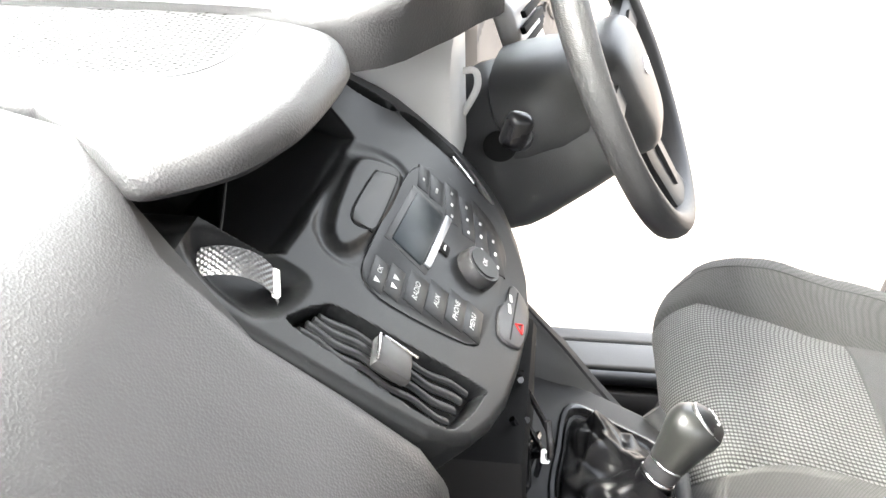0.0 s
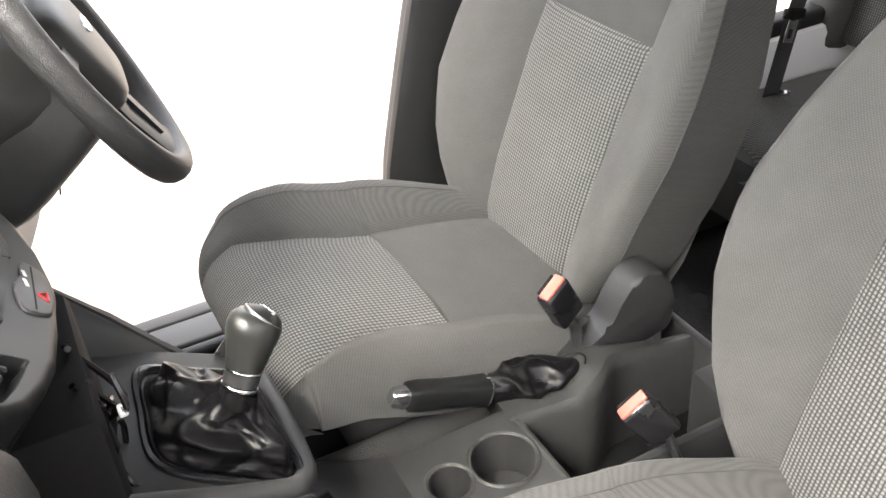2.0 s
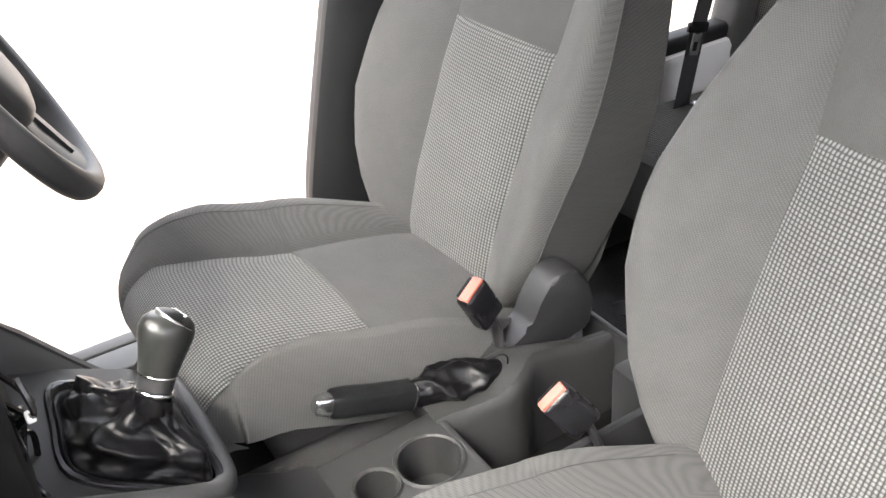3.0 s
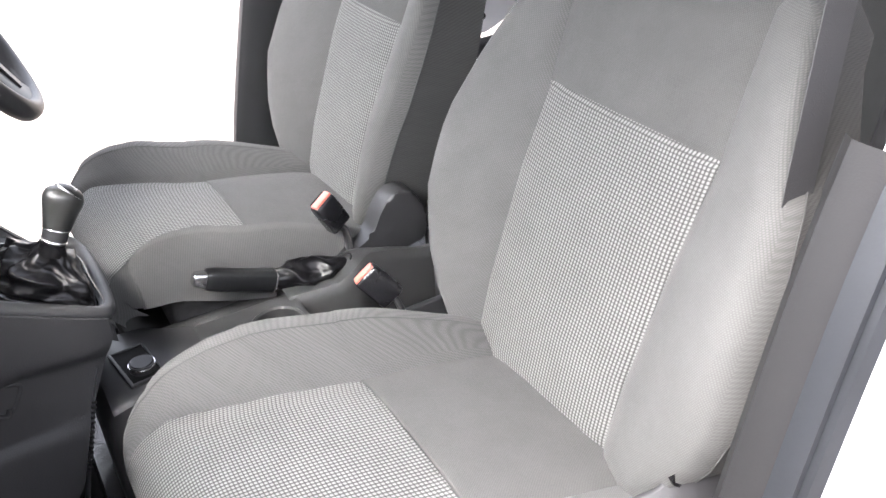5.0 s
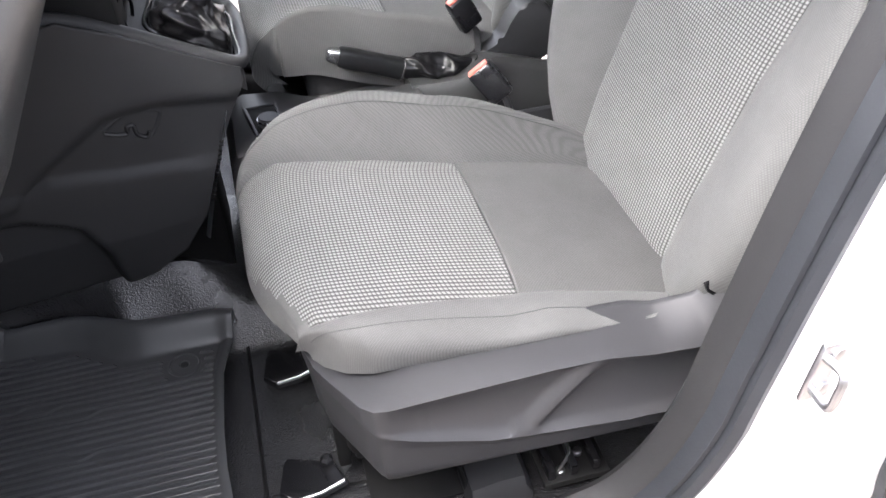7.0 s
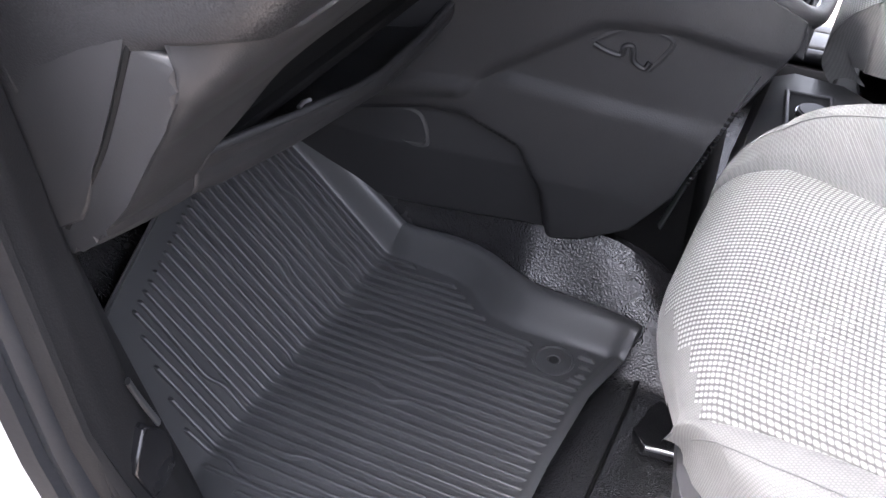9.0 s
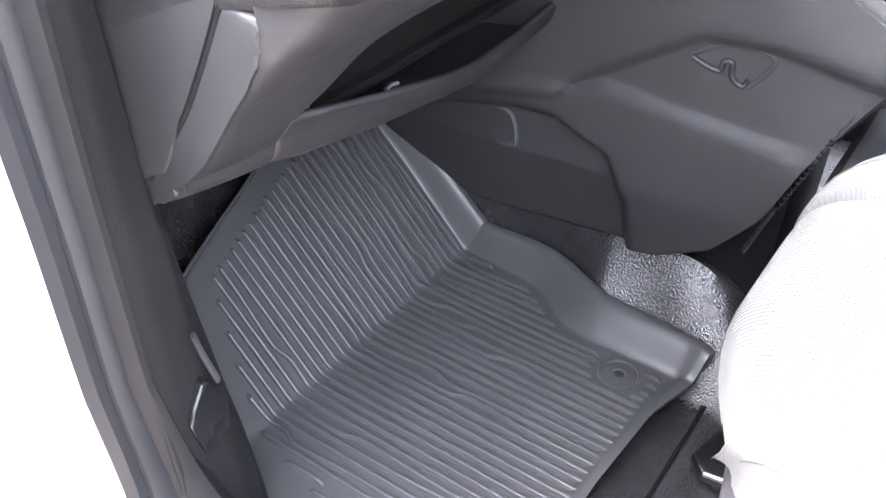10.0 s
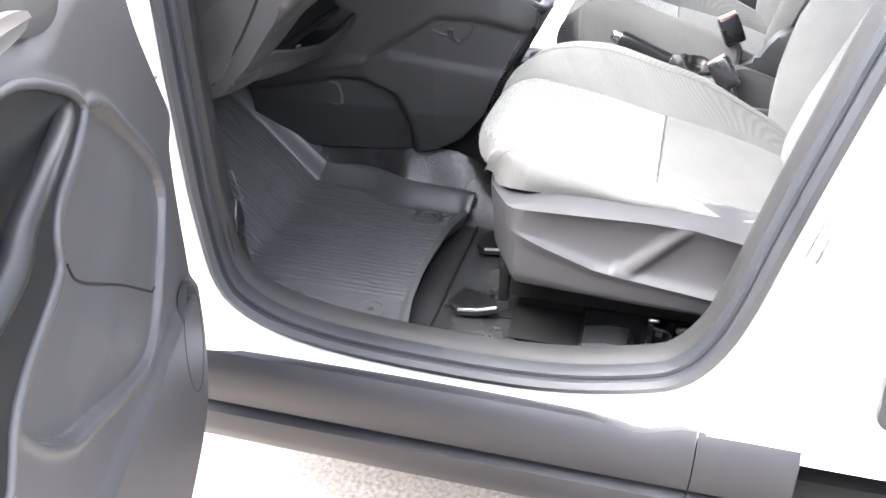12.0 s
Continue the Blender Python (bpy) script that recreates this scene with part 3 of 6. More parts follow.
def build_seat(name, cx, out, dy, dz, label, panel, short=0.0, split=0.415):
    """A front seat; out is the side (in x) of the door."""
    seat = thing(name, label, "car seat", "front seats")
    # cushion: rows run from the fold to the front and down over the edge
    prof = curve_pts([(0, -0.235, 0.755), (0, -0.18, 0.775), (0, -0.09, 0.80), (0, -0.004, 0.819), (0, 0.004, 0.819), (0, 0.13, 0.846), (0, 0.24, 0.860), (0, 0.285, 0.856),
                      (0, 0.318, 0.838), (0, 0.334, 0.812), (0, 0.334, 0.785), (0, 0.315, 0.755)], 4)
    for k in range(1, 4):
        prof[12 + k] = prof[12].lerp(prof[16], k / 4)
    nrow = len(prof) - 1
    seam_row = min(range(len(prof)), key=lambda i: abs(prof[i].y) + (9 if prof[i].z < 0.8 else 0))
    fr = [-1, -0.97, -0.92, -0.84, -0.72, -0.56, -0.40, -0.25, -0.12, -0.05, 0.0]   # across a bolster, from the outside in
    cols = [("b", f) for f in fr] + [("p", q) for q in np.linspace(-0.92, 0.92, 13)] + [("b2", -f) for f in fr[::-1]]

    OUT_I = [0, 1, 2, 3.5, 5, 6, 7, 8, 9, 10, 11]
    OUT_X = [0.238, 0.245, 0.247, 0.248, 0.247, 0.240, 0.222, 0.195, 0.172, 0.15, 0.14]
    OUT_Y = [-0.235, -0.17, -0.085, 0.0, 0.12, 0.205, 0.236, 0.258, 0.272, 0.28, 0.28]
    OUT_Z = [0.805, 0.812, 0.800, 0.805, 0.812, 0.808, 0.800, 0.790, 0.778, 0.768, 0.755]

    def cushion(i, j):
        kind, f = cols[i]
        c = prof[j]
        y, z = c.y, c.z
        front = interp(j, [nrow * 0.55, nrow * 0.72, nrow], [0, 0.55, 1])
        half = interp(y, [-0.23, 0.0, 0.2, 0.28], [0.178 if out > 0 else 0.162, 0.154 if out > 0 else 0.158, 0.172, 0.186]) if j < nrow * 0.6 else interp(j, [nrow * 0.6, nrow], [0.183, 0.165])
        w = interp(y, [-0.24, -0.1, 0.1, 0.24], [0.255, 0.262, 0.258, 0.245]) - 0.03 * front
        if kind == ("b" if out > 0 else "b2"):
            w -= 0.052 if out > 0 else 0.022
        roll = interp(j, [24, 34], [0, 1]) if out < 0 else 0
        if out < 0 and kind == "b":
            # one thick roll round the front corner, from the panel's edge to the plastic cover
            e0, g, q = Vector((-half, y - 0.042 * roll, z - 0.006)), abs(f), j / 4
            e1 = Vector((-interp(q, OUT_I, OUT_X), interp(q, OUT_I, OUT_Y), interp(q, OUT_I, OUT_Z)))
            s = math.sin(g * math.pi / 2)
            full = interp(j, [29, 36], [1, 0])
            p = e0.lerp(e1, s)
            p.z = e1.z + (e0.z + 0.024 * full * (1 - 0.5 * roll) * math.sin(min(1, g * 1.3) * math.pi / 2) - e1.z) * (1 - g ** 3)
            away = Vector((e1.x - e0.x, e1.y - e0.y, 0)).normalized()
            p += away * 0.010 * full * math.sin(math.pi * g ** 2)
            if g < 0.04:
                p.z -= 0.004
            return Vector((cx + p.x, p.y + dy, p.z + dz))
        if kind == "p":
            x = f * half
            if f < 0:
                y -= (0.045 + interp(j, [30, 44], [0, 0.03])) * roll * abs(f) ** 1.8
            z -= 0.006 * (abs(f) / 0.92) ** 6
            z += 0.008 * (1 - f * f) * (1 - front)
        else:
            s = -1 if kind == "b" else 1
            g = abs(f)
            lift = 0.066 * (1 - 0.75 * front) * interp(y, [-0.24, -0.15, -0.05, 0.12, 0.20, 0.28], [0.35, 0.55, 0.85, 1.0, 0.85, 0.45])
            if out > 0 and s > 0:
                lift *= 0.86
            if out < 0:
                lift *= 1.18
                w += 0.018 * interp(y, [-0.2, 0.0, 0.28], [0.4, 1, 1])
            x = s * (half + (w - half) * math.sin(g * math.pi / 2) ** 0.9)
            side_low = 0.805 if s == out else interp(y, [-0.2, 0.0, 0.2], [0.70, 0.735, 0.785] if out > 0 else [0.755, 0.785, 0.82])
            top = z + lift * math.sin(min(1, g / 0.6) * math.pi / 2) * (1 if g < 0.6 else 1 - ((g - 0.6) / 0.4) ** 2 * 0.9)
            k = max(0, (g - 0.62) / 0.38)
            low = min(side_low, z - 0.04 * (1 - front))
            z = top * (1 - k ** 2.2) + low * k ** 2.2
            if g < 0.04:
                z = c.z - 0.008
            if j >= nrow * 0.62:
                y -= 0.05 * g * g * front
        if abs(c.y) < 0.006 and j == seam_row and kind == "p":
            z -= 0.006
        y -= short * interp(y, [0.05, 0.3], [0, 1])
        return Vector((cx + x, y + dy, z + dz))

    nc = len(cols) - 1
    uvf = lambda p: (p.x, (p.y - 0.9 * p.z) * 1.1)

    def strip(keep, nm, mat, lab="", lean=0.0):
        return soft_cover(part(nm, grid(lambda u, v: cushion(round(u * nc), round(v * nrow)), nc, nrow, keep), mat, seat, lab, uv=lambda p: (p.x + lean * p.z, (p.y - 0.9 * p.z) * 1.1)))

    pc0, pc1 = len(fr) - 1, len(fr) + 13
    inside = lambda i: pc0 <= i < pc1
    corner = lambda i, j: out < 0 and j >= 28 and i - pc0 < (j - 27) * 0.7     # the roll runs on under the front edge
    tucked = lambda i, j: out < 0 and j >= interp(i, [pc0, pc0 + 9], [36, 44])      # pushed in behind the plastic cover
    strip(lambda i, j: (i < pc0 or (inside(i) and corner(i, j))) and not tucked(i, j), "cushion_bolster", FABRIC, "", 0.8)
    strip(lambda i, j: i >= pc1, "cushion_bolster", FABRIC, "", -0.8)
    strip(lambda i, j: inside(i) and j >= seam_row and not corner(i, j) and not tucked(i, j), "cushion_front_panel", PATTERN, "light and dark grey waffle woven panel")
    strip(lambda i, j: inside(i) and j < seam_row, "cushion_rear_panel", PLAIN)
    part("cushion_base", rbox((cx + 0.01, 0.05 + dy - short * 0.7, 0.715 + dz), (0.36, 0.34, 0.12), 0.04, 3), CARPET, seat, uv=uvf)
    # backrest, in its own frame: h up the back, f forward
    ang = radians(22)
    up, fw = Vector((0, -math.sin(ang), math.cos(ang))), Vector((0, math.cos(ang), math.sin(ang)))
    base = Vector((cx, -0.225 + dy, 0.755 + dz))
    hs = [-0.03, -0.01, 0.02, 0.06, 0.11, 0.16, 0.21, 0.26, 0.30, 0.34, split - 0.01, split, split + 0.01, 0.47, 0.52, 0.57, 0.61, 0.64, 0.655]
    bc = [-1.0, -0.985, -0.95, -0.88, -0.78, -0.66, -0.52, -0.38, -0.24, -0.12, -0.05, 0.0]
    bcols = [("b", f) for f in bc] + [("p", q) for q in np.linspace(-0.94, 0.94, 11)] + [("b2", -f) for f in bc[::-1]]

    def back(i, j):
        kind, f = bcols[i]
        h = hs[j]
        half = interp(h, [0, 0.41, 0.6], [panel[0], panel[1], panel[1] + 0.005])
        mid = interp(h, [0, 0.42, 0.6], [panel[2], panel[3], 0])
        w = (0.026 if kind == ("b" if out > 0 else "b2") else 0.0) * interp(h, [0, 0.1, 0.4, 0.6], [0, 1, 1, 0.3]) + interp(h, [-0.03, 0.02, 0.10, 0.22, 0.34, 0.45, 0.56, 0.62, 0.655], [0.20, 0.235, 0.268, 0.283, 0.282, 0.268, 0.245, 0.21, 0.17])
        if out < 0 and kind == "b":
            w += interp(h, [0, 0.15, 0.4, 0.55], [0.012, 0.060, 0.050, 0.018])
            if h < 0.62:
                w = max(w, 0.25)
        if kind == ("b" if out > 0 else "b2"):
            w -= interp(h, [0, 0.1, 0.28], [0.03, 0.035, 0]) + (0.05 if out > 0 else 0.0)
        if kind == "b2":
            w += interp(h, [-0.03, 0.0, 0.08, 0.2, 0.35, 0.5], [0.0, 0.018, 0.03, 0.028, 0.017, 0])
        lift = interp(h, [-0.03, 0.05, 0.2, 0.35, 0.5, 0.6], [0.02, 0.045, 0.07, 0.055, 0.03, 0.01])
        d = interp(h, [-0.03, 0.0, 0.1, 0.3, 0.5, 0.62, 0.655], [-0.02, 0.0, 0.012, 0.014, 0.0, -0.02, -0.06])
        if kind == "p":
            x, z = mid + f * half, d + 0.006 * (1 - f * f) - 0.005 * abs(f) ** 8
        else:
            s, g = (-1 if kind == "b" else 1), abs(f)
            edge = mid + s * half
            x = edge + (s * w - edge) * math.sin(min(1.0, g / 0.8) * math.pi / 2)
            k = max(0.0, (g - 0.5) / 0.5)
            z = d + lift * math.sin(min(1.0, g / 0.5) * math.pi / 2) * (1 - k ** 2) - 0.09 * k ** 2.4
            if g < 0.04:
                z -= 0.006
        if j == 11 and kind == "p":
            z -= 0.005
        p = base + up * h + fw * z
        return Vector((p.x + x + 0.02 + 0.1 * max(h, 0), p.y, p.z))

    nb, nh = len(bcols) - 1, len(hs) - 1
    b0, b1 = len(bc) - 1, len(bc) + 11
    binside = lambda i: b0 <= i < b1
    uvb = lambda p: (p.x, p.z / math.cos(ang))

    def bstrip(keep, nm, mat, lab=""):
        return soft_cover(part(nm, grid(lambda u, v: back(round(u * nb), round(v * nh)), nb, nh, keep), mat, seat, lab, uv=uvb))

    bstrip(lambda i, j: 4 <= i < b0, "backrest_bolster", FABRIC)
    bstrip(lambda i, j: b1 <= i < nb - 4, "backrest_bolster", FABRIC)
    bstrip(lambda i, j: i < 4, "backrest_side", SIDE, "darker plain side fabric")
    bstrip(lambda i, j: i >= nb - 4, "backrest_side", SIDE, "darker plain side fabric")
    bstrip(lambda i, j: binside(i) and j < 11, "backrest_panel", PATTERN, "light and dark grey waffle woven panel")
    bstrip(lambda i, j: binside(i) and j >= 11, "backrest_top", PLAIN)

    def shell(u, v):
        h = -0.03 + 0.685 * v
        w = interp(h, [-0.03, 0.02, 0.10, 0.22, 0.34, 0.45, 0.56, 0.62, 0.655], [0.20, 0.235, 0.268, 0.283, 0.282, 0.268, 0.245, 0.21, 0.17])
        a = math.pi * u
        if out > 0:
            w -= 0.02
        p = base + up * h + fw * (-0.075 - 0.03 * math.sin(a))
        return Vector((p.x - w * math.cos(a) + 0.02 + (0.022 if out > 0 else 0) + 0.1 * max(h, 0), p.y, p.z))

    part("backrest_shell", grid(shell, 16, 14), SIDE, seat, uv=uvb)
    # stitched seams
    for col in (4, nb - 4):
        part("seam", tube([back(col, j) + fw * 0.0005 for j in range(2, nh - 1)], 0.0013, 6), SEAM, seat)
    for col in (len(fr) - 5, nc - (len(fr) - 5)):
        part("seam", tube([cushion(col, j) + Vector((0, 0, 0.0002)) for j in range(3, nrow - 10)], 0.0008, 6), SEAM, seat)
    # recliner cover on the inner side
    inn = cx - out * 0.262
    cover = rounded([(-0.125, 0.765), (-0.140, 0.788), (-0.180, 0.810), (-0.202, 0.846), (-0.226, 0.872), (-0.258, 0.873), (-0.282, 0.842), (-0.278, 0.765)], 5)
    if out > 0:
        part("recliner_cover", prism(cover, lambda a, b, h: Vector((inn + out * 0.068 - out * h, a + dy, b + dz)), 0.045, 0.007, 3), SMOOTH, seat, "dark plastic recliner cover")
    # plastic side skirt on the door side
    sk = cx + out * 0.262

    # the cover runs along the side, round the corner and across the front
    run = [(0.033, -0.36 if out < 0 else -0.12), (0.033, -0.1), (0.033, 0.10), (0.033, 0.20), (0.030, 0.216), (0.016, 0.229), (-0.045, 0.258), (-0.075, 0.272), (-0.12, 0.282), (-0.26, 0.288)]
    length = [0.0]
    for (a0, b0), (a1, b1) in zip(run, run[1:]):
        length.append(length[-1] + math.hypot(a1 - a0, b1 - b0))

    def run_at(u):
        q = u * length[-1]
        return interp(q, length, [a for a, b in run]), interp(q, length, [b for a, b in run]), q + run[0][1]

    def side(u, v):
        x, y, q = run_at(u)
        x0, y0, _ = run_at(max(0, u - 0.02))
        x1, y1, _ = run_at(min(1, u + 0.02))
        tl = math.hypot(x1 - x0, y1 - y0)
        nx, ny = (y1 - y0) / tl, -(x1 - x0) / tl
        top = interp(q, [-0.36, -0.27, -0.20, -0.15, 0.1, 0.2, 0.26, 0.32, 0.5], [0.93, 0.90, 0.83, 0.812, 0.820, 0.815, 0.795, 0.78, 0.77])
        if out > 0:
            top = min(top, 0.80)
        crease = interp(q, [-0.36, -0.133, -0.071, 0.0, 0.135, 0.22, 0.30, 0.5], [0.775, 0.792, 0.803, 0.806, 0.803, 0.800, 0.788, 0.775])
        rib = min(crease - 0.008, interp(q, [-0.36, -0.101, 0.033, 0.08, 0.16, 0.235], [0.675, 0.688, 0.704, 0.711, 0.738, 0.768]))
        climb = interp(q, [-0.36, -0.071, 0.033], [0.79, 0.817, 0.704])
        bot = interp(q, [-0.36, 0.0, 0.27], [0.640, 0.648, 0.660])
        if v < 0.2:
            k = 1 - v / 0.2
            z, h = crease + (top - crease) * k, 0
            near = 1 - interp(q, [-0.25, -0.12], [0.15, 0.34]) * k
            x, y = -0.2 + (x + 0.2) * near, min(y, 0.05) + max(0, y - 0.05) * near
        else:
            k = (v - 0.2) / 0.8
            z = interp(k, [0, 0.65, 1], [crease, rib, bot])
            if k < 0.65:
                f = (crease - z) / max(crease - rib, 1e-4)
                deep = interp(q, [-0.36, -0.05, 0.10, 0.16, 0.21], [0.010, 0.014, 0.015, 0.011, 0])
                h = -deep * math.sin(math.pi * f) ** 0.6
                if q < 0.05:
                    g = min(1.0, abs(z - climb) / 0.028)
                    h *= g * g * (3 - 2 * g)
            else:
                f = (rib - z) / max(rib - bot, 1e-4)
                h = -0.010 * f ** 0.7
            h += 0.004 * math.exp(-((k - 0.65) / 0.05) ** 2) * interp(q, [0.18, 0.23], [1, 0])
            if k > 0.94:
                h -= 0.006 * (k - 0.94) / 0.06
        return Vector((sk + out * (x + nx * h), y + ny * h + dy - short * interp(y, [0.05, 0.3], [0, 1]), z + dz))

    solid(part("side_cover", grid(side, 190, 50), SKIRT, seat, "grey moulded plastic cover with raised ribs"), 0.004, 0)
    lx = cx + out * 0.262
    if out < 0:
        lever = part("recline_lever", moved(prism(rounded([(-0.035, -0.03), (-0.04, 0.0), (-0.02, 0.03), (0.015, 0.035), (0.035, 0.01), (0.03, -0.025)], 4), lambda a, b, h: Vector((-h * out, a, b)), 0.03, 0.007, 3), pose(lx, -0.246 + dy, 0.853 + dz, 25, 0, 0)), GLOSS, seat, "gloss black backrest lever")
        part("lever_edge", tube([(lx - out * 0.031, -0.215 + dy, 0.842 + dz), (lx - out * 0.031, -0.23 + dy, 0.872 + dz)], 0.0022, 8), STEEL, lever)
        part("lever_tip", moved(rbox((0, 0, 0), (0.024, 0.03, 0.022), 0.006, 3), pose(lx, -0.285 + dy, 0.895 + dz, 30, 0, 0)), GLOSS, lever)
    for sgn in (-1, 1):
        bx = cx + sgn * 0.12
        part("seat_rail", rbox((bx, -0.02 + dy, 0.555 + dz * 0.5), (0.04, 0.52, 0.045), 0.006), BLACK, seat, "black steel seat rail")
        base_line = [(-0.038, 0.028), (-0.016, 0.048), (0.030, 0.038), (0.045, 0.031), (0.010, -0.037), (-0.029, -0.052), (-0.036, -0.01)]
        bracket = part("rail_bracket", prism(base_line, lambda a, b, h: Vector((bx + a, 0.31 + b + dy, 0.484 + h + 0.25 * max(0, -b))), 0.014, 0.003), GLOSS, seat, "black steel floor bracket")
        part("bracket_edge", tube([(bx - 0.037, 0.336 + dy, 0.496), (bx - 0.035, 0.30 + dy, 0.499), (bx - 0.029, 0.262 + dy, 0.508)], 0.003, 8), STEEL, bracket)
        for ha, hb in ((0.004, 0.010), (0.012, -0.006), (-0.010, -0.012)):
            part("bracket_hole", lathe([(0.0045, 0), (0.0045, 0.001), (0.0, 0.001)], 14, pose(bx + ha, 0.31 + hb + dy, 0.4985 + 0.25 * max(0, -hb))), STEEL, bracket)
        part("rail_bolt", lathe([(0.010, 0), (0.010, 0.010), (0.005, 0.014)], 6, pose(bx + 0.012, 0.282 + dy, 0.505)), GLOSS, seat)
        part("rail_riser", rbox((bx + 0.01, 0.255 + dy, 0.56), (0.035, 0.02, 0.10), 0.004), BLACK, seat)
        part("rear_bracket", rbox((bx, -0.22 + dy, 0.52), (0.07, 0.08, 0.02), 0.005), BLACK, seat)
        part("rail_clip", moved(rbox((0, 0, 0), (0.012, 0.02, 0.006), 0.002), pose(bx - 0.03, -0.03 + dy, 0.535, 0, 20, 0)), STEEL, seat)
        part("rail_clip", moved(rbox((0, 0, 0), (0.010, 0.03, 0.005), 0.002), pose(bx - 0.035, -0.09 + dy, 0.53, 0, 10, 15)), STEEL, seat)
    part("seat_pan", rbox((cx, 0.0 + dy, 0.635 + dz), (0.40, 0.5, 0.05), 0.015), BLACK, seat)
    return seat


build_seat("driver_seat", 0.352, 1, 0.006, 0.032, "grey fabric driver seat with waffle centre panels", (0.12, 0.132, 0.05, -0.002), 0.066, 0.378)
build_seat("passenger_seat", -0.355, -1, 0.0, 0.0, "grey fabric passenger seat with waffle centre panels", (0.158, 0.17, 0.036, -0.01), 0.0, 0.428)

# ---- dashboard ----
dash = thing("dashboard", "dark grey grained plastic dashboard with centre stack", "dashboard")


def dash_ring(x, k=1.0, drop=0.0):
    """A slice across the passenger side of the dashboard."""
    pts = [(1.12, 1.457), (0.85, 1.459), (0.74, 1.4565), (0.685, 1.434), (0.64, 1.394), (0.595, 1.345), (0.545, 1.293), (0.502, 1.25), (0.487, 1.222), (0.484, 1.19),
           (0.500, 1.165), (0.522, 1.14), (0.56, 1.13), (0.60, 1.115), (0.65, 1.09), (0.72, 1.07), (1.12, 1.06)]
    f = interp(x, [-0.32, -0.16], [0, 1])             # the crest comes nearer beside the stack
    for i, (a, b) in {2: (0.71, 1.4565), 3: (0.672, 1.441), 4: (0.645, 1.407), 5: (0.597, 1.350)}.items():
        pts[i] = (pts[i][0] + (a - pts[i][0]) * f, pts[i][1] + (b - pts[i][1]) * f)
    c = Vector((x, 0.8, 1.25))
    shear = interp(x, [-0.25, -0.172], [0, 1])
    turn = interp(x, [-0.668, -0.664, -0.658, -0.648, -0.63], [0.045, 0.018, 0.007, 0.0015, 0.0])      # rounded off at the door end
    pts = [(y + turn * interp(z, [1.04, 1.14, 1.19, 1.25, 1.4], [1.7, 1.6, 1.1, 0.6, 0.15]) if y < 0.7 else y, z) for y, z in pts]
    return [c + (Vector((x + shear * interp(y, [0.5, 0.54, 0.58, 0.612, 0.64, 0.663, 0.69, 0.71, 0.74, 0.80], [0.012, 0.008, -0.002, -0.012, -0.010, 0.008, 0.028, 0.05, 0.075, 0.105]), y, z - drop)) - c) * k for y, z in pts]


part("passenger_pad", loft([dash_ring(x, k) for x, k in ((-0.668, 1.0), (-0.666, 1.0), (-0.664, 1.0), (-0.661, 1.0), (-0.658, 1.0), (-0.653, 1.0), (-0.648, 1.0), (-0.63, 1.0), (-0.55, 1.0), (-0.45, 1.0), (-0.3, 1.0), (-0.25, 1.0), (-0.21, 1.0), (-0.19, 1.0), (-0.178, 0.998), (-0.172, 0.985))]), DASH, dash,
     "soft leather-grained passenger pad")
tongue = rounded([(-0.164, 0.663), (-0.157, 0.641), (-0.131, 0.610), (-0.098, 0.594), (-0.064, 0.584), (0.0, 0.578), (0.036, 0.582), (0.066, 0.60), (0.09, 0.66), (0.11, 0.8), (0.12, 1.1), (-0.10, 1.1), (-0.085, 0.8), (-0.108, 0.74), (-0.147, 0.69)], 5)
part("top_pad", loft([[Vector((0.02 + (a - 0.02) * k, 0.85 + (b - 0.85) * k, z)) for a, b in tongue] for k, z in [(0.97, 1.430), (0.99, 1.4305)] + [(1.0 - 0.075 * (1 - math.cos(q)), 1.4345 + 0.0205 * math.sin(q)) for q in np.linspace(0, math.pi / 2, 9)]]), DASH, dash, "pale grained top pad over the storage tray")
grille = rounded([(0.085, 0.665), (0.095, 0.75), (0.09, 0.87), (0.034, 0.87), (-0.018, 0.83), (-0.036, 0.77), (-0.042, 0.715), (-0.033, 0.678), (0.0, 0.658), (0.05, 0.655)], 4)
part("speaker_grille", prism(grille, lambda a, b, h: Vector((a, b, 1.4545 + h)), 0.001), DASH, dash, "round-holed speaker grille")
holes = bmesh.new()
for r in range(40):
    for c in range(34):
        a, b = -0.05 + 0.0062 * (c + 0.5 * (r % 2)), 0.655 + 0.0054 * r
        n_in = sum((y0 > b) != (y1 > b) and a < (x1 - x0) * (b - y0) / (y1 - y0) + x0 for (x0, y0), (x1, y1) in zip(grille, grille[1:] + grille[:1]))
        edge = min(math.hypot(a - p, b - q) for p, q in grille)
        if n_in % 2 and edge > 0.008:
            holes.faces.new([holes.verts.new((a + 0.0019 * math.cos(k * math.pi / 4), b + 0.0019 * math.sin(k * math.pi / 4), 1.4559)) for k in range(8)])
tagged(part("grille_holes", holes, BLACK, dash), kind="stuff")


def SPT(x, v, h=0.0):
    """A place on the sloping centre stack: across, down the slope, out of it."""
    return Vector((x, 0.52 - 0.7071 * v - 0.7071 * h, 1.27 - 0.7071 * v + 0.7071 * h))


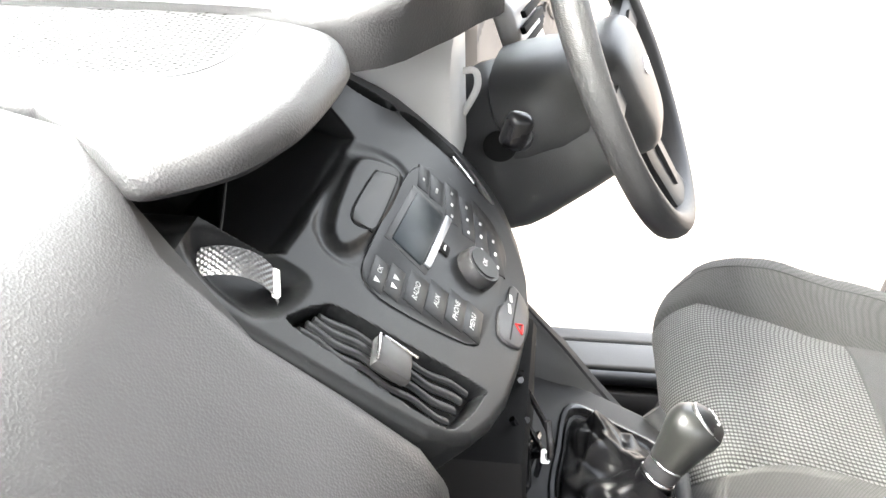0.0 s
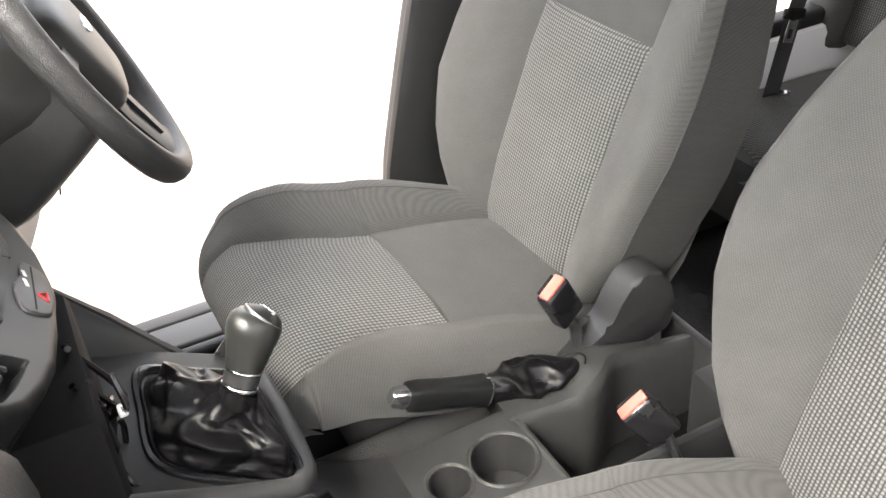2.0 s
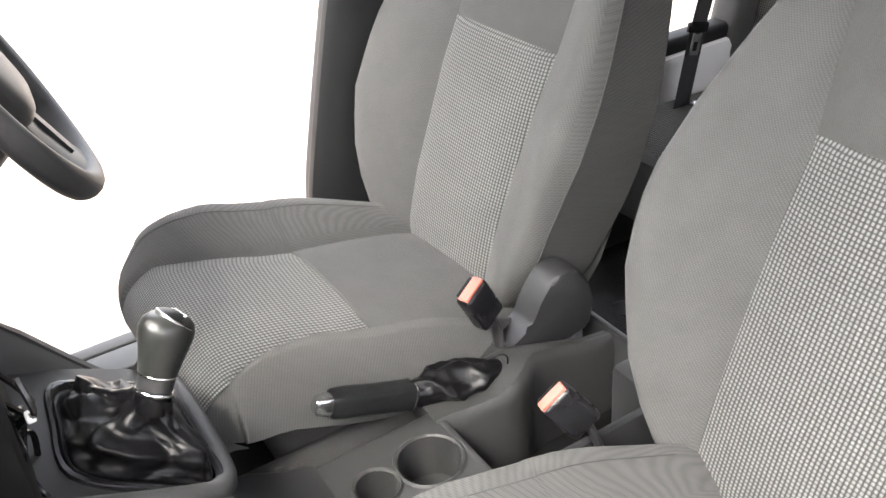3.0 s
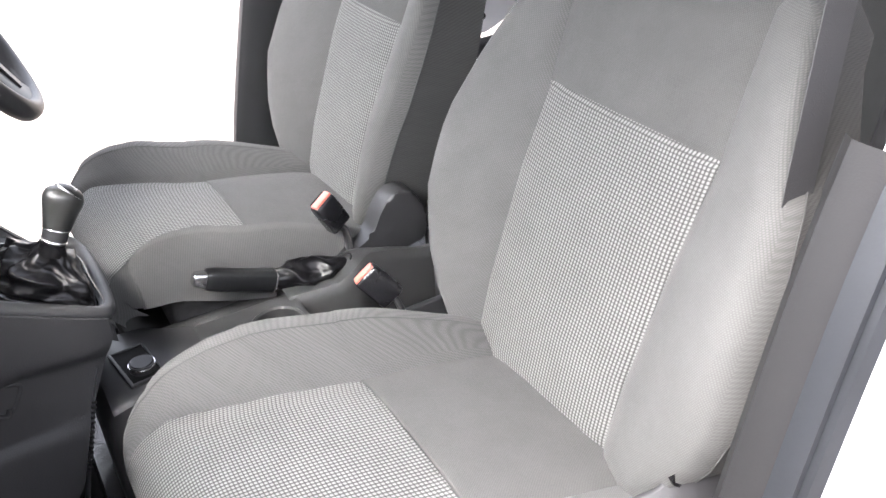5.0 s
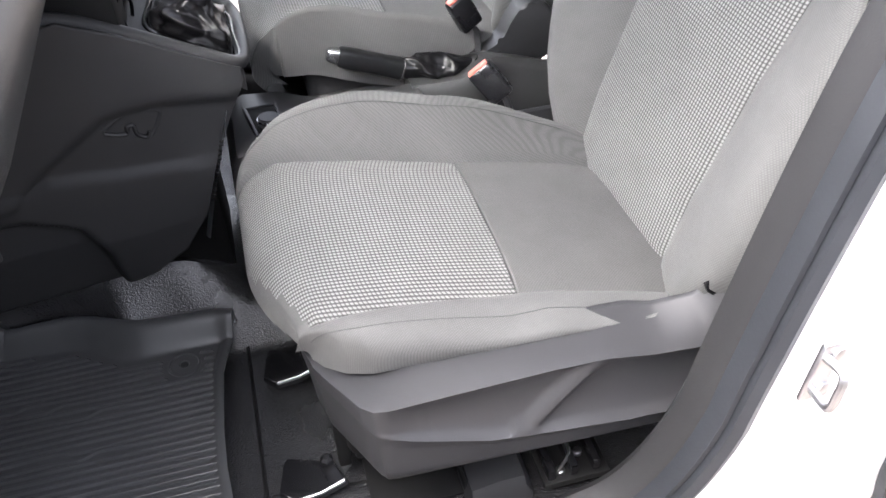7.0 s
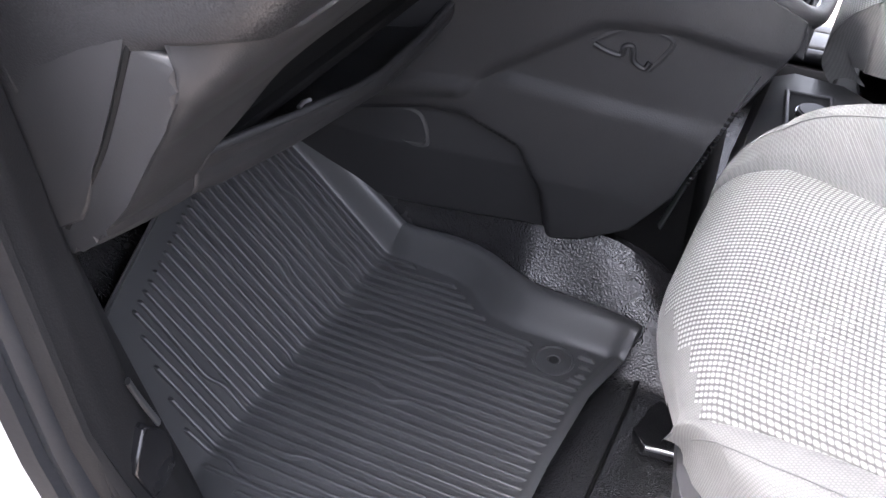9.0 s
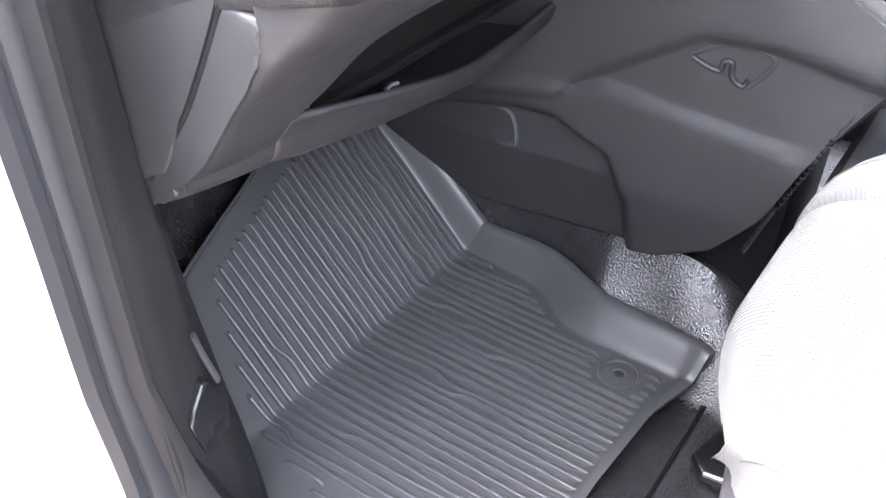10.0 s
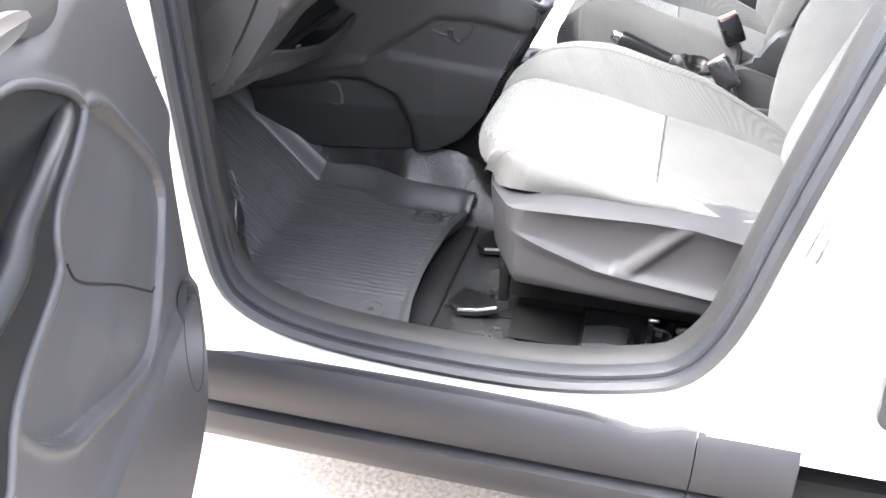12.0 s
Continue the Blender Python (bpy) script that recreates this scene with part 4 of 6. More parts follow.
# the moulded face of the stack: across from its near to its far edge, with the vents, the wheel and the tray sunk into it
STACK_V = (-0.245, 0.1115)
NEAR_EDGE = ((-0.245, -0.130), (-0.226, -0.141), (-0.203, -0.161), (-0.172, -0.180), (-0.132, -0.182), (-0.083, -0.173), (-0.026, -0.162), (0.026, -0.151), (0.050, -0.138), (0.066, -0.125), (0.082, -0.096), (0.095, -0.060), (0.104, -0.01), (0.108, 0.030), (0.1115, 0.05))
FAR_EDGE = ((-0.245, 0.198), (-0.17, 0.208), (-0.136, 0.220), (-0.111, 0.237), (-0.084, 0.249), (-0.058, 0.256), (-0.031, 0.259), (-0.006, 0.257), (0.020, 0.251), (0.047, 0.239), (0.065, 0.224), (0.085, 0.194), (0.098, 0.163), (0.107, 0.112), (0.1115, 0.07))
vent = rounded([(-0.146, -0.095), (-0.142, -0.05), (-0.133, 0.030), (-0.117, 0.050), (-0.076, 0.066), (-0.069, 0.062), (-0.085, -0.004), (-0.102, -0.066), (-0.116, -0.082), (-0.136, -0.094)], 4)
wheel_seat = rounded([(-0.138, -0.179), (-0.153, -0.172), (-0.163, -0.150), (-0.162, -0.122), (-0.148, -0.107), (-0.122, -0.098), (-0.103, -0.097), (-0.102, -0.110), (-0.110, -0.138), (-0.124, -0.168)], 4)
far_vent = rounded([(0.196, -0.082), (0.216, -0.062), (0.220, -0.014), (0.198, 0.038), (0.184, 0.040), (0.194, -0.012), (0.195, -0.05)], 4)
upper_hole = rounded([(0.168, -0.150), (0.185, -0.130), (0.199, -0.096), (0.193, -0.086), (0.178, -0.105), (0.164, -0.138)], 4)
tray_mouth = [(0.138, -0.30), (0.118, -0.17), (0.099, -0.108), (0.06, -0.106), (-0.06, -0.114), (-0.094, -0.118), (-0.106, -0.130), (-0.117, -0.165), (-0.126, -0.20), (-0.124, -0.30)]
pod = rounded([(-0.04, -0.080), (-0.03, -0.098), (0.055, -0.102), (0.085, -0.09), (0.10, -0.06), (0.03, -0.060)], 4)


def inside(outline, X, V):
    """How deep each place lies within an outline (below zero: outside it)."""
    near, odd = np.full(X.shape, 9.0), np.zeros(X.shape, bool)
    for (x0, y0), (x1, y1) in zip(outline, outline[1:] + outline[:1]):
        q = np.clip(((X - x0) * (x1 - x0) + (V - y0) * (y1 - y0)) / max(1e-12, (x1 - x0) ** 2 + (y1 - y0) ** 2), 0, 1)
        near = np.minimum(near, np.hypot(X - x0 - q * (x1 - x0), V - y0 - q * (y1 - y0)))
        if y0 != y1:
            odd ^= ((y0 > V) != (y1 > V)) & (X < (x1 - x0) * (V - y0) / (y1 - y0) + x0)
    return np.where(odd, near, -near)


def ease(d, a, b):
    q = np.clip((d - a) / (b - a), 0, 1)
    return q * q * (3 - 2 * q)


nx, nv = 300, 330
vv = STACK_V[0] + (STACK_V[1] - STACK_V[0]) * np.sin(np.linspace(0.18, math.pi / 2, nv + 1))
vv[0] = STACK_V[0]
xl = np.interp(vv, *zip(*NEAR_EDGE))
xr = np.interp(vv, *zip(*FAR_EDGE))
U, V = np.meshgrid(np.linspace(0, 1, nx + 1), vv, indexing="ij")
X = xl[None, :] + (xr - xl)[None, :] * U
rim_d = inside([(x, v) for v, x in NEAR_EDGE] + [(x, v) for v, x in FAR_EDGE[::-1]], X, V)
rim_d = np.where(V < -0.235, 0.02, np.maximum(rim_d, 0))
H = -(0.010 - np.sqrt(np.maximum(0, 0.010 ** 2 - np.clip(0.010 - rim_d, 0, 0.010) ** 2)))
H -= 0.013 * np.clip((0.056 - (xr[None, :] - X)) / 0.056, 0, 1) ** 1.6 * ease(V, -0.24, -0.15)         # the wing rolls away
H += 0.0030 * ease(inside(pod, X, V), -0.004, 0.003) - 0.0022 * ease(-np.abs(inside(pod, X, V) + 0.010), -0.010, 0.0)
H -= 0.018 * ease(inside(vent, X, V), -0.0015, 0.003)
H -= 0.011 * ease(inside(wheel_seat, X, V), -0.006, 0.014)
H -= 0.012 * ease(inside(far_vent, X, V), -0.001, 0.003) + 0.012 * ease(inside(upper_hole, X, V), -0.001, 0.003)
tray_d = inside(tray_mouth, X, V)
slope = 0.058 * np.clip((-0.106 - V) / 0.075, 0, 1) ** 1.25
well = ease(-V - 0.045 * np.clip((X + 0.108) / 0.2, 0, 1), 0.153, 0.158)
H -= np.where(tray_d > 0, slope * ease(tray_d, 0, 0.010) + 0.04 * well * ease(tray_d, 0, 0.008) + 0.03 * ease(-X, 0.09, 0.10) * ease(tray_d, 0, 0.008), 0)
H[0, :] = H[-1, :] = -0.06
H[:, -1] = -0.06
part("stack_panel", grid(lambda u, v: SPT(X[round(u * nx), round(v * nv)], V[round(u * nx), round(v * nv)], H[round(u * nx), round(v * nv)]), nx, nv), STACK, dash, "satin black centre stack")


# black plate on the vent floor, the opening's shade in its colour
part("vent_shade_plate", prism(vent, lambda a, b, h: SPT(a, b, -0.0172 + h), 0.001), BLACK, dash)
for k in range(4):
    q = 0.10 + 0.26 * k
    line = []
    for i in range(19):
        f = 0.03 + 0.94 * i / 18
        a0, b0 = -0.146 + 0.020 * f, -0.092 + 0.135 * f
        a1, b1 = -0.115 + 0.043 * f, -0.080 + 0.140 * f
        w = 0.0016 * math.sin(i * 1.05 + 1.3 * k)
        line.append(SPT(a0 + (a1 - a0) * q + w, b0 + (b1 - b0) * q, -0.0045))
    part("vent_slat", tube(line, 0.0040, 10, 0.55), STACK, dash)
part("vent_tab", moved(rbox((0, 0, 0), (0.027, 0.031, 0.010), 0.003), Matrix.Translation(SPT(-0.117, -0.020, 0.004)) @ pose(0, 0, 0, 45, 0, 0) @ pose(0, 0, 0, 0, 0, 8)), SMOOTH, dash, "vent adjusting tab with bright edges")
part("tab_edge", moved(rbox((0, 0, 0), (0.0022, 0.031, 0.002), 0.0009), Matrix.Translation(SPT(-0.1045, -0.018, 0.009)) @ pose(0, 0, 0, 45, 0, 0) @ pose(0, 0, 0, 0, 0, 8)), CHROME, dash)
part("tab_edge", moved(rbox((0, 0, 0), (0.025, 0.0022, 0.002), 0.0009), Matrix.Translation(SPT(-0.1190, -0.035, 0.009)) @ pose(0, 0, 0, 45, 0, 0) @ pose(0, 0, 0, 0, 0, 8)), CHROME, dash)

# slim vent and opening along the far edge
for k in range(2):
    part("vent_slat", tube([SPT(0.199 + 0.008 * k, -0.066, -0.008), SPT(0.202 + 0.008 * k, -0.03, -0.008), SPT(0.200 + 0.008 * k, 0.0, -0.007), SPT(0.190 + 0.006 * k, 0.028, -0.006)], 0.0024, 8, 0.6), STACK, dash)
part("vent_tab", moved(rbox((0, 0, 0), (0.011, 0.034, 0.008), 0.003), Matrix.Translation(SPT(0.200, 0.004, -0.004)) @ pose(0, 0, 0, 45, 0, 0) @ pose(0, 0, 0, 0, 0, -20)), SMOOTH, dash)
part("tab_edge", moved(rbox((0, 0, 0), (0.003, 0.034, 0.002), 0.001), Matrix.Translation(SPT(0.196, 0.002, 0.0008)) @ pose(0, 0, 0, 45, 0, 0) @ pose(0, 0, 0, 0, 0, -20)), CHROME, dash)

# thumb wheel
def knurl(u, v):
    a = radians(-58 + 116 * u)
    w = 0.024 * (v - 0.5)
    r = 0.036 + 0.0008 * (math.sin(u * 94.2) * math.sin(v * 31.4))
    c, d = Vector((-0.133, -0.135)), Vector((0.38, 0.925))
    n2 = Vector((0.925, -0.38))
    p = c + d * (r * math.sin(a)) + n2 * w
    return SPT(p.x, p.y, -0.030 + r * math.cos(a))


part("thumb_wheel", grid(knurl, 90, 30), CHROME_DARK, dash, "knurled silver thumb wheel")
part("wheel_mark", moved(rbox((0, 0, 0), (0.023, 0.005, 0.004), 0.001), Matrix.Translation(SPT(-0.1255, -0.1155, 0.0005)) @ pose(0, 0, 0, 45, 0, 0) @ pose(0, 0, 0, 0, 0, 22)), LETTER, dash)
# open tray under the top pad; paler tube paints light along its inner edge
part("tray_edge_glint", tube([SPT(-0.104, -0.151, -0.033), SPT(-0.06, -0.160, -0.038), SPT(0.0, -0.175, -0.046)], 0.0014, 8), SMOOTH, dash)
part("blank_plate", prism(rounded([(-0.010, -0.083), (0.004, -0.0875), (0.066, -0.083), (0.074, -0.079), (0.086, -0.066), (0.080, -0.0625), (0.004, -0.0655), (-0.004, -0.071)], 3), lambda a, b, h: SPT(a, b, 0.0015 + h), 0.0025, 0.001), SMOOTH, dash)
part("blank_gap", prism(rounded([(-0.0125, -0.083), (0.003, -0.0893), (0.067, -0.0846), (0.0757, -0.080), (0.0885, -0.0655), (0.081, -0.061), (0.0035, -0.064), (-0.006, -0.0705)], 3), lambda a, b, h: SPT(a, b, 0.0022 + h), 0.0012), BLACK, dash)

# radio
radio = part("radio", prism(rounded([(-0.058, -0.060), (-0.02, -0.063), (0.05, -0.058), (0.130, -0.049), (0.158, -0.02), (0.160, 0.015), (0.150, 0.05), (0.115, 0.070), (0.045, 0.066), (-0.012, 0.058), (-0.036, 0.043), (-0.062, -0.03)], 4),
                            lambda a, b, h: SPT(a, b, h - 0.0018), 0.003, 0.0012), STACK, dash, "dark radio panel with printed keys")


def plate(name, x, v, w, d, lift, mat, parent, label="", yaw=0, thick=0.0025):
    return part(name, moved(rbox((0, 0, 0), (w, d, thick), 0.0009, 2), Matrix.Translation(SPT(x, v, lift - 0.0018)) @ pose(0, 0, 0, 45, 0, 0) @ pose(0, 0, 0, 0, 0, yaw)), mat, parent, label)


def words(text, x, v, size, lift, parent, yaw=0, mat=LETTER):
    cu = bpy.data.curves.new("writing", "FONT")
    cu.body, cu.size, cu.align_x, cu.align_y = text, size, "CENTER", "CENTER"
    tmp = bpy.data.objects.new("writing", cu)
    me = bpy.data.meshes.new_from_object(tmp)
    bpy.data.objects.remove(tmp)
    me.materials.append(mat)
    ob = new("writing", me)
    me.transform(Matrix.Translation(SPT(x, v, lift - 0.0018)) @ pose(0, 0, 0, 45, 0, 0) @ pose(0, 0, 0, 0, 0, yaw))
    ob.parent = parent
    return ob


plate("display_frame", 0.051, -0.027, 0.098, 0.046, 0.0023, SMOOTH, radio, "", -6)
plate("display", 0.050, -0.028, 0.086, 0.032, 0.0036, SCREEN, radio, "dark switched-off display", -6)
plate("display_trim", 0.054, -0.0065, 0.088, 0.007, 0.0042, STEEL, radio, "bright strip beside the display", -6)
PRINT = material("grey key print", (0.42, 0.42, 0.42), 0.5, var=0.05)
for text, x, v in (("RADIO", -0.026, -0.014), ("AUX", -0.018, 0.006), ("PHONE", -0.010, 0.026), ("MENU", -0.007, 0.044)):
    plate("key", x, v, 0.0405, 0.0198, 0.0023, STACK, radio)
    words(text, x, v, 0.0072, 0.0038, radio, 0, PRINT)
for x, v in ((-0.042, -0.049), (-0.036, -0.034)):
    plate("key", x, v, 0.0380, 0.0146, 0.0023, STACK, radio)
words("OK", -0.036, -0.049, 0.006, 0.0038, radio, 0, PRINT)
for x, v in ((-0.05, -0.049), (-0.042, -0.034), (-0.031, -0.034)):
    part("key_mark", prism([(-0.003, -0.0025), (0.003, -0.0025), (0, 0.003)], lambda a, b, h: SPT(x + a, v + b, 0.0018 + h), 0.0005), PRINT, radio)
KEYPAD = (((0.122, -0.037), (0.122, -0.037), 1), ((0.124, -0.021), (0.120, -0.021), 3), ((0.138, -0.005), (0.105, 0.001), 3), ((0.137, 0.014), (0.103, 0.022), 3), ((0.131, 0.033), (0.095, 0.040), 3), ((0.122, 0.051), (0.090, 0.061), 3))
for (x0, v0), (x1, v1), marks in KEYPAD:
    yaw = -math.degrees(math.atan2(v0 - v1, x0 - x1)) if x0 - x1 > 0.01 else 8
    plate("key", (x0 + x1) / 2 + 0.002, (v0 + v1) / 2, 0.054 if v0 > -0.01 else 0.036, 0.0166 if v0 > -0.03 else 0.013, 0.0023, STACK, radio, "", yaw)
    for k in range(marks):
        q = k / max(1, marks - 1)
        plate("key_mark", x0 + (x1 - x0) * q, v0 + (v1 - v0) * q, 0.004, 0.0026, 0.0038, PRINT, radio, thick=0.0006)
plate("socket", 0.051, 0.001, 0.014, 0.011, 0.0038, BLACK, radio, "small data socket")
plate("socket_tongue", 0.051, 0.001, 0.008, 0.002, 0.0050, PRINT, radio, thick=0.001)
knob_m = Matrix.Translation(SPT(0.056, 0.036, 0.001)) @ pose(0, 0, 0, 45, 0, 0)
ring = []
for h, r in ((0, 0.019), (0.004, 0.0195), (0.010, 0.0185), (0.013, 0.0175)):
    ring.append([knob_m @ Vector(((r + 0.0005 * (k % 2)) * math.cos(k * math.pi / 36), (r + 0.0005 * (k % 2)) * math.sin(k * math.pi / 36), h)) for k in range(72)])
part("volume_knob", loft(ring), SMOOTH, radio, "ribbed round volume knob")
part("knob_cap", lathe([(0.015, 0.012), (0.015, 0.0145), (0.0, 0.0145)], 28, knob_m), STACK, radio)
words("OK", 0.056, 0.036, 0.007, 0.0178, radio, 0, PRINT)
part("hazard_switch", prism(rounded([(0.004, 0.072), (0.040, 0.069), (0.050, 0.076), (0.076, 0.078), (0.084, 0.083), (0.070, 0.101), (0.020, 0.099), (0.006, 0.094)], 3), lambda a, b, h: SPT(a, b, -0.006 + h), 0.0085, 0.002, 3), SMOOTH, dash, "switch block with red warning triangle")
part("switch_gap", prism([(0.008, 0.0835), (0.078, 0.0865), (0.078, 0.0877), (0.008, 0.0847)], lambda a, b, h: SPT(a, b, 0.0020 + h), 0.001), BLACK, dash)
for k in range(3):
    a, b, c = [(0.033 + 0.0075 * math.sin(q), 0.0935 + 0.0055 * math.cos(q)) for q in (math.pi + 2.094 * j for j in (k, k + 1, k + 2))]
    part("triangle", tube([SPT(*a, 0.0030), SPT(*b, 0.0030)], 0.0009, 6), WARN, dash)
for x, w in ((0.046, 0.011), (0.061, 0.009)):
    plate("switch_mark", x, 0.0795, w, 0.0032, 0.0048, PRINT, dash, thick=0.0008, yaw=10)

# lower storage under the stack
# solid black block, the open storage's shade put into its colour
part("lower_shade_block", rbox((0.03, 0.50, 1.05), (0.2, 0.12, 0.2), 0.01), BLACK, dash)
for k in range(7):
    rnd = random.Random(k)
    pts = [(-0.04 + rnd.uniform(0, 0.1), 0.44 + rnd.uniform(-0.02, 0.02), 1.15 - 0.035 * i + rnd.uniform(-0.012, 0.012)) for i in range(5)]
    part("cable", tube(curve_pts(pts, 5), 0.003, 6), GLOSS, dash, "loose black cable")
part("cable_clip", rbox((-0.02, 0.425, 1.11), (0.014, 0.008, 0.006), 0.002), LETTER, dash)

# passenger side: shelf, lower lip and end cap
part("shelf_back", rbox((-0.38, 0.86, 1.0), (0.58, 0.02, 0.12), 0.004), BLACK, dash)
# black block filling the opening; the shelf's deep shade is in its colour
part("shelf_shade_block", rbox((-0.33, 0.79, 1.0), (0.46, 0.16, 0.13), 0.02), BLACK, dash)
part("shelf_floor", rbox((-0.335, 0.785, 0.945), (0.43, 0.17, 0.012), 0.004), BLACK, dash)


LOWER = [(0.522, 1.14), (0.552, 1.11), (0.585, 1.08), (0.613, 1.05), (0.632, 1.022), (0.648, 0.998), (0.660, 0.978), (0.667, 0.966), (0.668, 0.955), (0.672, 0.945), (0.685, 0.936), (0.72, 0.928), (0.85, 0.915)]


def lower_pt(x, k):
    """The lower face of the passenger side, at x and a fractional row k."""
    y = interp(k, range(len(LOWER)), [q[0] for q in LOWER])
    z = interp(k, range(len(LOWER)), [q[1] for q in LOWER])
    y += interp(x, [-0.660, -0.654, -0.645, -0.62], [1.0, 0.55, 0.25, 0.0]) * interp(k, [0, 1, 1.5, 2.3, 3], [0.07, 0.034, 0.021, 0.010, 0.006])
    y += interp(x, [-0.66, -0.60, -0.54], [0.025, 0.010, 0.0]) * interp(k, [5, 8, 9], [0, 0.7, 1])
    z += interp(k, [4, 7], [0, 1]) * interp(x, [-0.66, -0.57, -0.44, -0.29, -0.2, -0.12], [0.002, 0.003, -0.022, -0.042, -0.040, -0.03])
    return Vector((x, y, z))


LEFT_X = [-0.661, -0.659, -0.656, -0.653, -0.648, -0.64, -0.62, -0.60, -0.585]


def jamb(k):
    """The slanting near end of the shelf opening."""
    return interp(k, [2.6, 2.7, 2.9, 3.3, 4.2, 4.8, 5.1, 5.3], [-0.485, -0.506, -0.521, -0.536, -0.552, -0.566, -0.573, -0.578])


def sill_row(x):
    return interp(x, [-0.578, -0.55, -0.45, -0.34], [5.3, 5.6, 6.4, 7.0])


def left_piece(u, v):
    k = 12.0 * v
    i = round(u * (len(LEFT_X) + 3))
    x = LEFT_X[i] if i < len(LEFT_X) else LEFT_X[-1] + (jamb(min(max(k, 2.6), 5.3)) - LEFT_X[-1]) * (i - len(LEFT_X) + 1) / 4
    return lower_pt(x, k)


bm = join(grid(left_piece, len(LEFT_X) + 3, 120),
          grid(lambda u, v: lower_pt(-0.485 + 0.37 * u, 2.6 * v), 40, 20),
          grid(lambda u, v: lower_pt(-0.578 + 0.463 * u, sill_row(-0.578 + 0.463 * u) + (12.0 - sill_row(-0.578 + 0.463 * u)) * v), 60, 40))
solid(part("lower_panel", bm, SHELF, dash, "moulded lower panel with an open shelf"), 0.004, 0)
part("shelf_lip", tube([lower_pt(x, sill_row(x)) + Vector((0, 0.003, -0.002)) for x in np.linspace(-0.576, -0.12, 40)], 0.0045, 10), SHELF, dash, "rounded shelf edge")
part("lip_groove", tube([lower_pt(x, sill_row(x) + 1.2) + Vector((0, 0.0026, 0)) for x in np.linspace(-0.560, -0.12, 40)], 0.0035, 8), SHELF, dash)
for x0, x1 in ((-0.572, -0.548), (-0.437, -0.418)):
    part("bright_clip", tube([lower_pt(x0, sill_row(x0)) + Vector((0, 0.004, 0.0035)), lower_pt((x0 + x1) / 2, sill_row((x0 + x1) / 2)) + Vector((0, 0.005, 0.006)), lower_pt(x1, sill_row(x1)) + Vector((0, 0.004, 0.006))], 0.0022, 8), STEEL, dash, "bright metal clip at the shelf edge")
GAP = [(0.606, 1.20), (0.608, 1.14), (0.613, 1.124), (0.626, 1.097), (0.641, 1.068), (0.665, 1.027), (0.715, 0.959)]
face = [(lower_pt(-0.661, k).y - 0.002, lower_pt(-0.661, k).z - 0.002) for k in np.linspace(0.55, 10.6, 42)]
part("end_strip", prism(face + [(0.76, 0.930)] + [(y + 0.004, z) for y, z in GAP[:1:-1]], lambda a, b, h: Vector((-0.640 - h, a, b)), 0.0235, 0.006, 5), SHELF, dash, "flat end face of the lower panel")
part("end_gap", tube(curve_pts([(-0.662, y + 0.003, z) for y, z in GAP], 6), 0.0030, 8), BLACK, dash)
part("end_cap", prism(rounded([(y + 0.005, z) for y, z in GAP] + [(0.9, 0.95), (1.05, 1.2), (1.0, 1.43), (0.72, 1.43), (0.64, 1.36), (0.60, 1.28)], 4), lambda a, b, h: Vector((-0.652 - h, a, b)), 0.014, 0.003, 3), SHELF, dash, "smooth end panel of the dashboard")

# driver side
def driver_ring(x):
    hood = interp(x, [0.20, 0.28, 0.40, 0.6, 0.72], [0.0, 0.03, 0.06, 0.05, 0.0])
    yb = interp(x, [0.06, 0.22, 0.35, 0.6, 0.72], [0.62, 0.50, 0.48, 0.49, 0.52])
    return [Vector((x, y, z)) for y, z in ((1.12, 1.45), (0.8, 1.455 + hood * 0.6), (yb + 0.08, 1.46 + hood), (yb + 0.02, 1.452 + hood), (yb, 1.435 + hood), (yb + 0.01, 1.42 + hood), (yb + 0.12, 1.40),
                                           (yb + 0.16, 1.30), (yb + 0.12, 1.24), (yb + 0.08, 1.15), (yb + 0.1, 1.05), (yb + 0.2, 0.98), (1.12, 0.98))]


part("instrument_hood", loft([driver_ring(x) for x in (0.262, 0.28, 0.3, 0.36, 0.42, 0.48, 0.54, 0.6, 0.66, 0.72)]), DASH, dash)
part("hood_flank", prism(rounded([(0.085, 0.592), (0.15, 0.533), (0.205, 0.505), (0.25, 0.488), (0.27, 0.6), (0.24, 1.1), (0.13, 1.1), (0.10, 0.75)], 4), lambda a, b, h: Vector((a, b, 1.412 + h)), 0.05, 0.014, 3), DASH, dash)
def ledge_ring(y, k):
    return [Vector((0.30 + (x - 0.30) * k, y, 1.29 + (z - 1.29) * k)) for x, z in ((0.36, 1.382), (0.31, 1.382), (0.28, 1.378), (0.258, 1.368), (0.243, 1.352), (0.236, 1.328), (0.235, 1.29), (0.245, 1.22), (0.36, 1.22))]


part("switch_ledge", loft([ledge_ring(y, k) for y, k in ((0.533, 0.86), (0.536, 0.94), (0.545, 0.985), (0.56, 1.0), (0.70, 1.0), (1.05, 1.0))]), SILVER, dash, "silver-grey rounded ledge beside the instrument hood")
# solid black box standing in for the shade behind the column
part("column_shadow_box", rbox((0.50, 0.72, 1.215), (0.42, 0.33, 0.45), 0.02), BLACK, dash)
part("silver_trim", tube(curve_pts([(0.33, 0.535, 1.318), (0.33, 0.520, 1.318), (0.33, 0.518, 1.300), (0.33, 0.530, 1.275), (0.33, 0.545, 1.25)], 5), 0.004, 8), SILVER, dash)
part("vent_surround", moved(rbox((0, 0, 0), (0.11, 0.03, 0.105), 0.012, 3), pose(0.635, 0.49, 1.262, -20, 0, -12)), SILVER, dash, "silver-framed side vent")
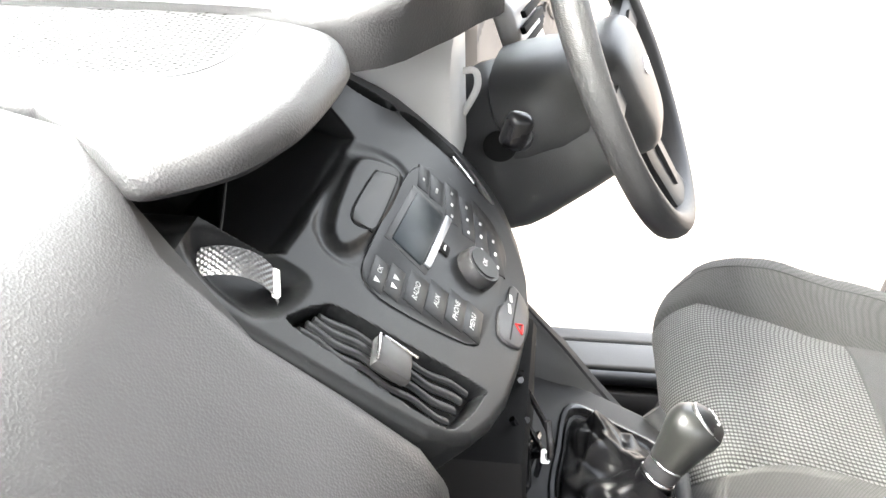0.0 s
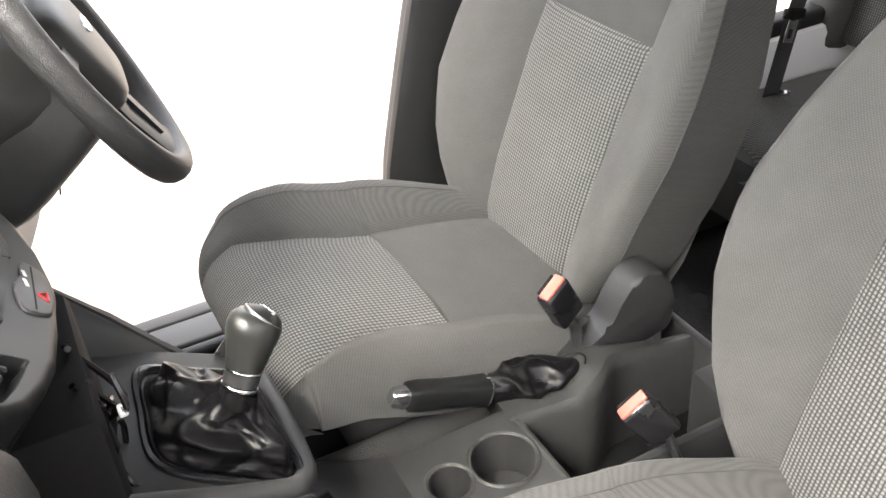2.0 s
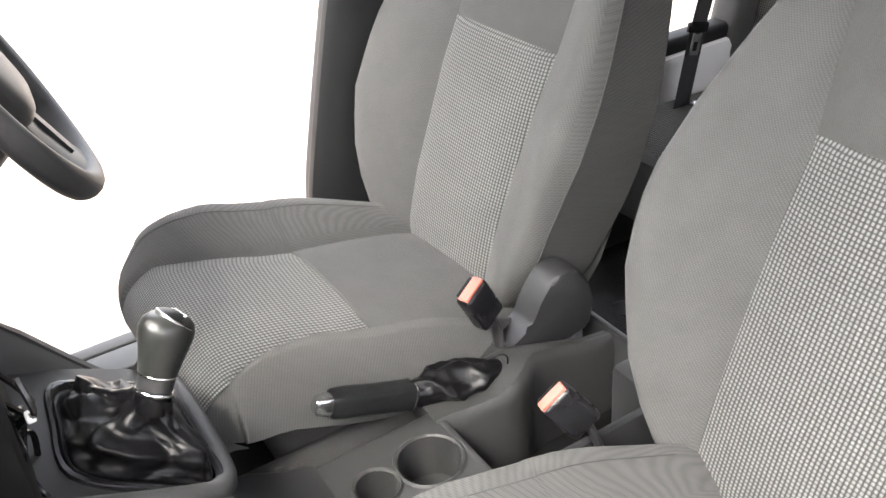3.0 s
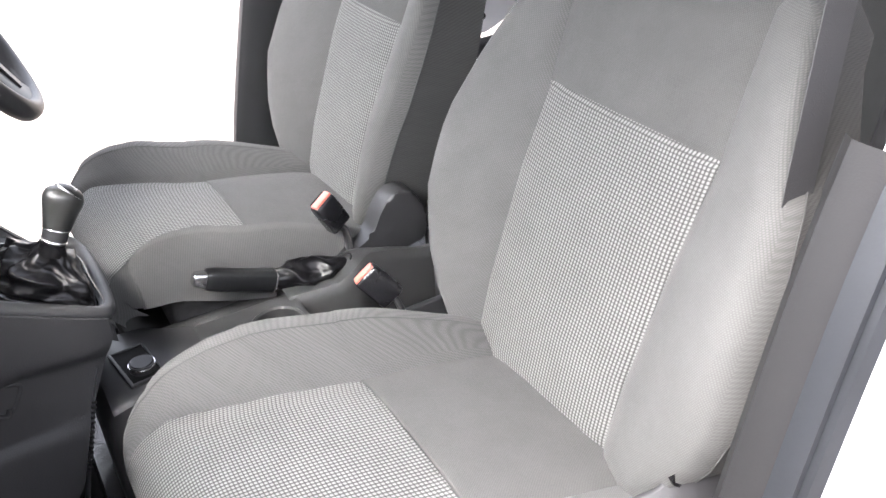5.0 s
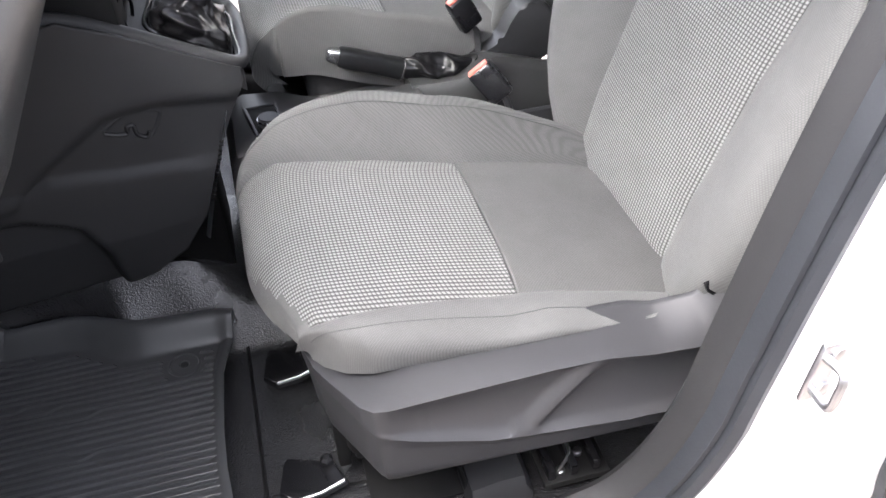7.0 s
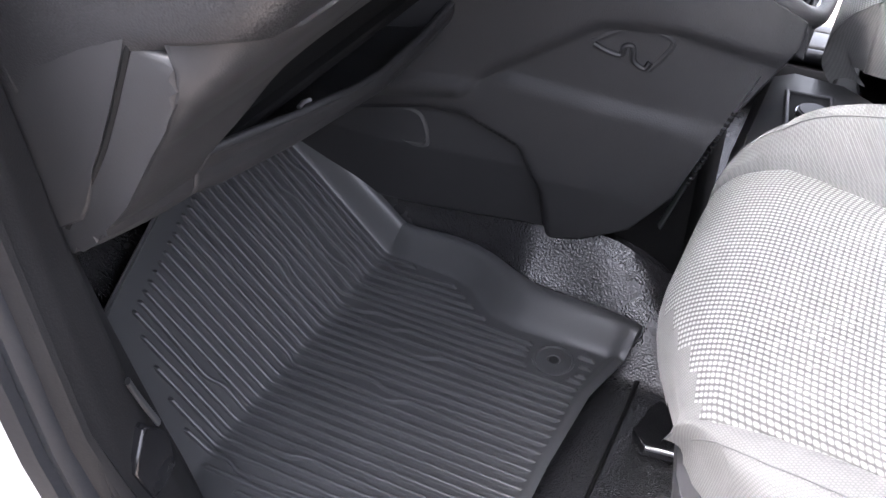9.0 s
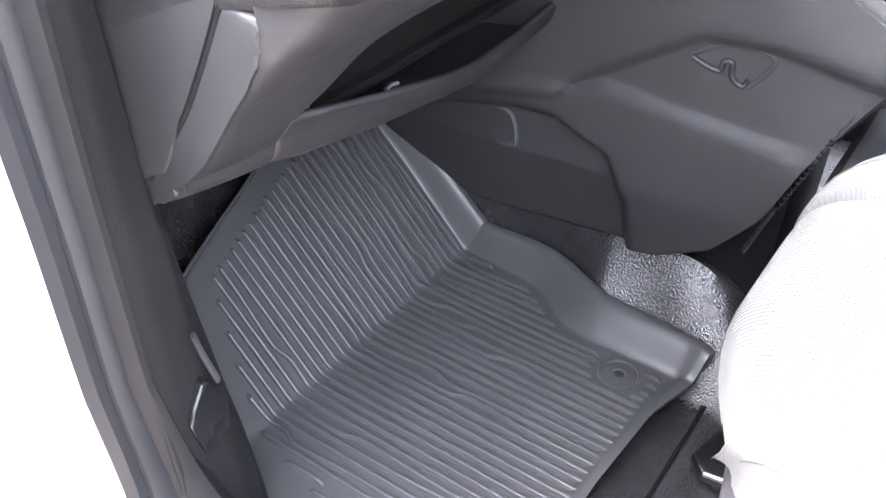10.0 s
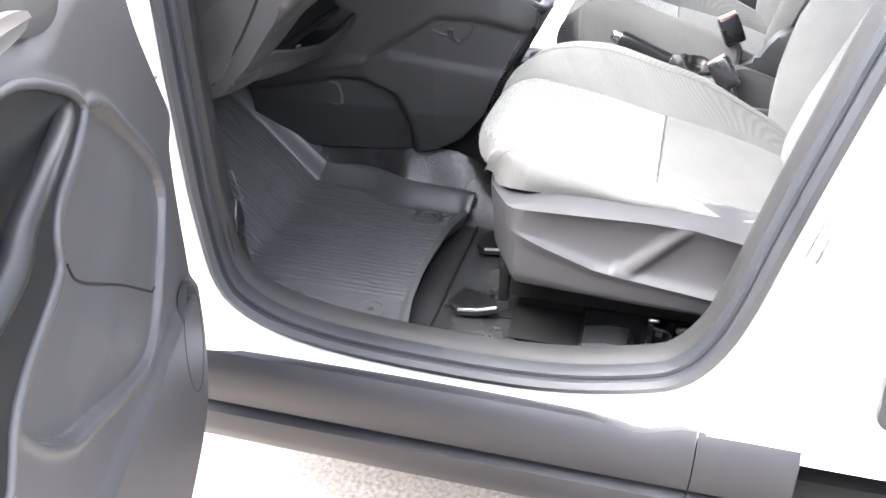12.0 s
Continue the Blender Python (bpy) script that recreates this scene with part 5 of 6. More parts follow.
for k in range(4):
    part("side_vent_slat", moved(rbox((0, 0, 0), (0.095, 0.008, 0.010), 0.002), pose(0.632, 0.473, 1.23 + 0.022 * k, -20, 0, -12)), BLACK, dash)

# ---- steering wheel and column ----
column = thing("steering_column", "dark plastic steering column shroud with stalk", "steering column")
WC = Vector((0.448, 0.352, 1.27))
WM = Matrix.Translation(WC) @ pose(0, 0, 0, 64, 0, -5)      # wheel plane; local z points at the driver
def collar(s, rx, up, down, n=36, p=0.75):
    """A rounded slice of the column, s behind the wheel."""
    out = []
    for k in range(n):
        a = 2 * math.pi * k / n
        c, d = math.cos(a), math.sin(a)
        out.append(WM @ Vector((rx * abs(c) ** p * (1 if c > 0 else -1), (up + down) / 2 + (up - down) / 2 * abs(d) ** p * (1 if d > 0 else -1), -s)))
    return out


part("upper_shroud", loft([collar(*a) for a in ((0.028, 0.045, 0.040, -0.035), (0.034, 0.062, 0.054, -0.045), (0.05, 0.083, 0.066, -0.050), (0.08, 0.096, 0.074, -0.052), (0.12, 0.102, 0.080, -0.052), (0.136, 0.103, 0.081, -0.052), (0.140, 0.098, 0.076, -0.05))]), SHROUD, column, "upper column shroud")
part("lower_shroud", loft([collar(*a) for a in ((0.022, 0.045, 0.0, -0.075), (0.028, 0.066, 0.005, -0.090), (0.045, 0.082, 0.01, -0.100), (0.08, 0.092, 0.02, -0.108), (0.12, 0.098, 0.05, -0.118), (0.142, 0.101, 0.072, -0.124), (0.17, 0.102, 0.076, -0.128), (0.205, 0.098, 0.072, -0.125), (0.225, 0.085, 0.06, -0.11))]), SHROUD, column, "lower column shroud")
part("ignition_socket", lathe([(0.019, 0), (0.019, 0.003), (0.016, 0.004), (0.0, 0.001)], 24, pose(0.342, 0.494, 1.225, 0, -90, 0)), BLACK, column)
stalk = part("stalk", tube([Vector(p) for p in ((0.36, 0.485, 1.235), (0.32, 0.477, 1.245), (0.29, 0.470, 1.262), (0.275, 0.467, 1.27))], [0.010, 0.011, 0.016, 0.012], 16), SMOOTH, column, "indicator stalk with gloss tip")
part("stalk_tip", moved(rbox((0, 0, 0), (0.024, 0.030, 0.042), 0.0119, 5), pose(0.276, 0.472, 1.275, 20, 0, 20)), GLOSS, stalk)
swheel = thing("steering_wheel", "black grained steering wheel with three spokes", "steering wheel")
rim = []
for k in range(72):
    a = 2 * math.pi * k / 72
    rad = Vector((math.cos(a), math.sin(a), 0))
    r1 = 0.0165 + 0.0015 * math.cos(3 * a)
    rim.append([WM @ (rad * 0.185 + r1 * (math.cos(b) * rad * 0.9 + math.sin(b) * Vector((0, 0, 1.1)))) for b in (2 * math.pi * q / 14 for q in range(14))])
part("rim", loft(rim + rim[:1], caps=False), WHEEL, swheel)
hub = rounded([(-0.088, 0.02), (-0.07, 0.055), (0, 0.068), (0.07, 0.055), (0.088, 0.02), (0.078, -0.04), (0.045, -0.082), (-0.045, -0.082), (-0.078, -0.04)], 6)
part("airbag_cover", loft([[WM @ Vector((a * k, b * k, h)) for a, b in hub] for k, h in ((0.94, -0.030), (1.0, -0.02), (1.0, -0.006), (0.97, 0.006), (0.90, 0.014), (0.75, 0.020), (0.4, 0.024), (0.1, 0.025))]), SHROUD, swheel, "dark domed hub cover with a bright oval badge")
part("badge", lathe([(0.016, 0), (0.016, 0.002), (0.0, 0.003)], 24, WM @ pose(0, 0.005, 0.0245) @ Matrix.Diagonal((1.3, 0.6, 1, 1))), CHROME, swheel)
for ang, big in ((172, 1.0), (8, 1.0), (270, 2.0)):
    a = radians(ang)
    d, q = Vector((math.cos(a), math.sin(a), 0)), Vector((-math.sin(a), math.cos(a), 0))
    part("spoke", loft([[WM @ (d * r + q * (w * cy) + Vector((0, 0, h + t * cz))) for cy, cz in ((-1, -1), (-1, 0.6), (-0.7, 1), (0.7, 1), (1, 0.6), (1, -1))] for r, w, h, t in
                        ((0.05, 0.03 * big, -0.012, 0.014), (0.10, 0.022 * big, -0.012, 0.011), (0.15, 0.02 * big, -0.006, 0.010), (0.178, 0.024 * big, 0, 0.010))]), SMOOTH, swheel)
    part("spoke_insert", loft([[WM @ (d * r + q * (w * cy) + Vector((0, 0, h + t * cz))) for cy, cz in ((-1, -1), (-1, 1), (1, 1), (1, -1))] for r, w, h, t in
                               ((0.085, 0.012, 0.0, 0.004), (0.15, 0.012, 0.004, 0.004))]), SMOOTH, swheel)
part("ignition_key", rbox((0.56, 0.42, 1.08), (0.012, 0.03, 0.03), 0.004), material("yellow tag", (0.7, 0.5, 0.03), 0.5), column, "key with a yellow tag")
part("key_cord", tube(curve_pts([(0.56, 0.42, 1.07), (0.565, 0.415, 1.05), (0.56, 0.42, 1.03)], 4), 0.0015, 6), BLACK, column)

# ---- gear console ----
console = thing("gear_console", "dark plastic gear lever console below the dashboard", "console")


def panel_x(y):
    return interp(y, [0.28, 0.32, 0.5, 0.75, 0.95], [-0.03, -0.045, -0.085, -0.113, -0.118])


def side_panel(u, v):
    top = lambda y: interp(y, [0.29, 0.45, 0.52, 0.7, 0.95], [0.955, 1.055, 1.09, 1.06, 0.98])
    bot = lambda y: interp(y, [0.29, 0.364, 0.391, 0.439, 0.5, 0.54, 0.62, 0.8, 0.95], [0.94, 0.797, 0.725, 0.661, 0.628, 0.617, 0.608, 0.60, 0.63])
    y = 0.292 + 0.64 * u
    z = top(y) + (bot(y) - top(y)) * v
    x = panel_x(y)
    step = interp(y, [0.29, 0.42, 0.5, 0.62, 0.66, 0.8], [0.905, 0.935, 0.935, 0.86, 0.825, 0.80])   # upper shoulder
    x -= 0.012 * (1 / (1 + math.exp(-(z - step) / 0.004)))
    crease = interp(y, [0.29, 0.358, 0.435, 0.523, 0.601, 0.64, 0.704, 0.772, 0.9], [0.80, 0.811, 0.825, 0.838, 0.849, 0.837, 0.836, 0.82, 0.79])
    x -= 0.011 / (1 + math.exp(min(60, (z - crease) / 0.0035)))                                       # lower band
    rec = (1 / (1 + math.exp(-(y - interp(z, [0.62, 0.70, 0.76, 0.79], [0.548, 0.556, 0.585, 0.65])) / 0.003))) * (1 / (1 + math.exp((z - interp(y, [0.55, 0.62, 0.72, 0.9], [0.765, 0.79, 0.792, 0.75])) / 0.003)))
    x += 0.024 * rec + interp(z, [0.58, 0.72], [0.04, 0]) * interp(y, [0.4, 0.6], [0.3, 1])
    return Vector((x, y, z))


solid(part("side_panel", grid(side_panel, 170, 130), PLASTIC, console, "grained plastic side panel with a moulded hook"), 0.006, 1)
part("right_panel", prism([(0.29, 0.90), (0.314, 0.925), (0.37, 0.995), (0.41, 1.05), (0.455, 1.105), (0.60, 1.15), (0.95, 1.0), (0.95, 0.6), (0.5, 0.58), (0.38, 0.72)], lambda a, b, h: Vector((0.205 + h, a, b)), 0.012, 0.004), PLASTIC, console)
TOPM = [(0.287, 0.948), (0.30, 0.958), (0.42, 1.02), (0.45, 1.036)]
part("console_top", loft([[Vector((x, y, z - d)) for x, d in ((-0.045 - 0.1 * (y - 0.287), 0.035), (-0.044 - 0.1 * (y - 0.287), 0.006), (-0.035 - 0.1 * (y - 0.287), 0.0), (0.19, 0.0), (0.2, 0.006), (0.2, 0.035))] for y, z in TOPM]), PLASTIC, console)
part("console_lip", tube(curve_pts([(-0.10, 0.60, 1.10), (-0.075, 0.50, 1.075), (-0.05, 0.34, 0.985), (-0.03, 0.295, 0.955), (0.02, 0.284, 0.948), (0.12, 0.284, 0.948), (0.18, 0.29, 0.95), (0.2, 0.31, 0.97)], 6), 0.012, 10), PLASTIC, console)
part("console_rear", loft([[Vector((x, y, z)) for x, y in ((-0.03, y0), (0.0, y0 - 0.008), (0.17, y0 - 0.008), (0.2, y0), (0.2, y0 + 0.05), (-0.03, y0 + 0.05))] for y0, z in ((0.294, 0.95), (0.305, 0.9), (0.36, 0.80), (0.44, 0.64), (0.47, 0.58))]), PLASTIC, console)
part("hollow_edge", tube(curve_pts([(-0.055, 0.452, 1.034), (0.05, 0.455, 1.036), (0.15, 0.452, 1.034)], 6), 0.007, 10), PLASTIC, console)
EDGE_Y = (0.312, 0.356, 0.407, 0.453, 0.50)
EDGE_Z = (0.915, 0.976, 1.045, 1.104, 1.14)


def slope_panel(u, v):
    y = 0.315 + 0.175 * u
    foot = Vector((0.165, y + 0.012 * (1 - v), interp(y, [0.315, 0.37, 0.43, 0.49], [0.962, 0.985, 1.022, 1.06])))
    head = Vector((0.203, y, interp(y, EDGE_Y, EDGE_Z) - 0.004))
    p = foot.lerp(head, v)
    p.x += 0.010 * math.sin(math.pi * v)
    return p


solid(part("slope_panel", grid(slope_panel, 24, 12), SHROUD, console, "grained sloping panel beside the gear lever"), 0.004, 1)
for y0, z0, bend in ((0.47, 0.97, 0.03), (0.485, 0.95, -0.02), (0.50, 0.99, 0.04)):
    part("cable", tube(curve_pts([(-0.05, y0, z0), (0.0, y0 + bend, z0 + 0.02), (0.06, y0 - bend * 0.5, z0 - 0.01), (0.14, y0 + 0.02, z0 + 0.01)], 6), 0.0035, 8), GLOSS, console)
part("connector", moved(rbox((0, 0, 0), (0.016, 0.010, 0.008), 0.002), pose(0.01, 0.47, 0.992, 20, 10, 30)), SMOOTH, console)
# added black block that keeps the hollow console dark by its colour
part("inner_shade_block", rbox((0.06, 0.52, 0.68), (0.19, 0.30, 0.36), 0.01), BLACK, console)


def hook_z(z):
    return 0.906 + (z - 0.89) * 0.8


# flat black plate behind the hook, painting the shade of its hollow
part("hook_shade_plate", prism(rounded([(0.507, 0.893), (0.48, 0.912), (0.45, 0.918), (0.425, 0.905), (0.432, 0.88), (0.445, 0.862), (0.462, 0.866), (0.468, 0.884), (0.482, 0.888)], 4), lambda a, b, h: Vector((panel_x(a) - 0.001 - h, a, hook_z(b))), 0.002), BLACK, console)
part("hook", tube(curve_pts([(panel_x(y) - 0.007, y, hook_z(z)) for y, z in ((0.505, 0.892), (0.49, 0.883), (0.474, 0.879), (0.472, 0.892), (0.463, 0.893), (0.46, 0.872), (0.448, 0.862), (0.442, 0.872))], 5), 0.0035, 8), SMOOTH, console, "moulded bag hook")
part("hook_rim", tube(curve_pts([(panel_x(y) - 0.004, y, hook_z(z)) for y, z in ((0.508, 0.894), (0.48, 0.914), (0.45, 0.920), (0.422, 0.906), (0.43, 0.88), (0.443, 0.860))], 5), 0.0042, 8), PLASTIC, console)
cup = rounded([(0.712, 0.735), (0.722, 0.768), (0.752, 0.770), (0.760, 0.738), (0.75, 0.724), (0.72, 0.722)], 5)
part("screw_cup", loft([[Vector((-0.098 - d, 0.736 + (a - 0.736) * k, 0.747 + (b - 0.747) * k)) for a, b in cup] for k, d in ((1.15, 0.0), (1.1, 0.006), (0.95, 0.008), (0.8, 0.002), (0.75, -0.004))], caps=False), SHROUD, console)
part("screw", lathe([(0.007, 0), (0.007, 0.003), (0.003, 0.004)], 10, pose(-0.098, 0.735, 0.748, 0, -90, 0)), BLACK, console)

# ---- gear lever ----
gear = thing("gear_lever", "gear lever with black leather gaiter and satin knob", "gear lever")
gc = Vector((0.062, 0.352, 0.985))
slope = pose(0, 0, 0, 25, 0, 0)
frame_pts = rounded([(-0.095, -0.062), (0, -0.062), (0.075, -0.055), (0.088, 0.0), (0.088, 0.055), (0.02, 0.068), (-0.06, 0.068), (-0.09, 0.0)], 5)
gm = Matrix.Translation(gc) @ slope
part("gaiter_frame", loft([[gm @ Vector((a * k, b * k, h)) for a, b in frame_pts] for k, h in ((1.07, -0.014), (1.07, 0.003), (1.05, 0.006), (1.0, 0.007), (0.94, 0.004), (0.90, -0.004))], caps=False), GLOSS, gear)
ring_c, knob_c = Vector((0.020, 0.323, 1.056)), Vector((0.034, 0.291, 1.113))
rings, na = [], 180
for i in range(60):
    f = i / 59
    sc = interp(f, [0, 0.06, 0.2, 0.38, 0.55, 0.72, 0.86, 1.0], [0.88, 0.90, 0.88, 0.76, 0.54, 0.36, 0.25, 0.20])
    rise = interp(f, [0, 0.06, 0.2, 0.38, 0.55, 0.72, 0.86, 1.0], [0.0, 0.06, 0.18, 0.36, 0.50, 0.64, 0.82, 1.0])
    env = interp(f, [0, 0.1, 0.35, 0.75, 1.0], [0, 0.35, 1, 0.9, 0.1])
    row = []
    for k in range(na):
        q = k * len(frame_pts) / na
        a, b = frame_pts[int(q)]
        a2, b2 = frame_pts[(int(q) + 1) % len(frame_pts)]
        a, b = a + (a2 - a) * (q % 1), b + (b2 - b) * (q % 1)
        th = 2 * math.pi * k / na
        crease = abs(math.sin(2.5 * th + 2.6 * f + 0.4)) + 0.7 * abs(math.sin(4 * th - 4.5 * f + 1.1)) - 1.05
        q3 = Vector((math.cos(th) * 1.5, math.sin(th) * 1.5, 2.6 * f))
        ridge = (1 - 2.6 * abs(noise.noise(q3 * 0.9))) + 0.38 * (1 - 2.6 * abs(noise.noise(q3 * 1.7 + Vector((5, 1, 2)))))
        s = sc * (1 + env * (0.09 * crease + 0.12 * (ridge - 0.7)))
        p = gm @ Vector((a * s, b * s, 0)) + (ring_c - gc) * rise
        p.z += env * (1 - f) * (0.006 * crease + 0.006 * (ridge - 0.7) + 0.006 * interp(b, [-0.07, 0.07], [-0.6, 1]))
        row.append(p)
    rings.append(row)
gaiter = part("gaiter", loft(rings, caps=False), LEATHER, gear, "creased black leather gaiter")
gaiter.data.set_sharp_from_angle(angle=radians(180))
axis = (knob_c - ring_c).normalized()
km = Matrix.Translation(ring_c) @ axis.to_track_quat("Z", "Y").to_matrix().to_4x4()
part("collar", lathe([(0.0165, -0.02), (0.017, -0.004), (0.0175, -0.002)], 24, km), LEATHER, gear)
part("chrome_ring", lathe([(0.0174, -0.0018), (0.0181, -0.0006), (0.0181, 0.0006), (0.0174, 0.0018)], 28, km), CHROME, gear)
part("neck", lathe([(0.017, 0.003), (0.0172, 0.014), (0.0176, 0.016)], 24, km), SMOOTH, gear)
part("chrome_ring", lathe([(0.0174, 0.0155), (0.0180, 0.0164), (0.0180, 0.0172), (0.0174, 0.018)], 28, km), CHROME, gear)
knob_mat = material("satin grey knob", (0.013, 0.0135, 0.0128), 0.38, var=0.08)
kp = [(0.0170, 0.018), (0.0182, 0.026), (0.0210, 0.041), (0.0240, 0.054), (0.0245, 0.061), (0.0222, 0.069), (0.017, 0.0742), (0.009, 0.0765), (0.0, 0.0772)]
part("knob", lathe(kp, 32, km @ Matrix.Diagonal((1.0, 1.12, 1, 1))), knob_mat, gear, "satin dark grey gear knob")
tilt = Matrix.Translation(km @ Vector((0, 0, 0.0555))) @ Matrix.Rotation(radians(-5), 4, "Y") @ Matrix.Rotation(radians(25), 4, "X") @ Matrix.Translation(-(km @ Vector((0, 0, 0.0555)))) @ km
cap = [(0.0256 * math.sin(radians(q)), 0.0565 + 0.0232 * math.cos(radians(q))) for q in (50, 42, 34, 26, 18, 10, 4, 0)]
part("shift_plate", lathe([(0.0190, 0.0645)] + cap, 36, tilt @ Matrix.Diagonal((1, 1.12, 1, 1))), STACK, gear, "black cap with white shift pattern")
part("plate_rim", lathe([(0.0192, 0.0680), (0.0200, 0.0708), (0.0200, 0.0716), (0.0192, 0.0722)], 36, tilt @ Matrix.Diagonal((1, 1.12, 1, 1))), STEEL, gear)
for dx in (-0.008, -0.0027, 0.0027, 0.008):
    part("shift_mark", moved(rbox((0, 0, 0), (0.0007, 0.010, 0.0006), 0.0002), tilt @ pose(dx, 0, 0.0799 - 20 * dx * dx)), LETTER, gear)
part("shift_mark", moved(rbox((0, 0, 0), (0.0165, 0.0007, 0.0006), 0.0002), tilt @ pose(0, 0, 0.0798)), LETTER, gear)

# ---- floor console between the seats ----
fc = thing("floor_console", "dark grey plastic floor console with cup holders", "console")
XL, XR = -0.055, 0.092


def fc_ring(y, z, l, r, bot=0.50):
    return [Vector((x, y, zz)) for x, zz in ((l - 0.02, bot), (l - 0.006, z - 0.03), (l, z - 0.008), (l + 0.012, z), (r - 0.012, z), (r, z - 0.008), (r + 0.006, z - 0.03), (r + 0.02, bot))]


part("front_body", loft([fc_ring(y, z, l, r) for y, z, l, r in ((0.345, 0.70, -0.03, 0.12), (0.34, 0.775, -0.045, 0.13), (0.325, 0.808, -0.055, 0.135), (0.30, 0.818, -0.06, 0.135), (0.24, 0.818, -0.06, 0.125), (0.20, 0.81, -0.055, 0.11), (0.165, 0.80, -0.05, 0.11))]), SMOOTH, fc)
# top with two cup holders: a plate with round wells
CUPS = ((0.022, 0.045, 0.040), (0.022, 0.118, 0.026))


def well(cx, cy, r, z0, depth):
    return loft([[Vector((cx + q * math.cos(a), cy + q * math.sin(a), z)) for a in (2 * math.pi * k / 32 for k in range(32))] for q, z in
                 ((r + 0.006, z0 + 0.0005), (r + 0.003, z0 + 0.003), (r, z0 + 0.0005), (r - 0.003, z0 - depth), (0.001, z0 - depth))], caps=False)


def top_cell(x, y):
    return all(math.hypot(x - a, y - b) > r for a, b, r in CUPS)


def mid_top(u, v):
    return Vector((XL + (XR - XL) * u, 0.168 - 0.172 * v, 0.80))


part("mid_top", grid(mid_top, 88, 80, lambda i, j: top_cell(XL + (XR - XL) * (i + 0.5) / 88, 0.168 - 0.172 * (j + 0.5) / 80)), CONSOLE, fc)
for a, b, r in CUPS:
    part("cup_holder", well(a, b, r, 0.80, 0.06), CONSOLE, fc)
for x in (XL, XR):
    part("mid_side", rbox((x, 0.068, 0.648), (0.012, 0.2, 0.30), 0.003), SMOOTH, fc)
part("brake_tunnel", rbox((0.150, 0.09, 0.67), (0.075, 0.36, 0.20), 0.03, 3), CARPET, fc, "dark carpet beside the handbrake")
part("bin_left", rbox((-0.058, -0.145, 0.655), (0.014, 0.29, 0.28), 0.005), SMOOTH, fc)
RAIL = ((0.005, 0.8035, 0.066, 0.165), (-0.02, 0.8035, 0.064, 0.165), (-0.06, 0.804, 0.057, 0.152), (-0.085, 0.809, 0.051, 0.142), (-0.105, 0.820, 0.050, 0.135), (-0.125, 0.829, 0.056, 0.128),
        (-0.142, 0.831, 0.068, 0.122), (-0.155, 0.829, 0.075, 0.118), (-0.20, 0.818, 0.077, 0.112), (-0.25, 0.802, 0.077, 0.108), (-0.30, 0.795, 0.077, 0.108))
part("bin_right", loft([[Vector((x, y, z)) for x, z in ((l, 0.52), (l - 0.002, t - 0.02), (l + 0.002, t - 0.006), (l + 0.008, t), (r - 0.018, t), (r - 0.007, t - 0.004), (r, t - 0.014), (r + 0.004, 0.54))] for y, t, l, r in RAIL]), CONSOLE, fc)
part("bin_front", rbox((0.012, -0.003, 0.662), (0.125, 0.012, 0.279), 0.005), CONSOLE, fc)
part("bin_back", rbox((0.04, -0.30, 0.65), (0.22, 0.014, 0.30), 0.005), SMOOTH, fc)
part("bin_floor", rbox((0.01, -0.15, 0.66), (0.13, 0.29, 0.012), 0.003), BLACK, fc)
part("bin_block", rbox((-0.005, -0.265, 0.745), (0.06, 0.05, 0.12), 0.01), SMOOTH, fc)
bez = Matrix.Translation((0.02, 0.268, 0.8195)) @ pose(0, 0, 0, 2, 0, 8)
part("socket_bezel", moved(join(rbox((0, 0.026, 0), (0.10, 0.006, 0.006), 0.002), rbox((0, -0.026, 0), (0.10, 0.006, 0.006), 0.002), rbox((0.047, 0, 0), (0.006, 0.052, 0.006), 0.002), rbox((-0.047, 0, 0), (0.006, 0.052, 0.006), 0.002)), bez), SMOOTH, fc)
part("socket_recess", moved(rbox((0, 0, -0.001), (0.092, 0.048, 0.003), 0.001), bez), BLACK, fc)
part("socket_plug", moved(lathe([(0.019, 0), (0.0195, 0.008), (0.0185, 0.013)], 28), bez @ pose(-0.016, -0.002, 0.0)), SMOOTH, fc, "round power socket cover with bright rim")
part("plug_rim", moved(lathe([(0.0198, 0.008), (0.0205, 0.0095), (0.0198, 0.011)], 28), bez @ pose(-0.016, -0.002, 0.0)), CHROME, fc)
part("plug_cap", moved(lathe([(0.0175, 0.0125), (0.016, 0.0145), (0.0, 0.0148)], 28), bez @ pose(-0.016, -0.002, 0.0)), STACK, fc)
strip_m = [(-0.046, 0.327, 0.888), (-0.052, 0.345, 0.84), (-0.060, 0.362, 0.79), (-0.066, 0.378, 0.745), (-0.076, 0.40, 0.675)]
trim_strip = part("metal_trim", tube(curve_pts(strip_m, 6), 0.0075, 8, 0.3), STEEL, fc, "bare metal edge behind the panel")
for k in range(14):
    q = Vector(strip_m[1]).lerp(Vector(strip_m[3]), k / 13)
    part("notch", rbox(q + Vector((-0.004, -0.002, 0)), (0.012, 0.006, 0.0025), 0.0006, 1), BLACK, trim_strip)

# ---- handbrake ----
hb = thing("handbrake", "black handbrake lever with chrome button and leather gaiter", "handbrake")
tip, rg = Vector((0.118, 0.134, 0.868)), Vector((0.124, 0.01, 0.815))
hd = (rg - tip).normalized()
side_v = hd.cross(Vector((0, 0, 1))).normalized()
up_v = side_v.cross(hd)
facets = [(-0.62, -1.0), (0.62, -1.0), (1.0, -0.45), (1.0, 0.35), (0.66, 0.92), (-0.66, 0.92), (-1.0, 0.35), (-1.0, -0.45)]


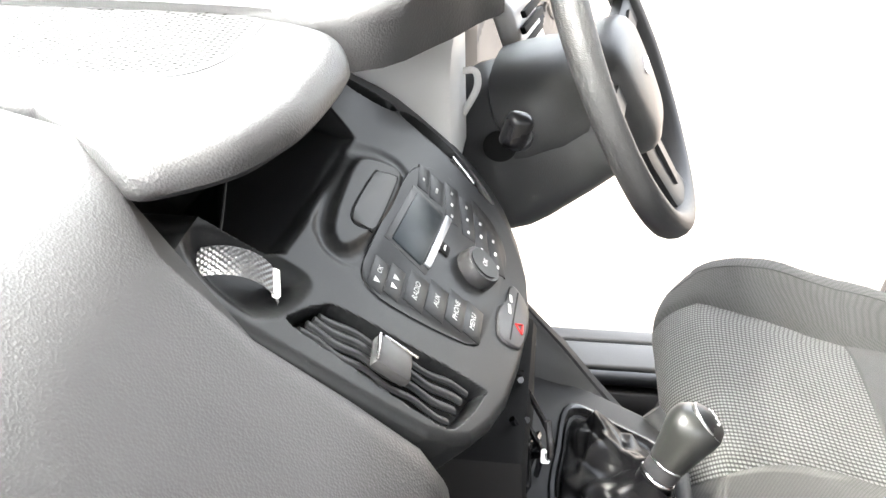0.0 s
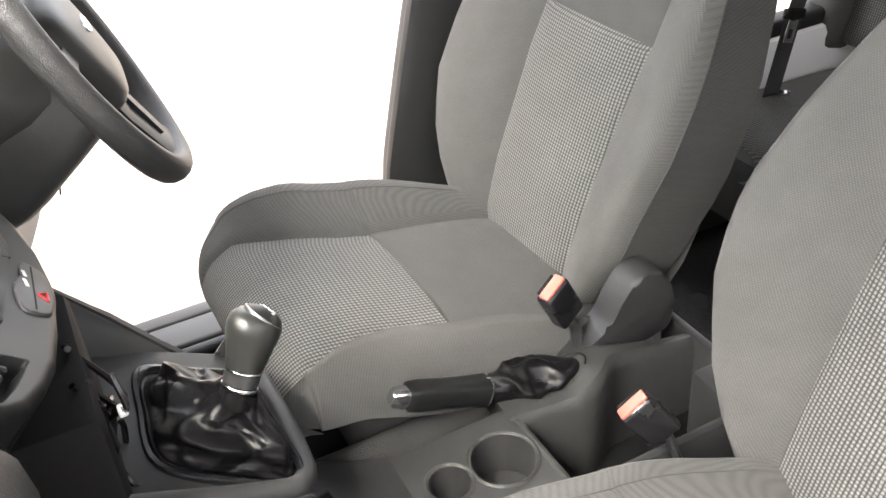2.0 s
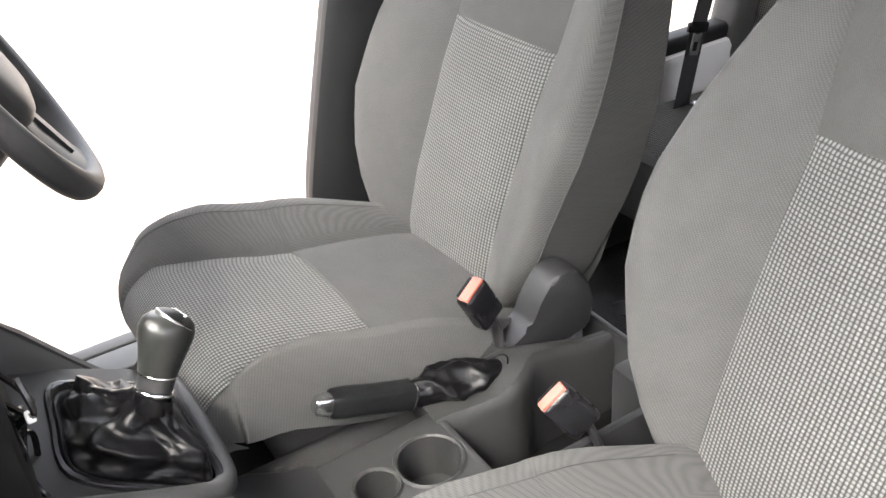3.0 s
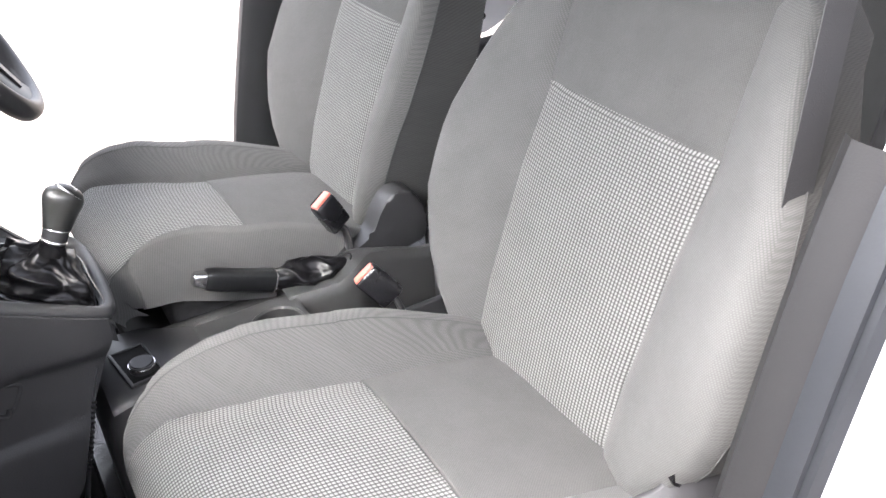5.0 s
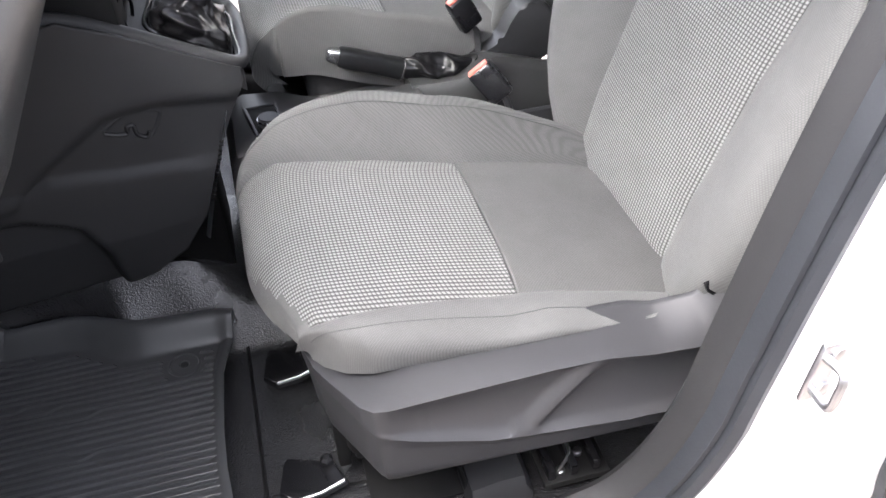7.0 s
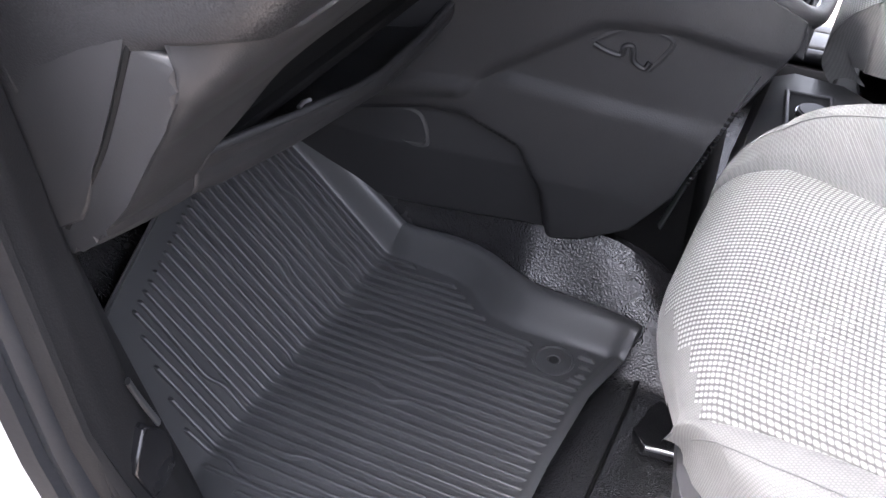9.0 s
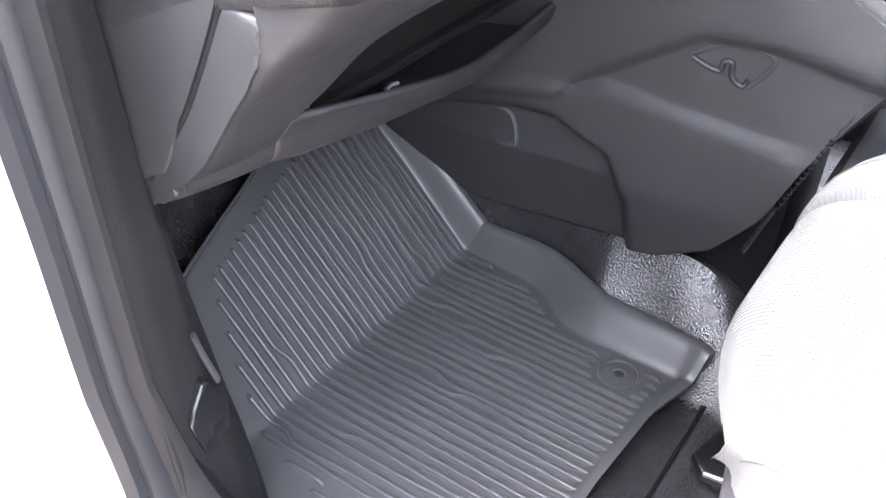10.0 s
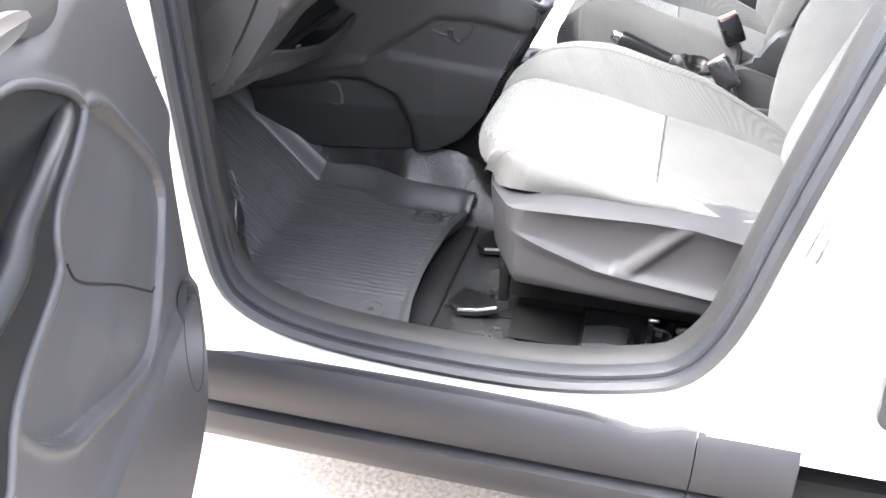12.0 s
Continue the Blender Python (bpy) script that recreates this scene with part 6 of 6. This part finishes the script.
def grip_ring(q, w, h):
    return [tip + hd * q + side_v * (a * w) + up_v * (b * h) for a, b in rounded(facets, 3)]


part("grip", loft([grip_ring(*r) for r in ((0.010, 0.0125, 0.0135), (0.014, 0.0150, 0.0165), (0.03, 0.0158, 0.0185), (0.065, 0.0155, 0.0178), (0.10, 0.0160, 0.0182), (0.131, 0.0172, 0.0195))]), STACK, hb)
part("button", loft([grip_ring(*r) for r in ((-0.010, 0.007, 0.008), (-0.006, 0.0098, 0.0115), (0.006, 0.0118, 0.0135), (0.012, 0.0120, 0.0136))]), CHROME, hb, "chrome release button")
part("button_edge", tube([tip - hd * 0.007 + up_v * 0.0085 + side_v * 0.006, tip + hd * 0.010 + up_v * 0.0130 - side_v * 0.004], 0.0011, 6), SMOOTH, hb)
part("grip_ring", loft([grip_ring(*r) for r in ((0.1305, 0.0172, 0.0195), (0.1312, 0.0182, 0.0205), (0.1325, 0.0182, 0.0205), (0.1332, 0.0172, 0.0195))]), CHROME, hb)
gr = []
for i in range(56):
    f = i / 55
    wide = interp(f, [0, 0.10, 0.35, 0.7, 0.93, 1.0], [0.0178, 0.021, 0.032, 0.028, 0.016, 0.012])
    high = interp(f, [0, 0.15, 0.5, 0.85, 1.0], [0.0195, 0.021, 0.020, 0.013, 0.006])
    c = Vector((interp(f, [0, 0.4, 1], [0.124, 0.118, 0.100]), 0.01 - 0.130 * f, interp(f, [0, 0.3, 1], [0.815, 0.812, 0.816])))
    env = math.sin(math.pi * min(1, f * 1.1 + 0.02)) ** 0.5 if f < 0.88 else 0.35
    row = []
    for k in range(72):
        a = 2 * math.pi * k / 72
        q3 = Vector((math.cos(a) * 0.7, math.sin(a) * 0.7, 2.6 * f))
        fold = 0.30 * (0.6 - 2.0 * abs(noise.noise(q3 * 1.2 + Vector((3, 0, 1))))) + 0.06 * (0.6 - 2.2 * abs(noise.noise(q3 * 2.4)))
        row.append(c + Vector((wide * (1 + fold * env) * math.cos(a), 0, high * (1 + 1.7 * fold * env) * math.sin(a))))
    gr.append(row)
soft_cover(part("brake_gaiter", loft(gr), LEATHER, hb, "creased black leather gaiter"))
part("gaiter_piping", tube(curve_pts([(0.088, -0.118, 0.826), (0.098, -0.124, 0.829), (0.110, -0.118, 0.827), (0.116, -0.09, 0.822)], 5), 0.0016, 6), LEATHER, hb)


# ---- belt buckles ----
def buckle(name, top, foot, low, label):
    b = thing(name, label, "seat belt buckle", "belt buckles")
    d = (Vector(top) - Vector(foot)).normalized()
    q = d.to_track_quat("Z", "Y").to_matrix().to_4x4()
    m = Matrix.Translation(top) @ q @ pose(0, 0, 0, 0, 0, 12)
    part("housing", moved(rbox((0, 0, -0.033), (0.026, 0.044, 0.066), 0.006, 3), m), GLOSS, b)
    part("press_button", moved(rbox((0.002, 0, 0.0005), (0.016, 0.038, 0.006), 0.002, 2), m), RED, b, "orange-red press button")
    part("slot", moved(rbox((-0.0095, 0, 0.0005), (0.004, 0.032, 0.004), 0.001), m), BLACK, b)
    part("stalk", tube(curve_pts([Vector(top) - d * 0.06, Vector(foot), Vector(low)], 5), 0.011, 10, 0.5), SMOOTH, b)
    return b


buckle("belt_buckle", (0.137, -0.098, 0.927), (0.140, -0.138, 0.845), (0.122, -0.13, 0.765), "black belt buckle with orange button beside driver seat")
buckle("belt_buckle", (-0.053, -0.083, 0.887), (-0.072, -0.125, 0.83), (-0.09, -0.15, 0.74), "black belt buckle with orange button beside passenger seat")

# ---- open front doors ----
def build_door(name, side, theta, label, count, rows):
    door = thing(name, label, "van door")
    r = radians(theta)
    hinge = Vector((side * 0.77, 0.79, 0))
    d = Vector((side * math.sin(r), -math.cos(r), 0))
    n = Vector((-side * math.cos(r), -math.sin(r), 0))

    def D(a, z, h=0.0):
        """Along the door from its hinge, height, and out of its inner face."""
        p = hinge + d * a + n * (0.09 + h)
        return Vector((p.x, p.y, z))

    outline = rounded([(0.33, 1.26), (0.285, 1.165), (0.225, 1.08), (0.178, 1.018), (0.182, 0.998), (0.205, 0.972), (0.207, 0.9), (0.195, 0.75), (0.20, 0.64), (0.25, 0.56), (0.4, 0.535), (0.7, 0.54), (0.92, 0.58), (1.02, 0.7), (1.06, 0.9), (1.06, 1.15), (1.0, 1.30), (0.6, 1.31), (0.4, 1.305)], 4)
    hollow = rounded([(0.511, 1.150), (0.455, 1.128), (0.381, 1.066), (0.308, 1.002), (0.280, 0.952), (0.303, 0.912), (0.352, 0.864), (0.405, 0.826), (0.46, 0.812), (0.541, 0.838), (0.644, 0.884), (0.71, 0.911), (0.768, 0.958),
                      (0.803, 1.012), (0.774, 1.022), (0.722, 1.033), (0.673, 1.039), (0.648, 1.054), (0.640, 1.082), (0.622, 1.097), (0.555, 1.118), (0.525, 1.135)], 3)
    pocket = rounded([(0.525, 1.153), (0.545, 1.176), (0.588, 1.198), (0.644, 1.221), (0.72, 1.236), (0.95, 1.24), (1.02, 1.15), (0.98, 0.95), (0.86, 0.97), (0.80, 1.025), (0.70, 1.050), (0.665, 1.062), (0.655, 1.09), (0.63, 1.112), (0.56, 1.132)], 4)

    bulge = rounded([(0.42, 1.10), (0.465, 1.06), (0.51, 1.012), (0.56, 0.990), (0.605, 0.978), (0.65, 0.945), (0.665, 0.90), (0.60, 0.84), (0.5, 0.79), (0.40, 0.79), (0.27, 0.89), (0.26, 0.97), (0.35, 1.08)], 4)

    def inward(poly, a, z):
        """How deep a place lies inside an outline; negative outside."""
        p0, p1 = np.array(poly), np.roll(np.array(poly), -1, 0)
        q, e = np.stack([a, z], -1)[:, None, :], (p1 - p0)[None]
        t = np.clip(((q - p0[None]) * e).sum(-1) / ((e * e).sum(-1) + 1e-12), 0, 1)
        dist = np.sqrt((((q - p0[None]) - e * t[..., None]) ** 2).sum(-1)).min(1)
        cross = ((p0[None, :, 1] > z[:, None]) != (p1[None, :, 1] > z[:, None])) & (a[:, None] < e[..., 0] * (z[:, None] - p0[None, :, 1]) / (e[..., 1] + 1e-12) + p0[None, :, 0])
        return np.where(cross.sum(1) % 2 == 1, dist, -dist)

    def relief(a, z):
        """The height of the moulding over the panel's plane."""
        ease = lambda q: np.clip(q, 0, 1) ** 2 * (3 - 2 * np.clip(q, 0, 1))
        hd, pd = inward(hollow, a, z), inward(pocket, a, z)
        bd = inward(bulge, a, z)
        h = (-0.013 + 0.010 * ease((bd + 0.03) / 0.12)) * ease((hd + 0.001) / 0.006) + 0.004 * np.exp(-((hd + 0.004) / 0.006) ** 2)
        h = np.where(pd > -0.012, h - 0.095 * ease((pd - 0.001) / 0.006) + 0.003 * np.exp(-(pd / 0.008) ** 2), h)
        h += 0.010 * ease((0.80 - z + 0.12 * (a - 0.4)) / 0.03) * ease((-hd - 0.012) / 0.03)      # lower edge stands proud
        h -= 0.012 * ease((z - 1.20 - 0.06 * np.sin(a * 5)) / 0.05) * ease((-pd - 0.01) / 0.03)
        return h

    mid = (0.60, 0.95)
    line = [outline[int(k * len(outline) / count)] if len(outline) >= count else (lambda q: tuple(np.array(outline[int(q) % len(outline)]) * (1 - q % 1) + np.array(outline[(int(q) + 1) % len(outline)]) * (q % 1)))(k * len(outline) / count) for k in range(count)]
    scale = [1.0, 1.0, 0.998, 0.992] + list(np.linspace(0.982, 0.004, rows - 4))
    drop = [-0.05, -0.018, -0.006, -0.001] + [0.0] * (rows - 4)
    flat_a = np.array([mid[0] + (p[0] - mid[0]) * q for q in scale for p in line])
    flat_z = np.array([mid[1] + (p[1] - mid[1]) * q for q in scale for p in line])
    lift = relief(flat_a, flat_z).reshape(rows, count)
    panel = part("inner_panel", loft([[D(flat_a[i * count + k], flat_z[i * count + k], float(lift[i, k]) + drop[i]) for k in range(count)] for i in range(rows)]), PANEL, door, "grey moulded door panel")
    heart = Vector((sum(p[0] for p in pocket) / len(pocket), sum(p[1] for p in pocket) / len(pocket)))
    part("pocket_liner", loft([[D(heart.x + (a - heart.x) * k, heart.y + (b - heart.y) * k, h) for a, b in pocket] for k, h in ((1.004, 0.001), (0.995, -0.006), (0.975, -0.028), (0.95, -0.052), (0.90, -0.066), (0.7, -0.068), (0.3, -0.068))]), STACK, door, "smooth black door pocket")
    shell = rounded([(0.04, 1.30), (0.03, 0.9), (0.04, 0.62), (0.10, 0.52), (0.5, 0.49), (0.9, 0.53), (1.04, 0.65), (1.09, 0.9), (1.09, 1.2), (1.06, 1.32), (0.6, 1.34)], 5)
    part("outer_shell", prism(shell, lambda a, b, h: D(a, b, -0.13 + h), 0.045, 0.02, 3), PAINT, door, "white painted door shell")
    # window frame and pane
    wf = [(0.06, 1.31), (0.25, 1.52), (0.50, 1.74), (0.75, 1.78), (1.02, 1.78), (1.07, 1.6), (1.07, 1.32)]
    part("window_frame", tube(curve_pts([D(a, b, -0.085) for a, b in wf], 4), 0.022, 10), PAINT, door)
    glass = part("pane", prism(wf, lambda a, b, h: D(a, b, -0.09 + h), 0.004), GLASS, door)
    glass.visible_shadow = False
    # a seam across the hollow, the armrest bar, an open pocket, the release
    seam_a = curve_pts([(a, z, 0) for a, z in ((0.607, 1.033), (0.597, 1.012), (0.575, 0.993), (0.55, 0.976), (0.50, 0.943), (0.45, 0.907), (0.386, 0.861), (0.368, 0.856))], 5)
    seam_h = relief(np.array([p.x for p in seam_a]), np.array([p.y for p in seam_a]))
    part("panel_seam", tube([D(p.x, p.y, float(h) + 0.0004) for p, h in zip(seam_a, seam_h)], 0.0016, 6), BLACK, door)
    rim = [D(a, b, 0.002) for a, b in pocket]
    part("pocket_rim", tube(rim + rim[:1], 0.0052, 10), PANEL, door)
    part("armrest_bar", tube(curve_pts([D(0.535, 1.166, -0.012), D(0.60, 1.170, 0.008), D(0.69, 1.168, 0.02), D(0.76, 1.153, 0.02), D(0.81, 1.134, 0.02), D(0.93, 1.09, -0.01)], 6), [0.0085 + 0.0002 * k for k in range(31)], 18, 0.8), STACK, door, "smooth armrest and grab bar")
    part("pocket_cup", lathe([(0.034, 0.0), (0.036, 0.004), (0.03, 0.008), (0.028, 0.002)], 24, Matrix.Translation(D(0.575, 1.165, -0.045)) @ n.to_track_quat("Z", "Y").to_matrix().to_4x4()), SMOOTH, door)
    part("release_bezel", prism(rounded([(0.52, 1.262), (0.56, 1.29), (0.74, 1.30), (0.80, 1.278), (0.67, 1.262), (0.59, 1.244), (0.545, 1.245)], 4), lambda a, b, h: D(a, b, -0.012 + h), 0.012, 0.003), SMOOTH, door)
    part("release_lever", prism(rounded([(0.62, 1.268), (0.66, 1.282), (0.76, 1.286), (0.77, 1.268), (0.68, 1.262)], 4), lambda a, b, h: D(a, b, 0.0 + h), 0.010, 0.004), STEEL, door, "silver door release lever")
    # speaker at the hinge end
    sm = Matrix.Translation(D(0.272, 0.708, 0.002)) @ Matrix((d, Vector((0, 0, 1)), n)).transposed().to_4x4() @ Matrix.Diagonal((0.66, 0.98, 1, 1))
    spk = part("speaker", lathe([(0.092, 0), (0.092, 0.006), (0.086, 0.009), (0.082, 0.005), (0.0, 0.005)], 40, sm), TRIM, door, "oval speaker grille with fine rings")
    for k in range(9):
        rr = 0.012 + 0.008 * k
        part("grille_ring", lathe([(rr, 0.0045), (rr + 0.0015, 0.0062), (rr + 0.0035, 0.0062), (rr + 0.005, 0.0045)], 36, sm), TRIM, spk)
    return door, D


GLASS = bpy.data.materials.new("window glass")
GLASS.use_nodes = True
gb = GLASS.node_tree.nodes["Principled BSDF"]
gb.inputs["Transmission Weight"].default_value, gb.inputs["Roughness"].default_value, gb.inputs["IOR"].default_value = 1.0, 0.0, 1.1
gb.inputs["Base Color"].default_value = (0.92, 0.95, 0.94, 1)
pdoor, PD = build_door("passenger_door", -1, 71, "open white van door with grey moulded inner panel", 540, 220)
build_door("driver_door", 1, 74, "open white driver door with grey inner panel", 200, 80)
ws = part("windscreen", prism([(-0.72, 0.0), (0.72, 0.0), (0.66, 0.80), (-0.66, 0.80)], lambda a, b, h: Vector((a, 1.14 - b * 0.83 - h, 1.42 + b * 0.55)), 0.004), GLASS, body, "clear windscreen pane")
ws.visible_shadow = False
hinge = part("hinge", lathe([(0.008, -0.015), (0.010, -0.012), (0.010, 0.012), (0.008, 0.015)], 16, pose(-0.796, 0.752, 1.000)), STEEL, pdoor, "bare metal door check and hinge")
part("hinge_leaf", rbox((-0.790, 0.754, 1.008), (0.03, 0.022, 0.006), 0.002), STEEL, hinge)
part("hinge_leaf", rbox((-0.790, 0.754, 0.992), (0.03, 0.022, 0.006), 0.002), STEEL, hinge)

# ---- striker on the centre pillar ----
st = thing("door_striker", "zinc steel door striker bolted to the white pillar", "door striker")
sm5 = pose(-0.818, -0.222, 0.905, 14, 0, 12)
part("plate", moved(rbox((0, 0, 0), (0.008, 0.034, 0.075), 0.004, 2), sm5), STEEL, st)
part("loop", moved(tube(curve_pts([(-0.003, 0.010, 0.022), (-0.030, 0.014, 0.022), (-0.034, 0.014, 0.0), (-0.030, 0.012, -0.022), (-0.003, 0.006, -0.022)], 5), 0.005, 8), sm5), STEEL, st)
for dz in (-0.022, 0.024):
    part("bolt", moved(lathe([(0.009, 0), (0.009, 0.004), (0.005, 0.006)], 12), sm5 @ pose(-0.004, -0.006, dz, 0, -90, 0)), STEEL, st)

# bonnet release by the kick panel
rel = thing("bonnet_release", "black plastic bonnet release lever on the kick panel", "release lever")
part("lever", prism([(-0.697, 0.732), (-0.690, 0.745), (-0.672, 0.760), (-0.666, 0.760), (-0.645, 0.728), (-0.641, 0.715), (-0.643, 0.684), (-0.648, 0.679), (-0.680, 0.680), (-0.687, 0.685)], lambda a, b, h: Vector((a, 0.706 - h + 0.25 * (a + 0.67), b)), 0.016, 0.004, 3), GLOSS, rel)
part("lever_shank", tube(curve_pts([(-0.666, 0.70, 0.81), (-0.662, 0.696, 0.785), (-0.656, 0.690, 0.755)], 5), 0.005, 8, 0.5), STEEL, rel)

# ---- front belts and pillar trims ----
for sx, nm in ((-1, "passenger"), (1, "driver")):
    pil = thing("pillar_trim", "dark plastic centre pillar trim", "pillar trim", kind="structure")
    part("pillar_cover", loft([[Vector((sx * x, y + s, z)) for x, y in ((0.74, -0.26), (0.66 if sx < 0 else 0.70, -0.30), (0.62 if sx < 0 else 0.68, -0.36), (0.62 if sx < 0 else 0.68, -0.50), (0.74, -0.52))] for s, z in ((((0.06, 0.60), (0.02, 0.85), (-0.055, 1.1), (-0.105, 1.30)) if sx < 0 else ((0.06, 0.60), (0.02, 0.85), (-0.04, 1.1), (-0.09, 1.4), (-0.12, 1.75))))]), TRIM if sx < 0 else PLASTIC, pil)
    belt = thing("seat_belt", "black seat belt webbing hanging by the pillar", "seat belt", "front belts")
    part("webbing", loft([[Vector((sx * ((0.60 if sx < 0 else 0.665) + dx), y + dy, z)) for dx, dy in ((0, -0.023), (0.0015, -0.023), (0.0015, 0.023), (0, 0.023))] for y, z in ((-0.37, 0.62), (-0.35, 0.9), (-0.37, 1.2), (-0.40, 1.5), (-0.42, 1.7))]), BELT, belt)
    part("tongue", moved(rbox((0, 0, 0), (0.006, 0.05, 0.03), 0.003), pose(sx * (0.598 if sx < 0 else 0.663), -0.335 if sx < 0 else -0.35, 1.03 if sx < 0 else 1.09, 10, 0, 0)), STEEL, belt, "bare metal belt tongue")
    part("tongue_stop", moved(rbox((0, 0, 0), (0.010, 0.055, 0.018), 0.004), pose(sx * (0.598 if sx < 0 else 0.663), -0.325 if sx < 0 else -0.355, 1.06 if sx < 0 else 1.12, 10, 0, 0)), GLOSS, belt)

# ---- rear of the cab ----
rear = thing("rear_bench", "grey fabric rear bench with waffle centre panels", "bench seat", "rear seats")


def bench(u, v):
    x = -0.66 + 1.32 * u
    y = -0.745 - 0.58 * v - 0.05 * max(0, (abs(x) - 0.45) / 0.2)
    z = 0.785 - 0.02 * v + 0.012 * math.cos((abs(x) - 0.34) * 14) - 0.05 * interp(v, [0, 0.04, 0.12], [1.6, 0.5, 0])
    return Vector((x, y, z))


uvr = lambda p: (p.x, p.y)
part("bench_bolster", grid(bench, 46, 20, lambda i, j: not ((29 <= i < 46 or 6 <= i < 17) and j < 7)), FABRIC, rear, uv=uvr)
for a, b in ((29, 46), (6, 17)):
    part("bench_panel", grid(bench, 46, 20, lambda i, j: a <= i < b and j < 7), PATTERN, rear, uv=uvr)
part("bench_front", rbox((0, -0.80, 0.67), (1.26, 0.09, 0.16), 0.025), FABRIC, rear, uv=lambda p: (p.x, p.z))
part("bench_base", rbox((0, -1.1, 0.60), (1.1, 0.4, 0.12), 0.02), BLACK, rear)
part("bench_foot", rbox((0.2, -0.93, 0.53), (0.06, 0.05, 0.12), 0.006), BLACK, rear)
part("back_bolster", moved(rbox((0, 0, 0), (1.22, 0.12, 0.60), 0.04, 4), pose(0, -1.36, 1.02, 14, 0, 0)), FABRIC, rear, uv=lambda p: (p.x, p.z))
for sx in (-1, 1):
    part("back_panel", moved(rbox((0, 0, 0), (0.30, 0.03, 0.46), 0.010, 2), pose(sx * 0.54, -1.285, 1.03, 14, 0, 0)), PATTERN, rear, uv=lambda p: (p.x, p.z))
    part("back_side", moved(rbox((0, 0, 0), (0.10, 0.10, 0.50), 0.03, 3), pose(sx * 0.735, -1.27, 1.03, 14, 0, 0)), FABRIC, rear, uv=lambda p: (p.x, p.z))
part("seat_button", lathe([(0.012, 0), (0.012, 0.004), (0.006, 0.007)], 16, pose(0.60, -0.972, 0.785)), CHROME, rear, "small round chrome button")
for sx in (-1, 1):
    wall = thing("rear_side_trim", "pale grey rear side trim panel", "side trim", kind="structure")
    part("lower_trim", rbox((sx * 0.72, -1.5 if sx > 0 else -2.1, 0.70), (0.05, 1.7 if sx > 0 else 0.5, 0.32), 0.02), PAINT, wall)
    rb = thing("rear_belt", "dark rear seat belt with metal tongue", "seat belt", "rear belts")
    part("webbing", loft([[Vector((sx * (0.63 + dx), y + dy, z)) for dx, dy in ((0, -0.023), (0.0015, -0.023), (0.0015, 0.023), (0, 0.023))] for y, z in ((-0.963, 0.76), (-0.985, 0.866), (-1.0, 0.94), (-1.03, 1.05), (-1.06, 1.25), (-1.1, 1.6))]), BELT, rb)
    part("tongue_grip", moved(rbox((0, 0, 0), (0.012, 0.056, 0.022), 0.004, 3), pose(sx * 0.624, -0.992, 0.945, 12, 0, 0)), GLOSS, rb)
    part("tongue", moved(join(*[rbox((0, a, b), (0.003, c, e), 0.001) for a, b, c, e in ((-0.010, 0, 0.006, 0.044), (0.010, 0, 0.006, 0.044), (0, -0.020, 0.026, 0.008), (0, 0.012, 0.026, 0.016))]), pose(sx * 0.620, -0.985, 0.912, 12, 0, 0)), STEEL, rb, "slotted metal belt tongue")
tanp = thing("lining_panel", "pale panel with a black fixing beyond the rear side opening", "lining panel", kind="structure")
part("lining", prism(rounded([(-0.80, 0.90), (-0.90, 0.905), (-1.0, 0.99), (-1.06, 1.10), (-1.08, 1.5), (-0.72, 1.5), (-0.76, 1.1)], 4), lambda a, b, h: Vector((0.80 + h, a, b)), 0.02, 0.006), PAINT, tanp)
part("fixing", lathe([(0.010, 0), (0.010, 0.006), (0.004, 0.008)], 16, pose(0.80, -0.835, 0.93, 0, -90, 0)), BLACK, tanp)
ledge = thing("window_ledge", "grey plastic ledge under the rear side window", "ledge", kind="structure")
part("ledge_bar", rbox((0.74, -1.2, 0.865), (0.06, 1.0, 0.05), 0.015, 3), TRIM, ledge)
